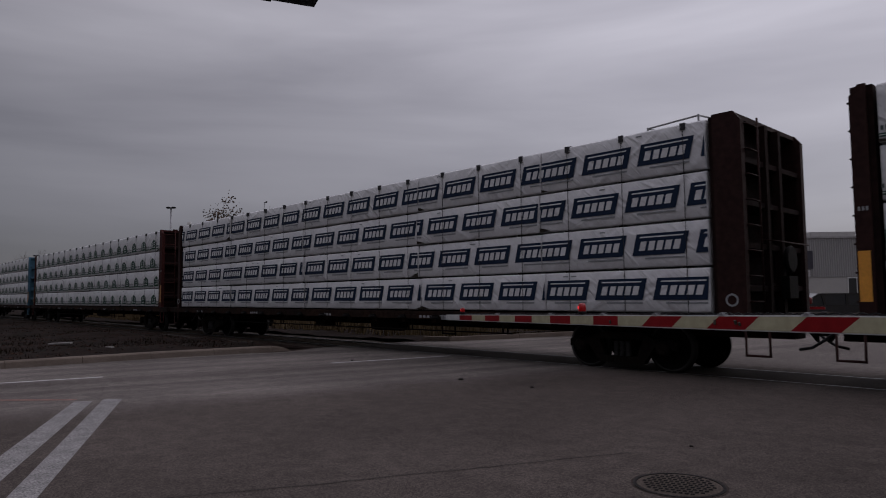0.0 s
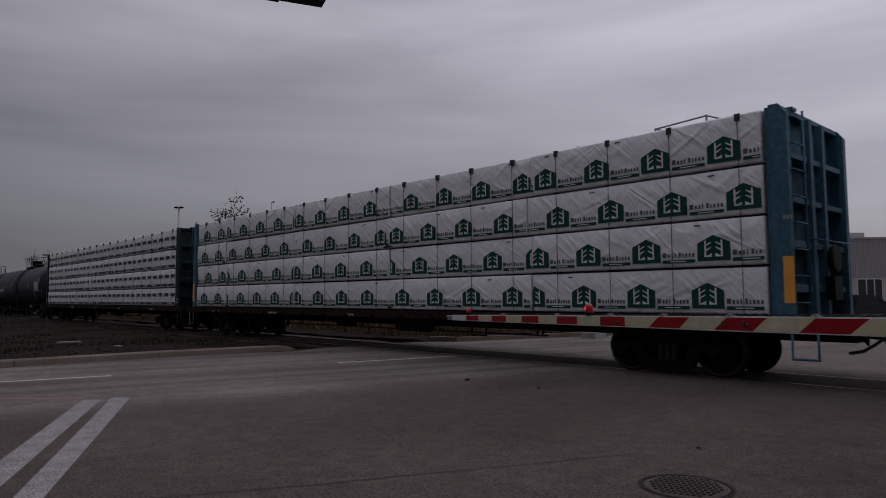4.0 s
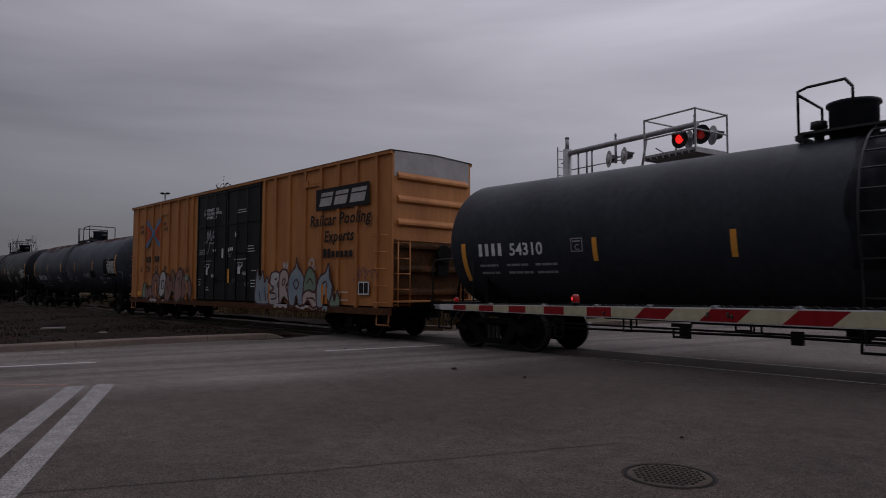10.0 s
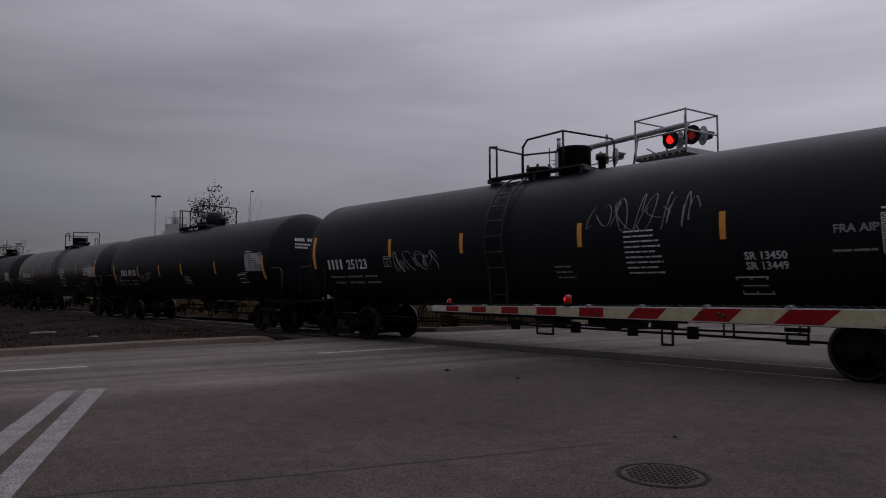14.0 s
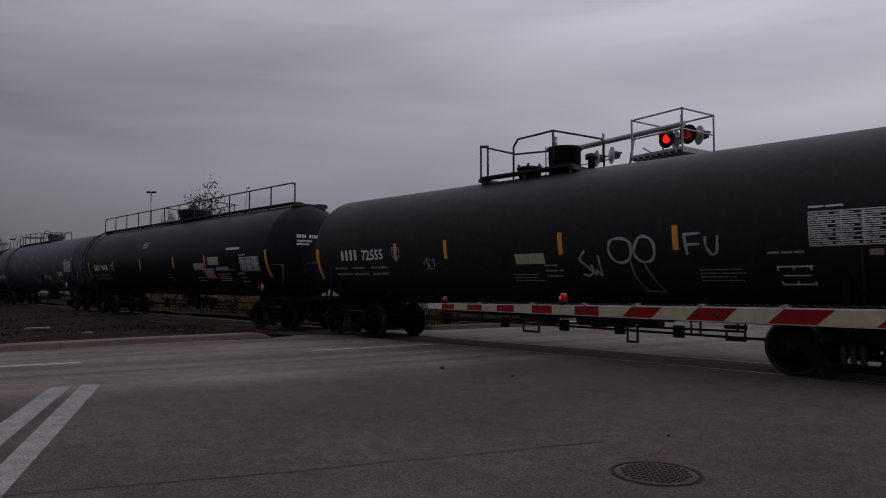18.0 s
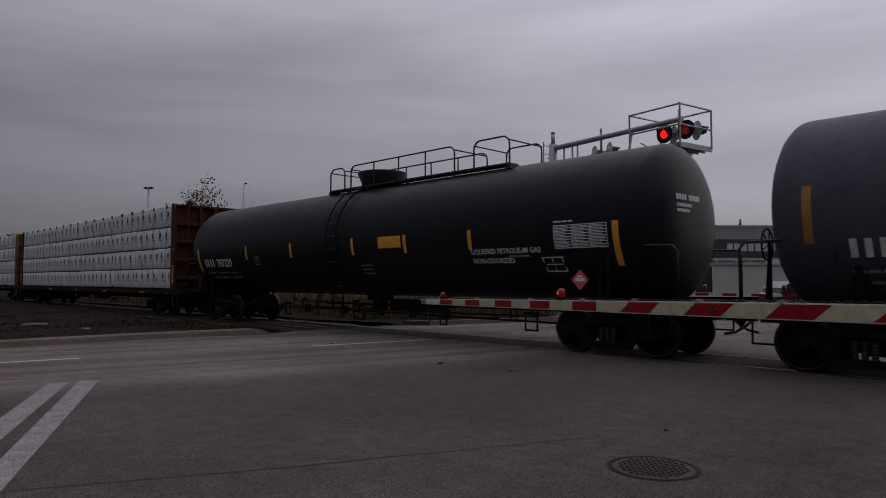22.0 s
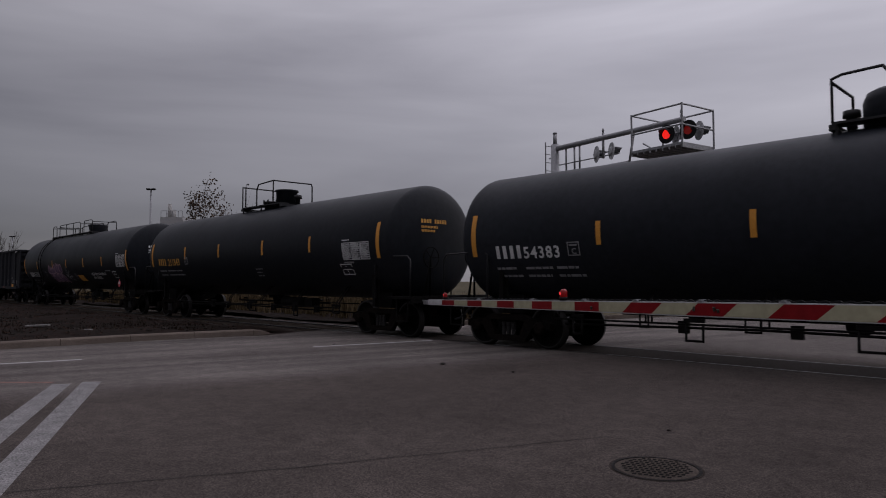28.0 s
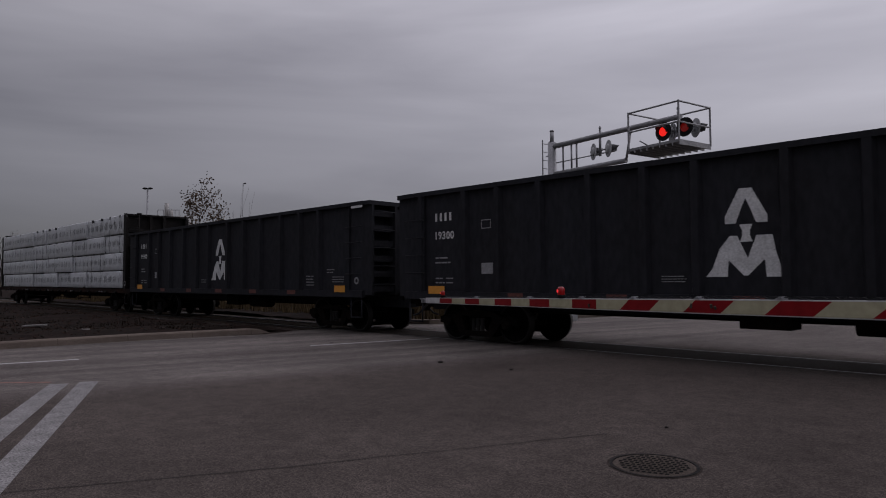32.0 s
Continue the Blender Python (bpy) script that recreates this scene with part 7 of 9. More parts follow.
    # loose accents over and above the letters
    for mat_key, pts in (("spray_orange", [(3.24, 0.95), (3.32, 0.95), (3.34, 1.50), (3.24, 1.52)]), ("spray_orange", [(6.30, 0.92), (6.40, 0.92), (6.42, 1.46), (6.30, 1.48)]), ("spray_orange", [(6.50, 0.92), (6.60, 0.94), (6.58, 1.40), (6.50, 1.42)]), ("spray_orange", [(-6.36, 0.96), (-6.26, 0.96), (-6.20, 1.58), (-6.32, 1.54)]), ("spray_orange", [(-3.18, 0.96), (-3.10, 0.96), (-3.06, 1.50), (-3.16, 1.54)]), ("spray_green", [(-3.30, 1.60), (-2.98, 1.66), (-3.02, 1.92), (-3.26, 1.84)])):
        bm = bmesh.new()
        flat(bm, [(x, -(w + 0.086), z) for x, z in pts])
        part("spray_run", bm, M[mat_key], car, "upright run of spray paint")
    for pts in ([(4.16, 2.18), (4.18, 1.98), (4.28, 2.12), (4.36, 1.98), (4.42, 2.20)], [(5.74, 2.24), (5.62, 2.10), (5.74, 1.98), (5.88, 2.08), (5.80, 2.22), (5.70, 2.18)], [(5.60, 1.94), (5.86, 1.92), (5.98, 1.98)], [(-3.52, 2.10), (-3.34, 1.94), (-3.16, 2.14), (-3.06, 1.96), (-2.90, 2.10)]):
        bm = bmesh.new()
        stroke(bm, lambda x, z: (x, -(w + 0.071), z), pts, 0.030 if pts[0][0] > 0 else 0.020)
        part("graffiti", bm, M["spray_pale"] if pts[0][0] > 0 else M["spray_umber"], car, "small sprayed doodle")
    for x0, x1, key in ((3.6, 4.4, "spray_pale"), (4.9, 6.3, "spray_pale"), (5.6, 6.0, "spray_rose"), (6.2, 6.6, "spray_blue"), (-7.0, -6.2, "spray_pale"), (-5.6, -4.9, "spray_rose")):   # paint running on over the sill
        bm = bmesh.new()
        n = 7
        top = [(x0 + (x1 - x0) * k / n, 0.856) for k in range(n + 1)]
        low = [(x, 0.69 + 0.10 * abs(math.sin(k * 2.1 + x0))) for k, (x, z) in enumerate(top)]
        flat(bm, [(x, -(w + (0.0745 if key != "spray_rose" else 0.0765)), z) for x, z in top[::-1] + low])
        part("spray_run", bm, M[key], car, "spray paint over the sill")
    spray(7.9, 8.8, 1.55, 2.0, 11, 3, 0.02, "violet_spray")(car, plain)
    bm = bmesh.new()
    sheet(bm, 8.06, 8.54, 1.19, 1.56, -(w + 0.070))
    part("stencil_board", bm, M["print_black"], car, "black stencil panel")
    bm = bmesh.new()
    for x0, x1, za, zb in ((8.07, 8.10, 1.2, 1.55), (8.5, 8.53, 1.2, 1.55), (8.07, 8.53, 1.2, 1.23), (8.07, 8.53, 1.52, 1.55), (8.29, 8.31, 1.2, 1.55), (6.9, 7.6, 1.25, 1.27), (6.9, 7.6, 1.03, 1.05)):
        sheet(bm, x0, x1, za, zb, -(w + 0.072))
    part("stencil_box", bm, M["white_decal"], car, "white ruled stencil box")
    bm = bmesh.new()
    sheet(bm, -8.45, -7.95, 0.98, 1.16, -(w + 0.072))
    part("reflective_strip", bm, M["orange_tape"], car, "orange reflective strip")
    return car


# ---- gondolas ----
def gondola(u, number, seed):
    car = rolling(thing("gondola_car", "black steel gondola with ribbed sides and a white emblem", "gondola", "gondolas of the freight train"), u)
    h, w, z0, zt = 8.08, 1.42, 1.02, 3.52
    G = M["gon_black"]
    for x in (-6.15, 6.15):
        add_truck(car, x)
    for side in (-1, 1):
        bm = bmesh.new()
        y0, y1 = sorted((side * w, side * (w - 0.05)))
        box(bm, -h, h, y0, y1, z0, zt - 0.10)
        part("side_wall", bm, G, car)
        bm = bmesh.new()
        y2, y3 = sorted((side * (w - 0.06), side * (w + 0.10)))
        box(bm, -h - 0.04, h + 0.04, y2, y3, zt - 0.10, zt)
        part("top_rail", bm, G, car)
        bm = bmesh.new()
        box(bm, -h, h, min(side * (w + 0.002), side * (w + 0.09)), max(side * (w + 0.002), side * (w + 0.09)), z0 - 0.04, z0 + 0.14)
        part("bottom_rail", bm, G, car)
        for x in (-7.54, -6.13, -5.15, -4.05, -2.88, -1.75, -0.80, 0.62, 1.72, 2.80, 4.0, 5.06, 6.05):
            bm = bmesh.new()
            y4, y5 = side * (w + 0.002), side * (w + 0.105)
            p = [(x - 0.11, y4), (x - 0.06, y5), (x + 0.06, y5), (x + 0.11, y4)]
            a = [bm.verts.new((q[0], q[1], z0 + 0.142)) for q in p]
            b = [bm.verts.new((q[0], q[1], zt - 0.102)) for q in p]
            for k in range(4):
                bm.faces.new((a[k], a[(k + 1) % 4], b[(k + 1) % 4], b[k]))
            bm.faces.new(a); bm.faces.new(b)
            bmesh.ops.recalc_face_normals(bm, faces=bm.faces)
            part("side_post", bm, G, car)
    bm = bmesh.new()
    box(bm, -h + 0.06, h - 0.06, -w + 0.052, w - 0.052, z0 - 0.02, z0 + 0.05)
    box(bm, -h - 0.3, h + 0.3, -0.25, 0.25, 0.68, z0 - 0.022)
    part("floor_frame", bm, G, car)
    bm = bmesh.new()
    tube(bm, (-5, -0.6, 0.72), (5, -0.6, 0.72), 0.026, 6)
    box(bm, -0.3, 0.5, -1.0, -0.5, 0.60, 0.96)
    tube(bm, (1.4, -0.9, 0.74), (2.5, -0.9, 0.74), 0.18, 12)
    part("brake_gear", bm, M["truck"], car)
    for sgn in (-1, 1):
        bm = bmesh.new()
        xa, xb = sorted((sgn * (h - 0.06), sgn * h))
        box(bm, xa, xb, -w + 0.052, w - 0.052, z0, zt - 0.10)
        part("end_wall", bm, G, car)
        bm = bmesh.new()
        xc, xd = sorted((sgn * (h + 0.002), sgn * (h + 0.30)))
        box(bm, xc, xd, -w - 0.08, w + 0.08, zt - 0.11, zt - 0.002)
        for y in (-w, -0.62, 0.54, w - 0.08):
            box(bm, xc, xd, y, y + 0.08, z0 + 0.02, zt - 0.112)
        for k in range(6):
            z = z0 + 0.10 + 0.40 * k
            box(bm, xc, xc + 0.22, -w + 0.09, -0.63, z, z + 0.16)
            box(bm, xc, xc + 0.22, 0.63, w - 0.09, z, z + 0.16)
        box(bm, xc, xc + 0.26, -0.53, 0.53, z0 + 0.1, zt - 0.2)
        part("end_frame", bm, G, car, "ribbed end with ladder openings")
        for k in range(5):
            z = z0 + 0.30 + 0.48 * k
            bm = bmesh.new()
            railing(bm, [(sgn * (h + 0.33), -w + 0.05, z), (sgn * (h + 0.33), -0.66, z)], 0.014)
            part("rung", bm, G, car)
        bm = bmesh.new()
        ladder_rungs(bm, sgn * h - (0.66 if sgn > 0 else -0.06), -w - 0.13, 1.60, 2.85, 4, 0.60)
        railing(bm, [(sgn * (h - 0.1), -w - 0.02, z0), (sgn * (h - 0.1), -w - 0.02, 0.45), (sgn * (h - 0.55), -w - 0.02, 0.45), (sgn * (h - 0.55), -w - 0.02, z0)], 0.02)
        part("side_ladder", bm, G, car)
        bm = bmesh.new()
        box(bm, sgn * (h - 0.63) - 0.03, sgn * (h - 0.63) + 0.03, -w - 0.06, -w - 0.002, z0 + 0.142, zt - 0.102)
        part("ladder_stile", bm, G, car)
    add_ends(car, h + 0.40)
    y = -(w + 0.004)
    skin = lambda x, z: (x, y, z)
    bm = bmesh.new()
    blocks(bm, skin, -7.12, 2.80, 0.19, 4, 0.55)
    write(bm, number, 0.25, lambda a, b: (-7.14 + a, y, 2.38 + b), 1.05)
    part("car_number", bm, M["white_decal"], car, "white owner's code blocks and number")
    bm = bmesh.new()
    bar_rows(bm, skin, -7.1, -6.5, 1.78, 2.0, 2, seed)
    bar_rows(bm, skin, -7.1, -6.4, 1.32, 1.52, 2, seed + 1, cols=2)
    bar_rows(bm, skin, -1.45, -0.85, 1.36, 1.5, 3, seed + 2)
    bar_rows(bm, skin, 5.35, 5.80, 1.26, 1.60, 4, seed + 3)
    bar_rows(bm, skin, 6.63, 7.29, 1.36, 1.56, 3, seed + 4)
    bar_rows(bm, skin, 6.38, 6.76, 1.62, 1.77, 2, seed + 5)
    for x0, x1, a, b in ((-5.66, -5.38, 2.55, 2.57), (-5.66, -5.38, 2.73, 2.75), (-5.66, -5.64, 2.55, 2.75), (-5.40, -5.38, 2.55, 2.75)):
        patch(bm, skin, x0, x1, a, b, n=1)
    patch(bm, skin, -5.66, -5.33, 1.56, 1.80, n=1)
    part("small_lettering", bm, M["dim_decal"], car, "rows of small stencilled lettering")
    # white emblem: a split triangle over a stem and two peaks
    bm = bmesh.new()
    z = 1.46
    for pts in ([(-0.33, 0.98), (-0.10, 1.42), (0.0, 1.42), (0.0, 1.26), (-0.07, 1.10), (-0.16, 0.86), (-0.33, 0.86)],
                [(0.33, 0.86), (0.16, 0.86), (0.07, 1.10), (0.0, 1.26), (0.0, 1.42), (0.10, 1.42), (0.33, 0.98)],
                [(-0.10, 0.56), (0.10, 0.56), (0.06, 0.66), (0.06, 0.74), (0.10, 0.84), (-0.10, 0.84), (-0.06, 0.74), (-0.06, 0.66)],
                [(-0.66, 0.0), (-0.30, 0.0), (-0.30, 0.10), (-0.26, 0.42), (-0.44, 0.42), (-0.55, 0.14)],
                [(-0.44, 0.44), (-0.26, 0.66), (-0.14, 0.66), (0.02, 0.30), (0.02, 0.02), (-0.05, 0.02)][::-1],
                [(0.02, 0.02), (0.02, 0.30), (0.16, 0.66), (0.40, 0.66), (0.44, 0.44)],
                [(0.30, 0.0), (0.66, 0.0), (0.52, 0.14), (0.44, 0.42), (0.27, 0.40)]):
        flat(bm, [(x, y, z + q) for x, q in pts])
    part("emblem", bm, M["white_decal"], car, "white painted emblem of peaks")
    for x, wd in ((-4.85, 0.40), (-2.5, 0.42), (-0.2, 0.5), (2.18, 0.45), (4.46, 0.45)):
        bm = bmesh.new()
        sheet(bm, x, x + wd, 1.03, 1.15, -(w + 0.095))
        part("reflective_strip", bm, M["dull_tape"], car, "dirty red reflective strip")
    for x0, x1 in ((-7.25, -6.72), (6.86, 7.34)):
        bm = bmesh.new()
        sheet(bm, x0, x1, 1.11, 1.29, -(w + 0.097))
        part("notice_plate", bm, M["orange_tape"], car, "orange plate near the corner")
    bm = bmesh.new()
    for i in range(12):
        a, b = i * 0.5236, (i + 1) * 0.5236
        flat(bm, [(7.73 + 0.10 * math.cos(a), y, 1.42 + 0.10 * math.sin(a)), (7.73 + 0.10 * math.cos(b), y, 1.42 + 0.10 * math.sin(b)), (7.73 + 0.05 * math.cos(b), y, 1.42 + 0.05 * math.sin(b)), (7.73 + 0.05 * math.cos(a), y, 1.42 + 0.05 * math.sin(a))])
    part("round_mark", bm, M["dim_decal"], car)
    bm = bmesh.new()
    sheet(bm, 7.63, 8.10, zt - 0.17, zt - 0.11, -(w + 0.104))
    part("top_stripe", bm, M["white_decal"], car, "short white stripe under the rail")
    bm = bmesh.new()   # owner's code, number and small lines on the leading end
    on_end = lambda q, b: (h + 0.266, q, b)
    blocks(bm, on_end, 0.06, 2.88, 0.085, 4, 0.35)
    blocks(bm, on_end, 0.06, 2.66, 0.07, 5, 0.35)
    bar_rows(bm, on_end, 0.04, 0.40, 1.95, 2.25, 5, seed + 6)
    bar_rows(bm, on_end, -0.42, -0.20, 1.35, 1.50, 2, seed + 7)
    part("end_lettering", bm, M["white_decal"], car, "white blocks and lines on the car's end")
    return car


# ---- the train, front to rear ----
LUMBER = [
    ("maroon lumber car with a grimy, shade-darkened end bulkhead", 8.53, "dark_maroon", True),
    ("maroon lumber car loaded with white wrapped packs", -16.20, "dark_maroon", False),
    ("maroon lumber car with an orange strip on its bulkhead", -40.95, "maroon", True),
    ("blue lumber car with a blue end bulkhead", -65.50, "car_blue", True),
    ("dark green lumber car with ribbed bulkheads", -90.03, "car_green", False),
    ("bright maroon lumber car beside the tank cars", -320.20, "maroon", True),
    ("tan lumber car with rusty bulkheads", -344.50, "car_tan", False),
    ("black lumber car behind the gondolas", -459.68, "car_black", False),
]
for lab, u, paint, strip in LUMBER:
    beam_car(lab, u, paint, None, strip, int(abs(u)), 0.58 if u > -20 else 0.37)
lumber_load("white packs printed with dark green boards", 8.53, "wrap", logo_house, ("print_green", "print_dull"), (0, 4.9, 9.8, 14.7, 19.6), 1.26, 0.95, 0.09, 21)
lumber_load("white lumber packs printed with slanted dark boards", -16.20, "wrap", logo_skew, ("print_teal", "print_soft"), (0, 3.6, 7.5, 12.9, 17.9), 1.22, 0.98, 0.22, 22)
lumber_load("white lumber packs printed with green house emblems", -40.95, "wrap", logo_house, ("print_green", "print_dull"), (0, 4.9, 9.8, 14.7, 19.6), 1.26, 0.95, 0.09, 23)
lumber_load("white lumber packs with green house emblems, torn below", -65.50, "wrap", logo_house, ("print_green", "print_dull"), (0, 4.9, 9.8, 14.7, 19.6), 1.26, 0.95, 0.09, 24)
lumber_load("white lumber packs with navy bands and golden arcs", -90.03, "wrap", logo_bars, ("print_navy", "print_gold"), (0, 4.95, 9.8, 12.5, 15.3, 18.25), 0.72, 0.84, 0.40, 25, "print_navy")
lumber_load("greyish lumber packs with small leaf emblems", -320.20, "wrap_grey", logo_leaf, ("print_leaf", "print_soft"), (0, 1.3, 3.75, 6.2, 8.65, 11.1, 13.7, 16.5, 19.39), 0.62, 0.74, 0.38, 26)
lumber_load("white lumber packs with open ring emblems", -344.50, "wrap", logo_ring, ("print_black", "print_dull"), (0, 4.9, 9.8, 14.7, 19.6), 1.25, 0.80, 0.33, 27)
lumber_load("rumpled plain greyish lumber packs", -459.68, "wrap_grey", logo_streak, ("print_grey", "print_soft"), (0, 2.45, 4.9, 7.35, 9.8, 12.25, 14.7, 17.15, 19.6), 0.62, 0.9, 0.22, 28, loose=0.06)

tank_car("slate-black tank car with white numbers", -119.58, -103.17, "210928", [spill(0.30, 1.25, 1.4)], "slate_tank", seed=1, cage="front", strips=(-7.8, -4.6, -1.6, 1.47, 4.47, 7.63), table=(6.42, 7.5, 2.06, 2.63), sq=(5.87, 1.6), dr=0.02)
tank_car("slate-black tank car beside the yellow boxcar", -137.85, -121.15, "54310", [spill(0.25, 1.15, 1.7)], "slate_tank", seed=2, cage="front", strips=(-7.55, -4.05, -1.4, 2.3, 5.15, 7.6), sz=(1.93, 2.38), ez=(1.56, 2.40), table=(6.49, 7.49, 1.93, 2.48), dr=0.01)
boxcar(-149.05)
tank_car("slate tank car with a rust-streaked crown", -176.82, -160.21, "25241", [plate_mark("painted_patch", 6.05, 7.72, 1.86, 2.72, "frame_black", 0, "black repainted panel"), drawn([[(-0.35, 2.43), (-0.30, 2.22), (-0.22, 2.37), (-0.25, 2.15)], [(-0.17, 2.33), (-0.19, 2.17)], [(-0.13, 2.19), (-0.02, 2.36), (0.01, 2.23), (0.11, 2.20)], [(-0.07, 2.49), (-0.10, 2.45), (-0.14, 2.47), (-0.14, 2.51), (-0.09, 2.52), (-0.07, 2.49)], [(-0.17, 2.15), (-0.36, 2.18), (-0.32, 2.00), (-0.16, 2.05), (-0.24, 1.93), (-0.37, 1.96)], [(-0.10, 2.15), (-0.09, 1.98)], [(-0.04, 2.16), (-0.04, 1.97), (0.06, 2.08), (-0.02, 2.06), (0.07, 1.96)], [(0.09, 2.00), (0.22, 2.09), (0.11, 2.06), (0.26, 1.93), (0.16, 1.92)], [(0.38, 2.13), (0.25, 2.08), (0.36, 2.00), (0.45, 1.92)], [(-0.38, 1.78), (-0.24, 1.91), (-0.17, 1.73), (-0.04, 1.92), (0.03, 1.71), (0.12, 1.90), (0.09, 1.77), (0.27, 1.74), (0.32, 1.91), (0.46, 1.73)], [(0.10, 1.60), (0.02, 1.54), (-0.12, 1.55), (-0.19, 1.60), (-0.12, 1.65), (0.03, 1.65), (0.10, 1.60)], [(-0.40, 1.75), (-0.24, 1.68), (-0.09, 1.78), (0.15, 1.68)]], 0.0095), lines_mark(0.2, 1.25, 1.64, 1.69, 1, 40), spray(2.68, 3.76, 1.80, 2.10, 4, 4, 0.03), plate_mark("painted_patch", 3.83, 4.62, 1.83, 2.15, "frame_black", 0.0, "black painted-over patch"), lines_mark(-2.61, -1.94, 1.59, 2.01, 5, 31), lines_mark(6.2, 6.85, 1.74, 1.80, 1, 41)], "faded_tank", seed=4, rusty=14, nz=1.76, nx_off=0.25, strips=(-7.75, -4.41, -1.61, 1.14, 4.33, 7.83), table=(6.65, 7.68, 2.02, 2.59), sq=(5.25, 1.55), dr=0.045)
tank_car("black tank car with white scrawls", -195.0, -178.55, "25123", [spray(-4.0, -2.5, 1.8, 2.4, 5, 5, 0.018), spray(1.75, 3.9, 2.4, 3.15, 6, 6, 0.014, "dim_decal"), lines_mark(2.47, 3.23, 1.65, 2.49, 9, 32), text_mark("SR 13450", 4.59, 1.87, 0.17), text_mark("SR 13449", 4.59, 1.71, 0.17), text_mark("FRA AIP", 5.9, 2.22, 0.17, "dim_decal")], "black_tank", seed=5, nz=1.95, strips=(-7.6, -4.19, -1.66, 1.52, 4.29, 7.67), table=(6.52, 7.47, 1.90, 2.46), sq=(4.4, 1.3), dr=0.03)
tank_car("black tank car with a white looped tag", -212.0, -196.6, "89133", [drawn([[(-6.78, 2.07), (-6.75, 1.82)], [(-6.78, 1.95), (-6.56, 2.03)], [(-6.59, 2.12), (-6.50, 1.90)], [(-6.47, 1.97), (-6.39, 1.83), (-6.31, 1.95), (-6.22, 1.85)], [(-6.02, 1.88), (-6.07, 1.80), (-6.17, 1.80), (-6.22, 1.89), (-6.17, 1.97), (-6.07, 1.96), (-6.02, 1.88)], [(-6.72, 1.73), (-6.60, 1.66), (-6.52, 1.75), (-6.38, 1.69)]], 0.009), drawn([[(-3.79, 2.05), (-3.71, 1.89), (-3.60, 1.73)], [(-3.76, 1.88), (-3.49, 1.95)], [(-3.52, 2.04), (-3.49, 1.91), (-3.45, 1.77)], [(-3.42, 2.03), (-3.41, 1.79)], [(-3.36, 1.99), (-3.29, 1.77), (-3.19, 1.78), (-3.10, 1.88)], [(-2.85, 1.95), (-2.89, 1.86), (-2.98, 1.83), (-3.08, 1.87), (-3.11, 1.96), (-3.07, 2.05), (-2.98, 2.09), (-2.89, 2.04), (-2.85, 1.95)], [(-3.08, 1.89), (-2.96, 2.02), (-3.03, 1.88), (-2.92, 1.91)], [(-2.81, 2.08), (-2.66, 2.12)], [(-2.82, 1.98), (-2.62, 2.06), (-2.36, 2.10)], [(-2.74, 1.91), (-2.58, 1.94)]], 0.011), lines_mark(0.68, 1.35, 1.62, 1.94, 5, 42, "dim_decal")], "black_tank", seed=6, nz=2.0, nx_off=0.49, strips=(-6.84, -3.91, -1.57, 0.6, 3.5, 6.9), sz=(1.95, 2.40), ez=(1.72, 2.50), ladder_x=None, dr=0.02, plate=False)
tank_car("glossy black tank car with long lettering", -229.77, -213.47, "25157", [lines_mark(1.55, 2.55, 1.58, 2.54, 12, 33), text_mark("SR 13450", 5.80, 2.40, 0.17), text_mark("SR 13449", 5.80, 2.26, 0.17), text_mark("FRA AIP", 5.80, 2.12, 0.17), lines_mark(5.18, 5.72, 1.52, 1.83, 4, 34, "dim_decal"), lines_mark(7.18, 7.78, 1.50, 1.82, 5, 35, "dim_decal")], "gloss_tank", seed=7, nz=2.17, nx_off=0.37, strips=(-7.56, -4.21, -0.94, 1.50, 4.59, 7.64), table=(6.51, 7.57, 2.05, 2.53), sq=(4.0, 1.3), cage="front", dr=0.01)
tank_car("brown-black tank car with looped graffiti", -246.65, -231.56, "72555", [spray(-2.74, -2.38, 1.75, 2.12, 9, 2, 0.028), drawn([[(1.86, 2.10), (1.73, 1.95), (1.83, 1.84), (1.96, 1.70), (1.85, 1.63), (1.72, 1.66)], [(1.96, 1.84), (2.01, 1.65), (2.06, 1.74), (2.14, 1.64), (2.15, 2.01)], [(3.87, 2.32), (3.90, 1.96)], [(3.85, 2.31), (4.15, 2.32)], [(3.88, 2.14), (4.13, 2.14)], [(4.23, 2.26), (4.24, 2.08), (4.33, 1.96), (4.41, 2.02), (4.44, 2.27)]], 0.020), drawn([[(2.45, 2.27), (2.67, 2.30), (2.84, 2.20), (2.82, 1.96), (2.64, 1.86), (2.47, 1.92), (2.39, 2.09), (2.45, 2.27)], [(3.01, 2.28), (3.16, 2.31), (3.29, 2.20), (3.29, 1.98), (3.17, 1.87), (3.00, 1.89), (2.90, 2.04), (3.01, 2.28)]], 0.024), drawn([[(2.80, 1.96), (2.83, 1.60), (2.96, 1.35)], [(3.06, 1.87), (3.16, 1.60), (3.30, 1.32)], [(2.92, 1.34), (3.30, 1.33)]], 0.012, "dim_decal"), plate_mark("notice_plate", 0.15, 0.90, 1.88, 2.09, "gate_cream", 0.0, "pale notice plate"), lines_mark(-0.02, 0.81, 1.51, 1.70, 3, 43, "dim_decal"), lines_mark(4.05, 4.90, 1.50, 1.74, 4, 44, "dim_decal"), plate_mark("pink_label", 6.58, 6.75, 1.88, 1.97, "pink_spray", 0, "small pink label")], "brown_tank", seed=8, nz=2.10, nx_off=0.35, strips=(-7.04, -3.66, -1.89, 1.32, 3.71, 7.07), sz=(2.05, 2.48), ez=(1.60, 2.45), table=(5.82, 6.84, 2.04, 2.54), sq=(5.32, 1.45), ladder_x=None, dr=0.03)
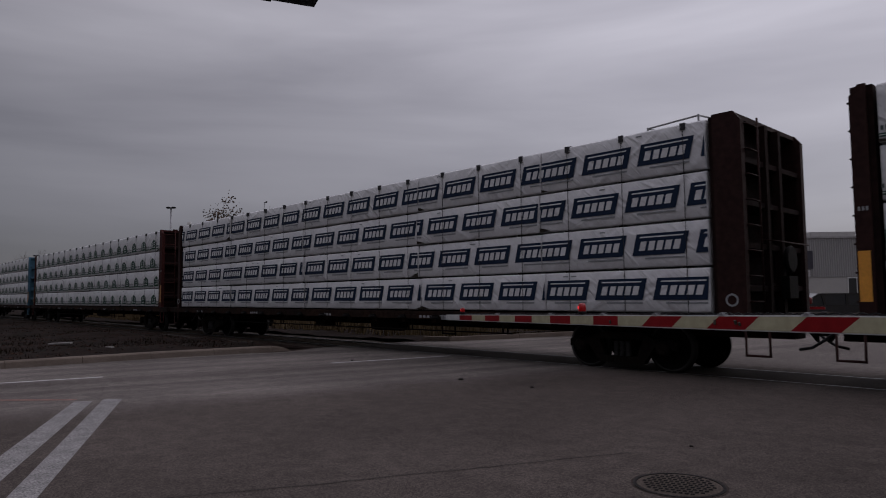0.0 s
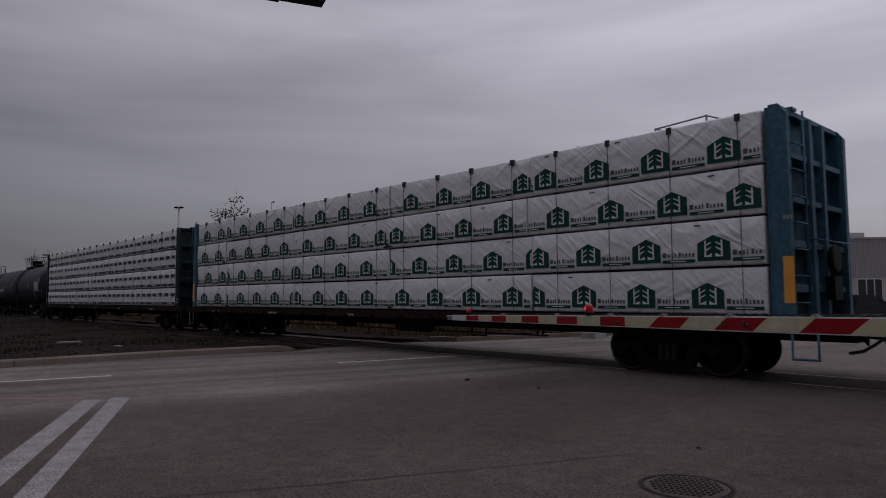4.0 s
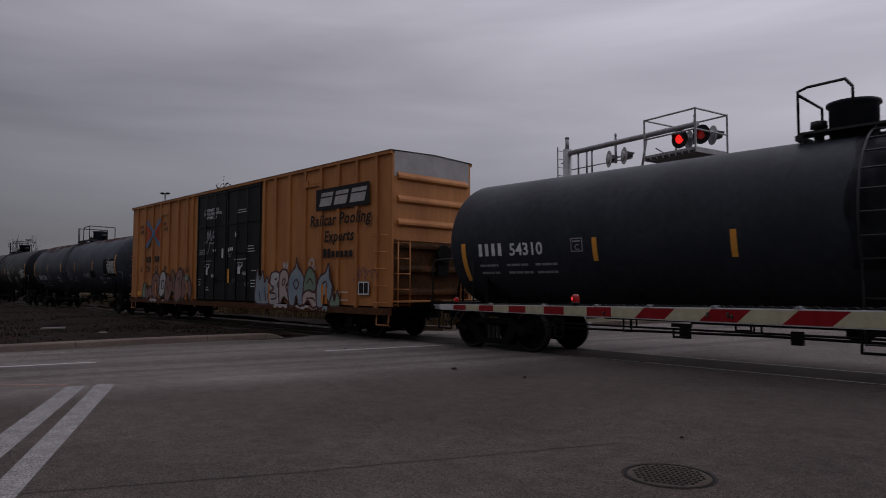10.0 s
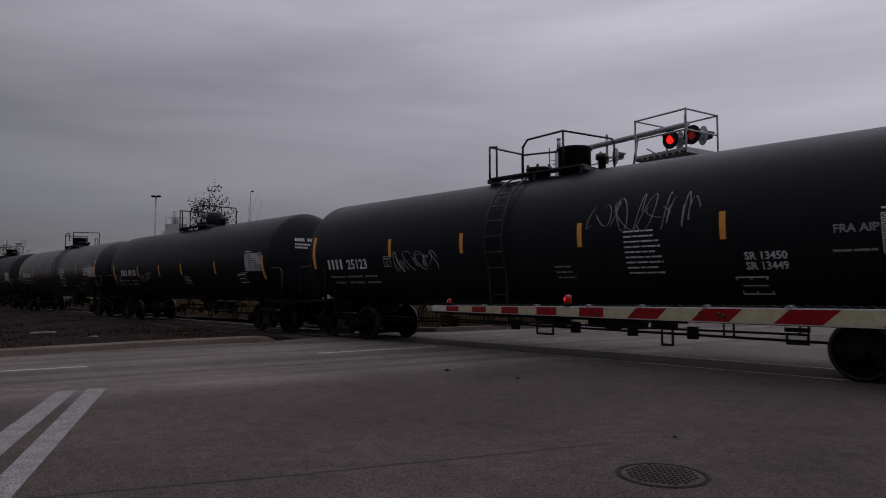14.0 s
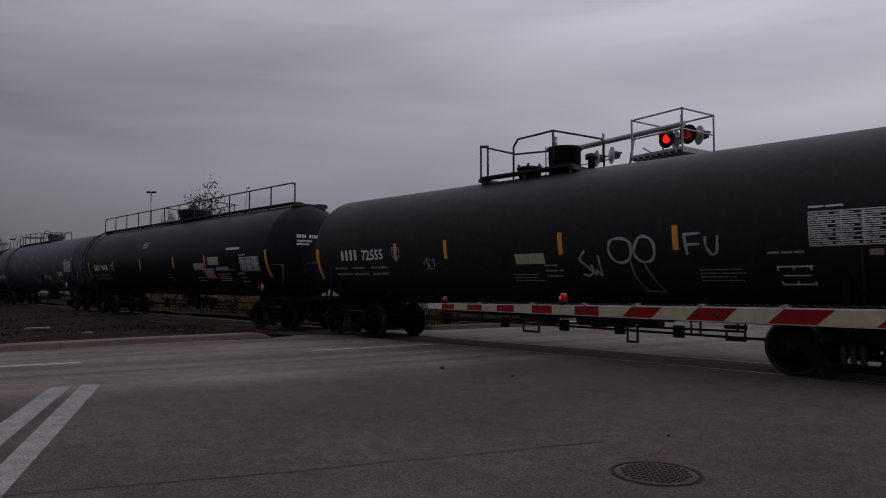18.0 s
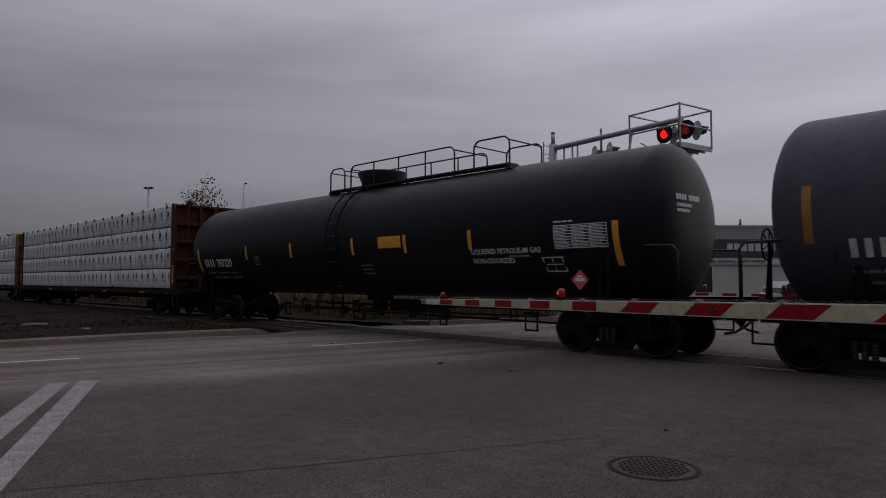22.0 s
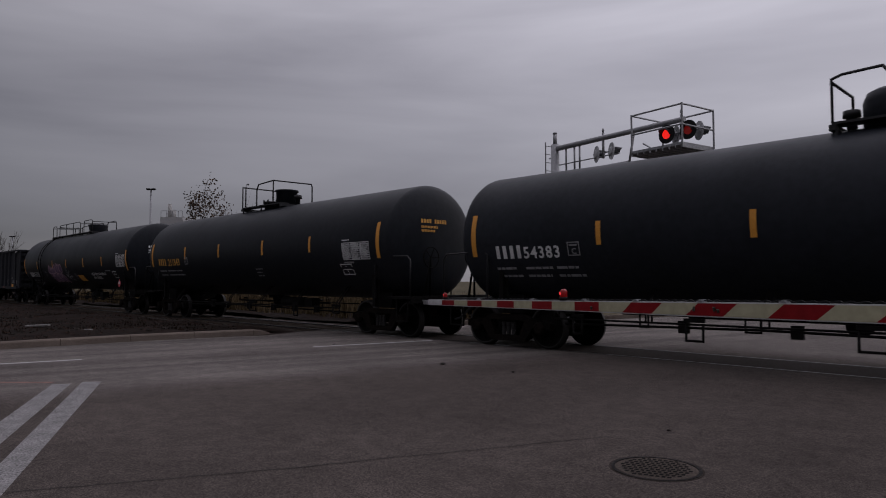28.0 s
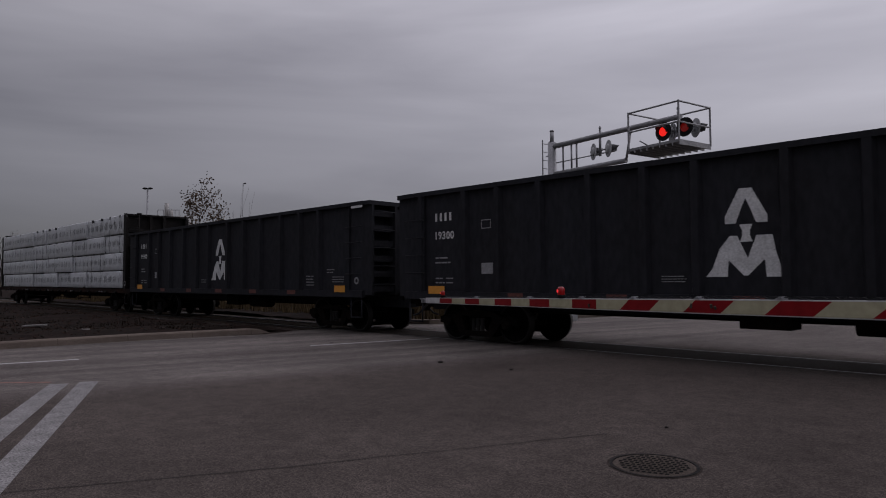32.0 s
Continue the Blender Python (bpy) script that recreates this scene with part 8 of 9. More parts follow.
tank_car("long black tank car with a full-length roof railing", -266.74, -248.43, "34406", [plate_mark("paper_notice", 3.35, 4.2, 1.98, 2.22, "chalk", 0, "white notice"), plate_mark("paper_notice", 4.1, 4.85, 1.67, 2.03, "pink_spray", 0, "pink notice"), plate_mark("paper_notice", 4.55, 5.4, 2.14, 2.42, "gate_cream", 0, "pale paper notice"), plate_mark("paper_notice", 5.1, 6.0, 1.94, 2.06, "chalk", 0, "white notice"), plate_mark("paper_notice", 6.0, 6.95, 2.62, 2.70, "white_decal", 0, "long white label"), lines_mark(3.4, 4.1, 1.55, 1.75, 2, 36), lines_mark(5.1, 6.1, 1.55, 1.85, 4, 37), lines_mark(-1.6, -1.0, 2.95, 3.2, 3, 38), placard(7.86, 1.38)], "black_tank", True, seed=10, platform="full", nx_off=0.32, strips=(-8.4, -5.05, -1.78, 1.6, 4.32, 8.62), sz=(2.08, 2.52), ez=(1.68, 2.55), table=(6.9, 8.14, 1.90, 2.35), sq=(6.55, 1.54))
tank_car("long dull grey tank car with pink notices", -286.76, -268.46, "87049", [plate_mark("painted_patch", 2.63, 4.65, 1.74, 2.0, "frame_black", 0, "black painted-over patch"), plate_mark("paper_notice", 3.3, 3.93, 1.78, 1.98, "pink_spray", 0, "pink notice"), plate_mark("paper_notice", 3.96, 4.6, 1.77, 1.95, "pink_spray", 0, "pink notice"), plate_mark("paper_notice", 6.09, 6.95, 1.90, 2.13, "gate_cream", 0, "pale paper notice"), lines_mark(0.6, 1.1, 2.95, 3.15, 3, 39), drawn([[(3.86, 1.58), (3.99, 1.57), (3.96, 1.72), (4.14, 1.69), (4.16, 1.53)], [(4.21, 1.74), (4.20, 1.54), (4.34, 1.57), (4.34, 1.71)], [(4.67, 1.62), (4.63, 1.53), (4.53, 1.49), (4.42, 1.53), (4.38, 1.62), (4.43, 1.71), (4.53, 1.75), (4.63, 1.71), (4.67, 1.62)], [(4.36, 1.74), (4.56, 1.76), (4.74, 1.65)], [(5.11, 1.61), (5.06, 1.56), (4.97, 1.56), (4.93, 1.62), (4.97, 1.67), (5.07, 1.67), (5.11, 1.61)]], 0.013), drawn([[(1.27, 1.76), (1.61, 1.78), (1.53, 1.65), (1.33, 1.69), (1.77, 1.55)], [(1.74, 1.65), (1.64, 1.56), (1.43, 1.56), (1.33, 1.66), (1.43, 1.75), (1.64, 1.75), (1.74, 1.65)], [(1.65, 1.76), (1.81, 1.65), (1.97, 1.64), (1.77, 1.56), (1.45, 1.57)]], 0.012), placard(7.12, 1.42)], "grey_tank", True, seed=11, platform="left", tape="faded_strip", nz=1.78, strips=(-8.4, -6.34, -2.89, -0.10, 2.76, 5.46, 8.8), sz=(2.15, 2.59), ez=(1.99, 2.86), table=(7.48, 8.64, 2.13, 2.67), sq=(5.85, 1.5))
tank_car("long black gas tank car with an orange plate", -307.12, -288.40, "787229", [plate_mark("notice_plate", 1.73, 2.6, 2.26, 2.55, "orange_tape", 0, "orange notice plate"), text_mark("LIQUEFIED PETROLEUM GAS", 4.9, 2.02, 0.15), text_mark("NON-ODORIZED", 4.9, 1.82, 0.15), placard(7.61, 1.46)], "black_tank", True, seed=12, platform="mid", plate_x=-4.58, nz=1.92, strips=(-8.5, -5.04, -2.38, 0.64, 2.74, 4.9, 8.54), sz=(2.12, 2.56), ez=(1.72, 2.55), table=(7.17, 8.36, 2.08, 2.52))
tank_car("black tank car with spaced white numbers", -373.8, -358.2, "54383", [lines_mark(2.15, 2.5, 1.80, 1.90, 2, 45, "dim_decal"), lines_mark(3.2, 3.6, 1.80, 1.90, 2, 46, "dim_decal"), lines_mark(4.1, 4.5, 1.80, 1.90, 2, 47, "dim_decal"), plate_mark("notice_plate", 4.91, 5.73, 1.60, 1.80, "board", 0, "dirty pale notice plate")], "charcoal_tank", seed=12, nz=1.92, nx_off=0.05, pitch=0.19, plate_x=-4.64, cage="front", cage_dx=0.5, sq=(5.87, 1.64), table=(6.7, 7.5, 1.85, 2.38), strips=(-7.1, -3.92, -1.09, 2.25, 4.8, 7.1), sz=(2.13, 2.58))
tank_car("black tank car with yellow numbers", -391.72, -375.57, "211343", [], "soft_black_tank", seed=17, decal="yellow_decal", nz=2.07, nx_off=0.08, strips=(-7.35, -4.25, -1.53, 1.46, 4.14, 7.25), sz=(2.28, 2.74), ez=(2.04, 2.97), table=(5.72, 6.89, 2.03, 2.48), ladder_x=None, dr=0.068)
tank_car("long black gas tank car with pink graffiti", -411.76, -393.50, "51338", nz=1.74, nx_off=0.22, plate_x=-4.42, pitch=0.215, marks=[lambda car, place: mural(car, 0.0, [
    ("violet_spray", [(-3.54, 2.02), (-3.31, 2.34), (-3.10, 2.10), (-3.02, 2.30), (-2.78, 1.98), (-2.96, 1.70), (-3.30, 1.80)], [[(-3.30, 2.20), (-3.16, 1.94)]]),
    ("violet_spray", [(-2.84, 1.98), (-2.72, 2.26), (-2.56, 2.14), (-2.42, 2.38), (-2.22, 2.30), (-2.30, 1.98), (-2.56, 1.86)], [[(-2.50, 2.20), (-2.40, 1.98)]]),
    ("violet_spray", [(-2.26, 2.00), (-2.10, 2.30), (-1.95, 2.44), (-1.86, 2.30), (-1.66, 2.40), (-1.50, 2.10), (-1.56, 1.84), (-1.96, 1.90)], [[(-1.92, 2.30), (-1.80, 1.98)]]),
    ("violet_spray", [(-1.46, 2.30), (-1.22, 2.38), (-1.02, 2.24), (-1.00, 2.02), (-1.20, 1.92), (-1.44, 2.04)], []),
    ("violet_spray", [(-3.36, 1.90), (-2.90, 1.86), (-2.62, 1.50), (-2.84, 1.44), (-3.16, 1.62)], [[(-3.10, 1.80), (-2.92, 1.72)]]),
    ("violet_spray", [(-2.76, 1.86), (-2.24, 1.86), (-1.84, 1.50), (-2.10, 1.46), (-2.54, 1.56)], [[(-2.40, 1.78), (-2.06, 1.58)]]),
    ("violet_spray", [(-2.10, 1.84), (-1.50, 1.84), (-1.16, 1.48), (-1.44, 1.44), (-1.80, 1.58)], [[(-1.70, 1.76), (-1.40, 1.56)]]),
    ("violet_spray", [(-1.40, 1.88), (-1.00, 1.76), (-0.70, 1.42), (-0.96, 1.46), (-1.16, 1.60)], []),
], "pink_spray", "violet sprayed letters with lilac outlines", 0.024, place), drawn([[(-0.42, 2.10), (-0.34, 2.22), (-0.22, 2.14), (-0.30, 2.00), (-0.40, 2.08)], [(-0.56, 1.86), (-0.34, 1.70), (-0.12, 1.92), (0.02, 1.66)], [(-0.36, 1.94), (-0.16, 1.58), (0.06, 2.02), (0.22, 1.78), (0.36, 1.70)], [(-0.30, 1.64), (0.10, 1.72), (0.22, 1.56), (0.52, 1.50)]], 0.014), plate_mark("notice_plate", 1.45, 2.3, 1.48, 1.78, "orange_tape", -0.12, "orange slanted plate"), text_mark("LIQUEFIED PETROLEUM GAS", 3.6, 1.76, 0.16), text_mark("NON-ODORIZED", 3.6, 1.58, 0.16), placard(7.0, 1.36)], paint="soft_black_tank", big=True, seed=16, platform="left", strips=(-8.55, -5.73, -2.62, -0.12, 2.73, 5.48, 8.66), sz=(2.18, 2.62), ez=(1.95, 2.83), table=(7.38, 8.51, 2.13, 2.64))
gondola(-421.40, "19300", 3)
gondola(-439.25, "19300", 5)

# ---- crossing gate ----
tip, run = Vector((-7.80, -4.97, 1.107)), Vector((0.773, -0.2513, 0.0128)).normalized()
turn = math.degrees(math.atan2(run.y, run.x))
gate = thing("crossing_gate", "lowered red and white striped crossing gate arm", "gate", m=pose(tip.x, tip.y, 0, 0, 0, turn))
LEN = 11.2


def arm_h(s):
    return 0.034 + 0.023 * min(1.0, s / 6.0)


def arm_z(s):
    return 1.107 + 0.0158 * s


edges, kinds = [0.0], []
s = 0.49
kinds.append("white")
i = 0
while s < LEN:
    edges.append(s); kinds.append("red")
    edges.append(s + 0.406); kinds.append("cream")
    s += 0.8128 if s < 2.6 else 0.828
edges.append(LEN)
bm = bmesh.new()   # the aluminium channel behind the sheeting
for a, b in ((0.0, 5.6), (5.6, LEN)):
    v = []
    for q in (a, b):
        for y in (0.0, 0.05):
            for sg in (-1, 1):
                v.append(bm.verts.new((q, y, arm_z(q) + sg * (arm_h(q) + 0.009))))
    for f in ((0, 1, 5, 4), (2, 6, 7, 3), (0, 4, 6, 2), (1, 3, 7, 5), (0, 2, 3, 1), (4, 5, 7, 6)):
        bm.faces.new([v[k] for k in f])
bmesh.ops.recalc_face_normals(bm, faces=bm.faces)
part("arm", bm, M["gate_white"], gate, "aluminium gate arm with pale edges")
for a, b, kind in zip(edges, edges[1:], kinds):
    if a >= LEN:
        break
    bm = bmesh.new()
    b = min(b, LEN)
    sl_a = 0.0 if a < 4.3 else 0.16 * (arm_h(a) / 0.063)
    sl_b = 0.0 if b < 4.3 else 0.16 * (arm_h(b) / 0.063)
    flat(bm, [(a - sl_a / 2, -0.004, arm_z(a) - arm_h(a)), (b - sl_b / 2, -0.004, arm_z(b) - arm_h(b)), (b + sl_b / 2, -0.004, arm_z(b) + arm_h(b)), (a + sl_a / 2, -0.004, arm_z(a) + arm_h(a))])
    part("stripe", bm, M["gate_" + kind], gate)
for s in (0.56, 3.53, 9.2):
    bm = bmesh.new()
    z = arm_z(s) + arm_h(s)
    lathe(bm, [(z + 0.012, 0.04), (z + 0.04, 0.05), (z + 0.05, 0.05)], "z", 14, centre=(s, 0.02, 0))
    tube(bm, (s, 0.02, z - 0.03), (s, 0.02, z + 0.03), 0.02, 8)
    lamp = part("gate_lamp", bm, M["signal_black"], gate)
    bm = bmesh.new()
    big = 0.042 if s > 1 else 0.030
    lathe(bm, [(z + 0.05, big), (z + 0.05 + big * 1.6, big), (z + 0.05 + big * 2.1, big * 0.7), (z + 0.05 + big * 2.2, 0.004)], "z", 16, centre=(s, 0.02, 0))
    part("gate_lens", bm, M["red_gate"] if s < 5 else M["red_dim"], lamp, "small red gate light")
    if s < 5:
        bm = bmesh.new()
        zc2 = z + 0.05 + big
        bm.faces.new([bm.verts.new((s - 0.012 + big * 0.42 * math.cos(q * 0.628), 0.02 - big * 1.02, zc2 + big * 0.5 * math.sin(q * 0.628))) for q in range(10)])
        part("bulb", bm, M["red_core"], lamp, "bright spot of the lit bulb")
bm = bmesh.new()   # bent metal tip beyond the sheeting
box(bm, -0.20, 0.0, 0.004, 0.03, 1.107 - 0.040, 1.107 + 0.012)
box(bm, -0.22, -0.06, -0.010, 0.040, 1.107 + 0.0125, 1.107 + 0.030)
box(bm, -0.14, -0.10, -0.016, 0.050, 1.107 - 0.030, 1.107 + 0.005)
part("arm_tip", bm, M["galvanized"], gate, "grey metal tip of the arm")
bm = bmesh.new()   # lamp cable tied along the top edge
last = None
for i in range(400):
    q = 0.6 + 8.8 * i / 399
    p = (q, 0.03, arm_z(q) + arm_h(q) + 0.012 + 0.016 * abs(math.sin(i * 0.72)))
    if last:
        tube(bm, last, p, 0.006, 4, caps=False)
    last = p
part("lamp_cable", bm, M["signal_black"], gate)
for s in (1.6, 2.9, 3.9, 4.7, 5.5, 6.3):
    bm = bmesh.new()
    z = arm_z(s) + arm_h(s)
    box(bm, s - 0.03, s + 0.03, -0.008, 0.055, z + 0.009, z + 0.020)
    box(bm, s - 0.005, s + 0.02, -0.010, 0.058, z + 0.020, z + 0.032)
    part("cable_clip", bm, M["galvanized"], gate)
for sx in (4.05, 5.44, 5.66, 5.70):
    bm = bmesh.new()
    tube(bm, (sx, -0.004, arm_z(sx) + random.uniform(-0.03, 0.03)), (sx, -0.016, arm_z(sx) + random.uniform(-0.03, 0.03)), 0.012, 6)
    part("bolt", bm, M["iron"], gate)
# its mast, beyond the picture's edge
bm = bmesh.new()
tube(bm, (LEN + 0.15, 0.0, 0.0), (LEN + 0.15, 0.0, 4.2), 0.07, 16)
box(bm, LEN - 0.15, LEN + 0.45, -0.25, 0.25, 0.85, 1.55)
box(bm, LEN - 0.15, LEN + 0.45, -0.3, 0.3, 0.0, 0.25)
box(bm, LEN + 0.45, LEN + 1.6, -0.10, -0.05, 1.15, 1.35)
part("gate_mast", bm, M["galvanized"], gate)


# ---- cantilever signal beyond the track ----
gp, gq = Vector((-15.0, 8.55, 0)), Vector((-9.0, 7.44, 0))
gdir = (gq - gp).normalized()
gturn = math.degrees(math.atan2(gdir.y, gdir.x))
glen = 5.75
gan = thing("cantilever_signal", "galvanized cantilever crossing signal with flashing red lights", "signal", m=pose(gp.x, gp.y, 0, 0, 0, gturn))
Z = M["galvanized"]
bm = bmesh.new()
tube(bm, (0, 0, 0), (0, 0, 6.66), 0.16, 20)
tube(bm, (0, 0, 6.661), (0, 0, 7.08), 0.075, 12)
lathe(bm, [(7.081, 0.085), (7.13, 0.085), (7.15, 0.03)], "z", 12)
lathe(bm, [(0.0, 0.30), (0.05, 0.30), (0.06, 0.17)], "z", 16)
part("post", bm, Z, gan, "thick galvanized post")
bm = bmesh.new()
tube(bm, (0, 0, 6.50), (glen, 0, 6.50), 0.10, 14, 0.085)
tube(bm, (0, 0, 5.44), (glen * 0.62, 0, 5.44), 0.085, 14)
for s in (0.59, 1.02, 1.28):
    tube(bm, (s, 0, 5.44), (s, 0, 6.50), 0.035, 8)
tube(bm, (glen * 0.62, 0, 5.44), (glen * 0.66, 0, 6.48), 0.04, 8)
tube(bm, (0.2, 0.0, 5.85), (glen * 0.55, 0, 5.85), 0.022, 6)
part("cantilever_arm", bm, Z, gan, "twin-tube cantilever arm")
bm = bmesh.new()
for y in (-0.10, 0.30):
    tube(bm, (-0.42, y, 0.4), (-0.42, y, 6.82), 0.025, 6)
for k in range(20):
    z = 0.6 + 0.32 * k
    tube(bm, (-0.42, -0.10, z), (-0.42, 0.30, z), 0.016, 6)
for z in (1.5, 4.0, 6.2):
    tube(bm, (-0.42, 0.10, z), (0, 0, z), 0.025, 6)
part("ladder", bm, Z, gan)
bm = bmesh.new()   # maintenance platform with its cage
x0, x1 = 4.60, 6.46
y0, y1 = 0.45, -1.10
box(bm, x0, x1, y1, y0, 5.46, 5.54)
deck = part("platform", bm, Z, gan, "grating platform under the lights")
bm = bmesh.new()
box(bm, -0.02, 0.02, y1, 0.45, 5.38, 5.459)
me = mesh_of("grating_bar", bm, [Z])
for i in range(9):
    hang("grating_bar", me, deck, m=pose(x0 + (x1 - x0) * i / 8, 0, 0))
for x in (x0, x1):
    for y in (y1, 0.45):
        bm = bmesh.new()
        tube(bm, (x, y, 5.48), (x, y, 6.70), 0.03, 6)
        part("cage_post", bm, Z, gan)
for z in (6.67, 6.06):
    pts = [(x0, 0.45, z), (x0, y1, z), (x1, y1, z), (x1, 0.45, z), (x0, 0.45, z)]
    for p, q in zip(pts[(0 if z > 6.3 else 1):], pts[(1 if z > 6.3 else 2):(5 if z > 6.3 else 4)]):
        bm = bmesh.new()
        tube(bm, p, q, 0.028, 6)
        part("cage_rail", bm, Z, gan)
bm = bmesh.new()
tube(bm, (x0 + 0.25, 0.12, 5.42), (x0 + 0.25, 0.12, 6.5), 0.03, 6)
tube(bm, (x0 - 0.45, 0.0, 6.0), (x0 + 0.25, 0.10, 5.52), 0.025, 6)
part("cage_brace", bm, Z, gan)


def signal_head(parent, x, y, z, face, lit, hood=True, heading=None):
    """A round signal light. face: 1 looks to +y, -1 to -y; heading turns it otherwise."""
    bm = bmesh.new()
    lathe(bm, [(0.0, 0.30), (0.012, 0.30), (0.02, 0.285)], "y", 28)
    ob = part("signal_head", bm, M["signal_pale"] if heading is not None else M["signal_black"] if face < 0 else M["signal_back"], parent, "round signal background", pose(x, y, z, 0, 0, (0 if face < 0 else 180) if heading is None else heading))
    away = heading is not None
    bm = bmesh.new()
    lathe(bm, [(0.02, 0.17), (0.05, 0.16), (0.07, 0.09), (0.075, 0.03)] if away else [(0.02, 0.17), (0.10, 0.16), (0.17, 0.09), (0.30, 0.05)], "y", 20)
    part("lamp_housing", bm, M["signal_pale"] if away else M["signal_back"] if face < 0 else M["signal_black"], ob)
    bm = bmesh.new()
    lathe(bm, [(-0.045, 0.03), (-0.035, 0.10), (-0.012, 0.148), (-0.002, 0.15)], "y", 24)
    part("red_lens", bm, M[lit], ob, "red signal lens")
    if hood:
        bm = bmesh.new()
        n = 14
        for i in range(n):
            a, b = [radians(-60 + 300 * q / n if away else -15 + 210 * q / n) for q in (i, i + 1)]
            for rr in (0.165, 0.172):
                la, lb = [-((0.26 if away else 0.10) + (0.12 if away else 0.20) * max(0, math.sin(t))) for t in (a, b)]
                tip = rr * (0.70 if away else 1.0)
                flat(bm, [(rr * math.cos(a), -0.001, rr * math.sin(a)), (rr * math.cos(b), -0.001, rr * math.sin(b)), (tip * math.cos(b), lb, tip * math.sin(b)), (tip * math.cos(a), la, tip * math.sin(a))])
        part("hood", bm, M["signal_hood"] if away else M["signal_black"], ob)
    return ob


for s, z, w in ((5.65, 6.10, 0.62), (2.42, 5.97, 0.45)):
    bm = bmesh.new()
    tube(bm, (s, 0.0, z - 0.2), (s, 0.0, 6.68), 0.045, 10)
    tube(bm, (s - w, 0.0, z), (s + w, 0.0, z), 0.03, 8)
    lathe(bm, [(6.68, 0.02), (6.76, 0.05), (6.84, 0.02)], "z", 8, centre=(s, 0, 0))
    part("lamp_bracket", bm, Z, gan)
signal_head(gan, 5.20, -0.16, 6.10, -1, "red_lit")
signal_head(gan, 5.99, -0.16, 6.10, -1, "red_low")
signal_head(gan, 5.32, 0.16, 6.08, 1, "red_dim", True, 152)
signal_head(gan, 6.16, 0.16, 6.08, 1, "red_dim", True, 152)
signal_head(gan, 2.09, 0.02, 5.97, 1, "red_dim", True, 152)
signal_head(gan, 2.82, -0.02, 5.97, 1, "red_dim", True, 152)

# ---- the near cantilever's dark end, overhead ----
near = thing("overhead_platform", "dark underside of an overhead signal platform", "platform", m=pose(-8.80, -6.82, 0, 0, 0, 0))
bm = bmesh.new()
ax = Vector((-0.33, -0.92, 0)).normalized()
sx = Vector((0.92, -0.33, 0)) 
def npt(a, b, z):
    p = ax * a + sx * b
    return (p.x, p.y, z)
def nbox(bm, a0, a1, b0, b1, z0, z1):
    v = [bm.verts.new(npt(a, b, z)) for z in (z0, z1) for b in (b0, b1) for a in (a0, a1)]
    for q in ((0, 2, 3, 1), (4, 5, 7, 6), (0, 1, 5, 4), (2, 6, 7, 3), (0, 4, 6, 2), (1, 3, 7, 5)):
        bm.faces.new([v[i] for i in q])
nbox(bm, 0.0, 0.66, 0.0, 0.75, 6.0, 6.09)
nbox(bm, 0.661, 6.0, -0.06, 0.75, 6.0, 6.09)
bmesh.ops.recalc_face_normals(bm, faces=bm.faces)
part("platform_deck", bm, M["signal_black"], near)
bm = bmesh.new()
tube(bm, npt(5.8, 0.3, 0), npt(5.8, 0.3, 6.8), 0.16, 16)
tube(bm, npt(5.8, 0.3, 6.6), npt(0.6, 0.3, 6.6), 0.09, 12)
tube(bm, npt(1.0, 0.3, 5.85), npt(1.0, 0.3, 6.6), 0.04, 8)
part("platform_post", bm, M["galvanized"], near)

# ---- things beyond the track ----
FWD, RGT = Vector((-0.7071, 0.7071, 0)), Vector((0.7071, 0.7071, 0))
EYE_XY = Vector((0.0, -12.37, 0.0))


def out_there(depth, side):
    return EYE_XY + FWD * depth + RGT * side


# the far gate, lowered across the road beyond the track
far_gate = thing("crossing_gate", "thin lowered gate arm beyond the track", "gate", m=pose(-13.42, 7.0, 0, 0, 0, -2))
bm = bmesh.new()
tube(bm, (0, 0, 0), (0, 0, 4.9), 0.07, 14)
box(bm, -0.25, 0.25, -0.25, 0.25, 0.7, 1.4)
box(bm, -0.3, 0.3, -0.3, 0.3, 0.0, 0.2)
part("gate_mast", bm, M["galvanized"], far_gate)
for i in range(18):
    bm = bmesh.new()
    a = 0.25 + 0.406 * i
    hgt = 0.05 - 0.001 * i
    box(bm, a, a + 0.405, -0.03, 0.03, 1.05 - hgt, 1.05 + hgt)
    part("stripe", bm, M["gate_red"] if i % 2 else M["gate_white"], far_gate)
for x in (2.6, 5.0, 7.2):
    bm = bmesh.new()
    lathe(bm, [(1.15, 0.03), (1.18, 0.06), (1.30, 0.06), (1.33, 0.04), (1.34, 0.01)], "z", 12, centre=(x, 0, 0))
    part("gate_lens", bm, M["red_dim"], far_gate, "small red gate light")
bm = bmesh.new()
for a in (45, -45):
    c, s = math.cos(radians(a)), math.sin(radians(a))
    p = [(-0.6, -0.1), (0.6, -0.1), (0.6, 0.1), (-0.6, 0.1)]
    flat(bm, [(x * c - z * s, -0.12 - (0.006 if a > 0 else 0), 4.15 + x * s + z * c) for x, z in p])
part("crossbuck", bm, M["gate_white"], far_gate, "white crossed boards")

# low white-walled shop behind the far street
hall = thing("industrial_building", "pale corrugated shop building with a dark sign board", "building")
C0 = out_there(70, 0)


def at_hall(lat, z, off=0.0):
    p = C0 + RGT * lat - FWD * off
    return (p.x, p.y, z)


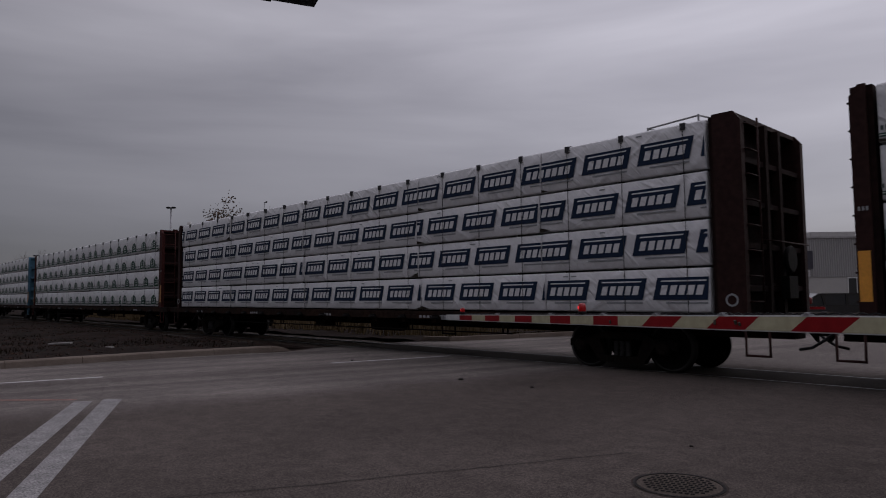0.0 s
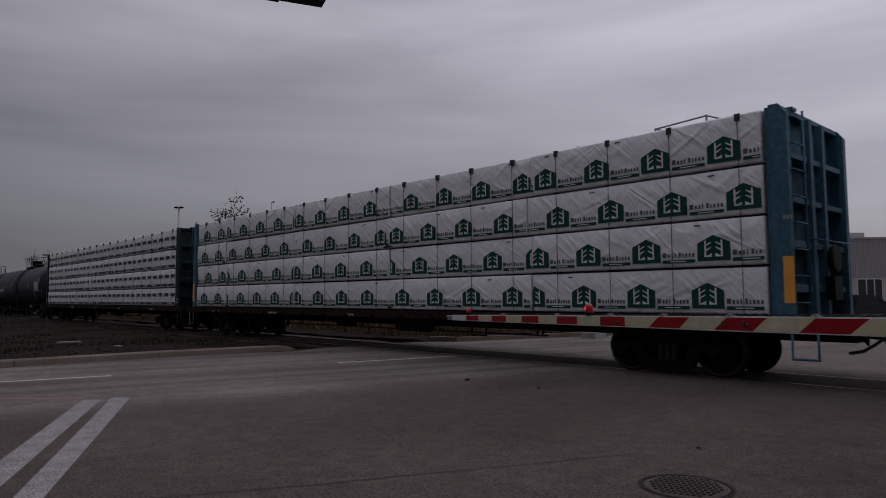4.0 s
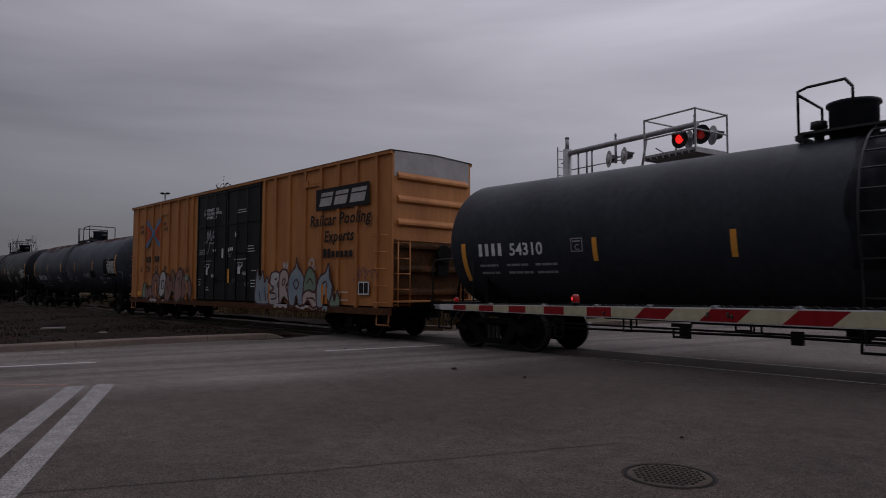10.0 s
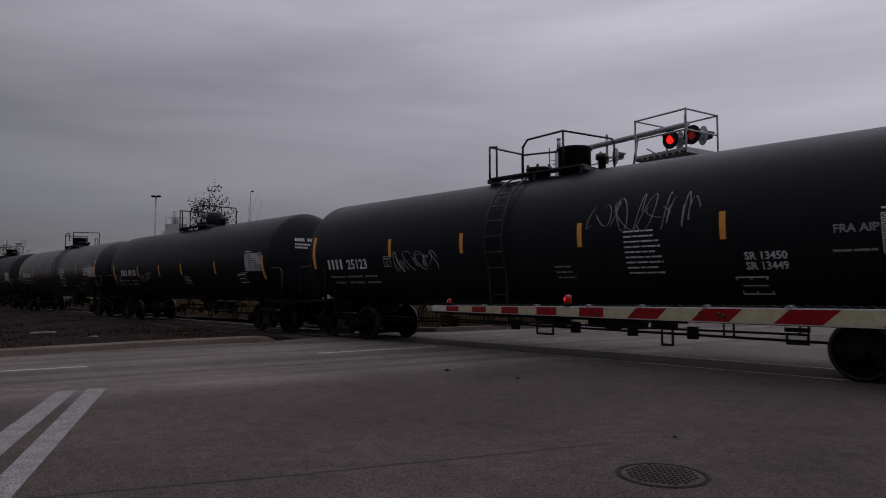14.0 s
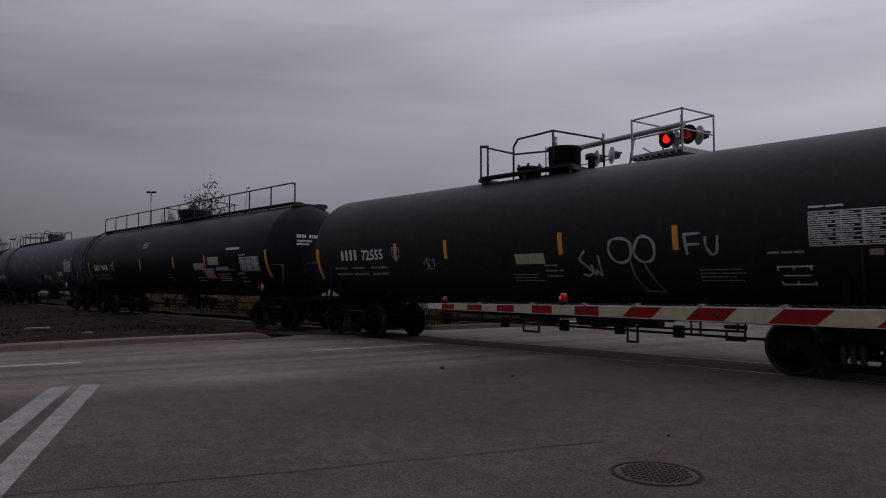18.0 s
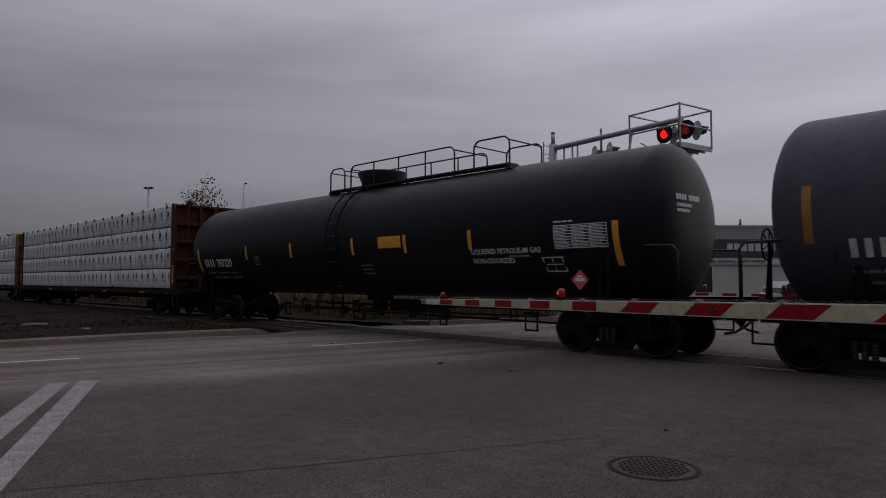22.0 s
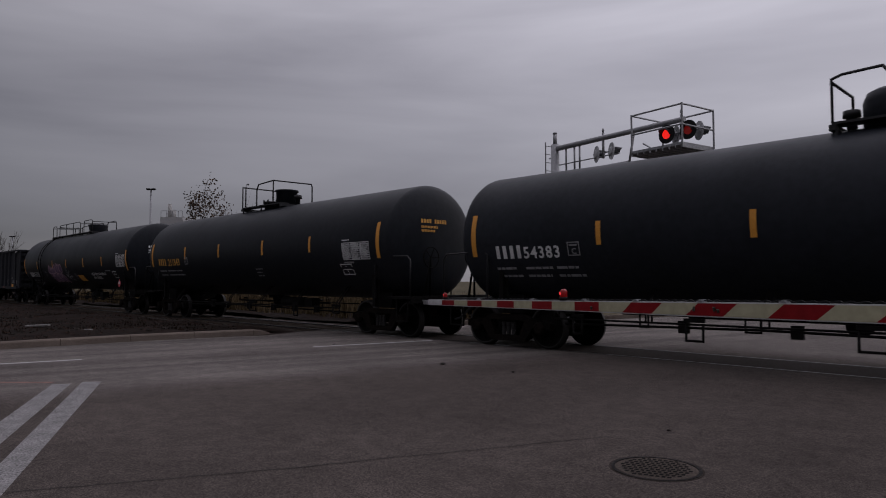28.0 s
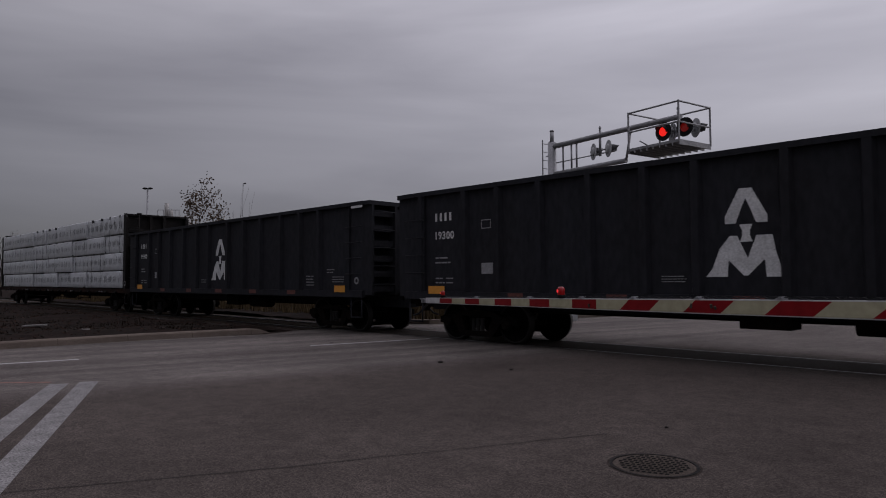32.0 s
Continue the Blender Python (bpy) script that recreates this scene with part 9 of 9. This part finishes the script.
def hall_box(bm, l0, l1, z0, z1, o0, o1):
    v = [bm.verts.new(at_hall(l, z, o)) for z in (z0, z1) for o in (o0, o1) for l in (l0, l1)]
    for q in ((0, 2, 3, 1), (4, 5, 7, 6), (0, 1, 5, 4), (2, 6, 7, 3), (0, 4, 6, 2), (1, 3, 7, 5)):
        bm.faces.new([v[i] for i in q])
    return v


bm = bmesh.new()
hall_box(bm, 18.6, 62, 0.0, 7.1, -24, 0.0)
bmesh.ops.recalc_face_normals(bm, faces=bm.faces)
part("wall", bm, M["wall_grey"], hall)
bm = bmesh.new()
hall_box(bm, 18.5, 62.1, 7.1, 7.28, -24.1, 0.15)
bmesh.ops.recalc_face_normals(bm, faces=bm.faces)
part("roof_edge", bm, M["box_grey"], hall)
bm = bmesh.new()   # corrugated cladding over the ground floor
n = 190
for i in range(n):
    l0, l1 = 18.6 + 43.4 * i / n, 18.6 + 43.4 * (i + 1) / n
    lm = (l0 + l1) / 2
    for (a, oa), (b, ob) in (((l0, 0.03), (lm, 0.09)), ((lm, 0.09), (l1, 0.03))):
        flat(bm, [at_hall(a, 3.1, oa), at_hall(b, 3.1, ob), at_hall(b, 7.1, ob), at_hall(a, 7.1, oa)])
part("cladding", bm, M["clad"], hall, "grey corrugated cladding")
for l0, l1 in ((20.4, 22.2), (22.3, 24.1), (24.4, 26.2), (26.3, 28.1), (39.6, 40.4), (40.5, 41.2), (41.3, 42.0), (46.0, 48.0)):
    bm = bmesh.new()
    hall_box(bm, l0, l1, 0.25, 2.95, 0.0, 0.02)
    wdw = part("window", bm, M["glass"], hall, "dark shop window")
    bm = bmesh.new()
    hall_box(bm, l0 - 0.09, l0 - 0.01, 0.0, 3.05, 0.0, 0.08)
    hall_box(bm, l1 + 0.0, l1 + 0.05, 0.0, 3.05, 0.0, 0.08)
    hall_box(bm, l0, l1, 2.95, 3.05, 0.0, 0.08)
    part("window_frame", bm, M["gate_white"], wdw)
bm = bmesh.new()
hall_box(bm, 28.2, 36.0, 3.95, 5.8, 0.1, 0.25)
sb = part("sign_board", bm, M["sign_dark"], hall, "dark sign board with pale blocks")
bm = bmesh.new()
for k in range(8):
    l = 29.6 + 0.74 * k
    flat(bm, [at_hall(l, 4.55, 0.27), at_hall(l + 0.58, 4.55, 0.27), at_hall(l + 0.58, 5.35, 0.27), at_hall(l, 5.35, 0.27)])
part("sign_blocks", bm, M["wall_white"], sb)
bm = bmesh.new()
hall_box(bm, 26.5, 28.1, 3.75, 6.0, 0.1, 0.26)
eb = part("emblem_board", bm, M["sign_dark"], hall, "dark board with a golden shield")
bm = bmesh.new()
pts = [(26.85, 5.55), (27.75, 5.55), (27.85, 4.7), (27.3, 4.15), (26.75, 4.7)]
flat(bm, [at_hall(a, b, 0.28) for a, b in pts])
part("shield", bm, M["yellow_decal"], eb)
bm = bmesh.new()
hall_box(bm, 26.6, 35.7, 3.15, 3.8, 0.1, 0.2)
st = part("sign_strip", bm, M["wall_white"], hall, "pale strip sign with dark words")
bm = bmesh.new()
write(bm, "FASTENERS, INDUSTRIAL & SAFETY SUPPLIES", 0.52, lambda a, b: at_hall(26.75 + a * 0.66, 3.28 + b, 0.22))
part("sign_words", bm, M["print_black"], st)
for l0, l1, z1 in ((24.5, 28.2, 8.0), (39, 44, 8.3)):
    bm = bmesh.new()
    hall_box(bm, l0, l1, 7.3, z1, -8, -6)
    for k in range(5):
        a = l0 + (l1 - l0) * k / 5
        hall_box(bm, a + 0.1, a + 0.16, 7.28, z1 - 0.05, -6, -5.95)
    bmesh.ops.recalc_face_normals(bm, faces=bm.faces)
    part("roof_unit", bm, M["wall_grey"], hall, "grey ventilation unit on the roof")

# a dark vehicle standing before the shop
p = out_there(29, 16.2)
suv = thing("parked_car", "black car with pale reflections on its windscreen", "car", m=pose(p.x, p.y, 0.0, 0, 0, 45))
side = [(-2.15, 0.42), (2.15, 0.38), (2.22, 0.62), (2.12, 0.92), (1.15, 1.10), (0.42, 1.60), (0.1, 1.70), (-1.5, 1.70), (-2.0, 1.35), (-2.2, 0.95)]
bm = bmesh.new()
prism(bm, side[:5] + [(-2.0, 1.12), (-2.2, 0.95)], -0.92, 0.92)
bmesh.ops.recalc_face_normals(bm, faces=bm.faces)
bmesh.ops.bevel(bm, geom=list(bm.edges), offset=0.05, segments=2, affect="EDGES")
part("body", bm, M["car_paint"], suv)
bm = bmesh.new()
prism(bm, [(1.05, 1.10), (0.42, 1.58), (0.1, 1.66), (-1.5, 1.66), (-1.95, 1.34), (-2.0, 1.10)], -0.80, 0.80)
bmesh.ops.recalc_face_normals(bm, faces=bm.faces)
part("cabin_glass", bm, M["glass"], suv, "dark glass with pale reflections")
bm = bmesh.new()
prism(bm, [(0.45, 1.60), (0.1, 1.72), (-1.5, 1.72), (-1.98, 1.36), (-1.9, 1.36), (-1.48, 1.662), (0.1, 1.662), (0.42, 1.58)], -0.83, 0.83)
bmesh.ops.recalc_face_normals(bm, faces=bm.faces)
part("roof", bm, M["car_paint"], suv)
for y in (-0.83, 0.78):
    for xa, xb in ((1.05, 0.42), (-0.35, -0.35), (-1.25, -1.35)):
        bm = bmesh.new()
        prism(bm, [(xa - 0.05, 1.10), (xa + 0.05, 1.10), (xb + 0.05, 1.66), (xb - 0.05, 1.66)], y, y + 0.05)
        part("pillar", bm, M["car_paint"], suv)
for x in (-1.35, 1.35):
    for y in (-0.86, 0.86):
        bm = bmesh.new()
        lathe(bm, [(-0.11, 0.25), (-0.11, 0.33), (-0.07, 0.35), (0.07, 0.35), (0.11, 0.33), (0.11, 0.25)], "y", 24)
        wh = part("wheel", bm, M["strap"], suv, "", pose(x, y, 0.35))
        bm = bmesh.new()
        lathe(bm, [(-0.10, 0.06), (-0.115, 0.24), (0.115, 0.24), (0.10, 0.06)], "y", 20)
        part("rim", bm, M["galvanized"], wh)
for y in (-0.72, 0.72):
    bm = bmesh.new()
    bevel_box(bm, 2.10, 2.20, y - 0.16, y + 0.16, 0.72, 0.86, 0.02)
    part("headlight", bm, M["headlight"], suv)

for piece in suv.children:   # a low saloon
    if not piece.name.startswith("wheel"):
        for v in piece.data.vertices:
            v.co.z = 0.40 + (v.co.z - 0.40) * 0.78

# pavement in front of it
bm = bmesh.new()
v = [out_there(60, 10), out_there(60, 70), out_there(72, 70), out_there(72, 10)]
flat(bm, [(p.x, p.y, 0.02) for p in v])
tagged(part("pavement", bm, M["concrete"]), "pale concrete forecourt", "pavement", kind="structure")


def street_lamp(depth, side, height, arms, label, size=1.0):
    p = out_there(depth, side)
    ob = thing("street_lamp", label, "street lamp", m=pose(p.x, p.y, -0.05, 0, 0, 45))
    bm = bmesh.new()
    tube(bm, (0, 0, 0), (0, 0, height), 0.11 * size, 10, 0.07 * size)
    part("pole", bm, M["galvanized"], ob)
    for sg in arms:
        bm = bmesh.new()
        lathe(bm, [(height - 0.05, 0.08 * size), (height + 0.02, 0.22 * size), (height + 0.10, 0.20 * size), (height + 0.14, 0.04)], "z", 14, centre=(sg * 0.24, 0, 0))
        tube(bm, (0, 0, height), (sg * 0.3, 0, height + 0.03), 0.05, 6)
        part("lamp_head", bm, M["signal_black"], ob)


street_lamp(60, -26.7, 9.8, (-1, 1), "tall grey lamp pole with two flat heads")
street_lamp(75, -22.6, 12.4, (1,), "thin grey lamp pole with one head", 0.5)
street_lamp(95, -62.0, 7.9, (-1, 1), "small lamp pole in the distance")


def branchy_tree(name, depth, side, height, width, label, leaves, seed, stems=1, lean=0.3):
    rnd = random.Random(seed)
    p = out_there(depth, side)
    ob = thing(name, label, "tree", m=pose(p.x, p.y, -0.1))
    bm = bmesh.new()
    tips = []

    def grow(a, d, length, r, level):
        b = a + d * length
        tube(bm, a, b, r, 5, r * 0.65, caps=False)
        if level == 0:
            tips.append(b)
            return
        k = rnd.choice((2, 3)) if level > 1 else 3
        for i in range(k):
            q = Vector((rnd.uniform(-1, 1), rnd.uniform(-1, 1), rnd.uniform(0.1, 0.9))) * lean * 1.6
            nd = (d + q).normalized()
            tips.append(a + (b - a) * rnd.uniform(0.5, 1))
            grow(a + (b - a) * rnd.uniform(0.55, 1.0), nd, length * rnd.uniform(0.6, 0.8), r * 0.6, level - 1)
    for s in range(stems):
        base = Vector((rnd.uniform(-0.15, 0.15) * stems, rnd.uniform(-0.15, 0.15) * stems, 0))
        d = Vector((rnd.uniform(-0.1, 0.1) * stems, rnd.uniform(-0.1, 0.1) * stems, 1)).normalized()
        grow(base, d, height * 0.42, width * 0.035 / math.sqrt(stems) + 0.01, 4 if stems < 3 else 2)
    part("trunk", bm, M["bark"], ob)
    if leaves:
        bm = bmesh.new()
        pool = [t for t in tips if t.z > height * 0.3]
        for i in range(leaves):
            t = rnd.choice(pool) + Vector((rnd.gauss(0, 0.22), rnd.gauss(0, 0.22), rnd.gauss(0, 0.26)))
            s = rnd.uniform(0.05, 0.11)
            u = Vector((rnd.uniform(-1, 1), rnd.uniform(-1, 1), rnd.uniform(-1, 1))).normalized()
            w = u.orthogonal().normalized() * s * 0.6
            u = u * s
            flat(bm, [t - u, t + w, t + u, t - w])
        part("crown", bm, M["leaf"], ob, "sparse withered leaves")["kind"] = "stuff"
    return ob


branchy_tree("tree", 45, -16.1, 7.9, 1.6, "half-bare tree with sparse brown leaves", 1150, 5, 1, 0.58)
branchy_tree("sapling", 42, -12.4, 8.2, 0.3, "bare thin-stemmed sapling behind the track", 0, 8, 4, 0.12)
branchy_tree("tree", 70, -46.8, 7.0, 2.6, "bare grey tree far along the track", 0, 13, 2, 0.3)

p = out_there(100, 44.5)
spruce = thing("spruce_tree", "dark pointed spruce behind the building", "tree", m=pose(p.x, p.y, 0))
bm = bmesh.new()
tube(bm, (0, 0, 0), (0, 0, 10.4), 0.2, 8, 0.03)
part("trunk", bm, M["bark"], spruce)
bm = bmesh.new()
for k in range(26):
    z = 2.0 + 8.5 * k / 25
    r = 2.1 * (1 - k / 26) + 0.08
    for i in range(13):
        a = i * 0.4833 + k * 0.7
        rr = r * random.uniform(0.7, 1.1)
        c, s = math.cos(a), math.sin(a)
        flat(bm, [(0.05 * c, 0.05 * s, z + 0.25), (rr * c - 0.14 * s, rr * s + 0.14 * c, z - 0.25 * r), (rr * 1.1 * c, rr * 1.1 * s, z - 0.32 * r), (rr * c + 0.14 * s, rr * s - 0.14 * c, z - 0.25 * r)])
part("crown", bm, M["needle"], spruce)["kind"] = "stuff"

# white plant with vents far behind the track
p = out_there(118, -47.5)
plant = thing("plant_building", "white plant building with vents and pipes", "building", m=pose(p.x, p.y, 0, 0, 0, 45))
bm = bmesh.new()
box(bm, -2.0, 1.9, -3, 3, 0, 12.6)
box(bm, -4.0, -2.01, -3, 3, 0, 9.6)
part("wall", bm, M["wall_white"], plant)
bm = bmesh.new()
tube(bm, (-1.6, 0, 12.6), (-1.6, 0, 15.2), 0.35, 10)
tube(bm, (-0.9, 0, 12.6), (-0.9, 0, 14.1), 0.45, 10)
tube(bm, (2.4, 0, 8.0), (2.4, 0, 13.2), 0.2, 8)
tube(bm, (-3.6, 0, 9.6), (-3.6, 0, 11.6), 0.3, 8)
tube(bm, (-3.0, 0, 9.6), (-3.0, 0, 10.9), 0.3, 8)
part("vent", bm, M["wall_grey"], plant)
bm = bmesh.new()
for x in (-1.9, -0.9, 0.1, 1.1, 1.8):
    tube(bm, (x, -2.9, 12.6), (x, -2.9, 13.7), 0.05, 5)
tube(bm, (-1.9, -2.9, 13.7), (1.8, -2.9, 13.7), 0.05, 5)
part("roof_railing", bm, M["galvanized"], plant)


# dry grass behind the track, weeds and rubble on the near verge
def grass(name, count, xr, yr, hr, mat, label, seed, width=0.016, base=lambda x, y: 0.05):
    rnd = random.Random(seed)
    vs, fs = [], []
    for i in range(count):
        x, y = rnd.uniform(*xr), rnd.uniform(*yr)
        h = rnd.uniform(*hr)
        if noise.noise(Vector((x * 0.45, y * 0.45, seed))) < -0.12:
            h *= 0.45
        a = rnd.uniform(0, 6.28)
        w = width * rnd.uniform(0.6, 1.6)
        dx, dy = w * math.cos(a), w * math.sin(a)
        lx, ly = rnd.gauss(0, 0.16) * h, rnd.gauss(0, 0.16) * h
        z = base(x, y)
        k = len(vs)
        vs += [(x - dx, y - dy, z), (x + dx, y + dy, z), (x + dx * 0.6 + lx * 0.5, y + dy * 0.6 + ly * 0.5, z + h * 0.6), (x - dx * 0.6 + lx * 0.5, y - dy * 0.6 + ly * 0.5, z + h * 0.6), (x + lx, y + ly, z + h)]
        fs += [(k, k + 1, k + 2, k + 3), (k + 3, k + 2, k + 4)]
    me = bpy.data.meshes.new(name)
    me.from_pydata(vs, [], fs)
    me.materials.append(mat)
    return tagged(new(name, me), label, "grass", kind="stuff")


grass("dry_grass", 15000, (-62, -16.2), (3.0, 11.0), (0.45, 1.05), M["dry_grass"], "tall dry yellow grass behind the track", 2, 0.022, lambda x, y: 0.0)
grass("verge_weeds", 9000, (-48, -17.5), (-12.5, -2.9), (0.02, 0.10), M["weeds"], "short dull weeds on the verge", 3, 0.014, lambda x, y: 0.08)
grass("verge_weeds", 1700, (-26, -17.42), (-11, -3.4), (0.02, 0.09), M["weeds"], "withered tufts along the kerb", 4, 0.010, lambda x, y: 0.10)
rnd = random.Random(41)
vs, fs = [], []
for i in range(5000):
    x, y = rnd.uniform(-46, -17.5), rnd.uniform(-12.0, -2.4)
    z = 0.145 + rough(x, y) * min(1.0, (-17.2 - x) / 1.5) - 0.12 * max(0.0, min(1.0, (y + 3.2) / 1.3))
    s, a = rnd.uniform(0.02, 0.06), rnd.uniform(0, 6.28)
    c, d = s * math.cos(a), s * math.sin(a)
    k = len(vs)
    vs += [(x - c, y - d, z), (x + d * 0.6, y - c * 0.6, z + s * rnd.uniform(0, 0.5)), (x + c, y + d, z + 0.01), (x - d * 0.6, y + c * 0.6, z + s * rnd.uniform(0, 0.5))]
    fs.append((k, k + 1, k + 2, k + 3))
me = bpy.data.meshes.new("fallen_leaves")
me.from_pydata(vs, [], fs)
me.materials.append(M["fallen_leaf"])
tagged(new("fallen_leaves", me), "brown fallen leaves strewn over the verge", "leaves", kind="stuff")
bm = bmesh.new()
rnd = random.Random(12)
for i in range(260):
    x, y = rnd.uniform(-40, -17.6), rnd.uniform(-11.5, -2.6)
    s = rnd.uniform(0.02, 0.07)
    z = 0.13 + rough(x, y) * min(1.0, (-17.2 - x) / 1.5) - 0.12 * max(0.0, min(1.0, (y + 3.2) / 1.3))
    tube(bm, (x - s, y, z), (x + s, y + s * 0.4, z + s * 0.5), s * 0.7, 5, s * 0.5)
tagged(part("rubble", bm, M["ballast"]), "scattered grey stones on the verge", "stone", kind="stuff")
for x, y, a, l in ((-21.8, -7.1, 28, 0.85), (-18.9, -6.7, 15, 0.5)):
    bm = bmesh.new()
    bevel_box(bm, -l / 2, l / 2, -0.05, 0.05, 0.0, 0.05, 0.008)
    tagged(part("loose_board", bm, M["board"], None, "", pose(x, y, 0.16, 4, -3, a)), "grey weathered board lying on the verge", "board")
for x, y, s in ((-3.09, -6.25, 0.02), (-8.29, -4.16, 0.05), (-6.79, -4.08, 0.03), (-12.63, -3.36, 0.03), (-1.2, -6.2, 0.018)):
    bm = bmesh.new()
    lathe(bm, [(-0.005, s * 0.9), (s * 0.3, s), (s * 0.55, s * 0.5), (s * 0.6, 0.002)], "z", 7, smooth=False)
    tagged(part("dry_leaf", bm, M["litter"], None, "", pose(x, y, 0.004, 0, 0, x * 40)), "small dark scrap lying on the road", "litter")


def motions():
    """The train rolls to the right, gaining a little speed; its wheels turn with it while they are in view."""
    def way(t):
        return 12.4487 * t + 0.018489 * t * t
    centre = {}
    for ob, u in CARS:
        walk(ob, [(t, pose(u + way(t), 0, 0)) for t in range(0, 33, 2)])
        centre[ob] = u
    for wheel, car, dx in WHEELS:
        u = centre[car]
        rows = []
        for k in range(33 * 30):
            t = k / 30
            if -37 < u + dx + way(t) < 13 and t <= 32:
                rows.append((t, way(t)))
        if not rows:
            rows = [(0.0, 0.0)]
        s0 = rows[0][1]
        if rows[0][0] > 0:
            rows = [(0.0, s0)] + rows
        if rows[-1][0] < 32:
            rows.append((32.0, rows[-1][1]))
        if len(rows) > 1:
            walk(wheel, [(t, pose(dx, 0, 0.457) @ Matrix.Rotation((s - s0) / 0.457, 4, "Y")) for t, s in rows])


motions()
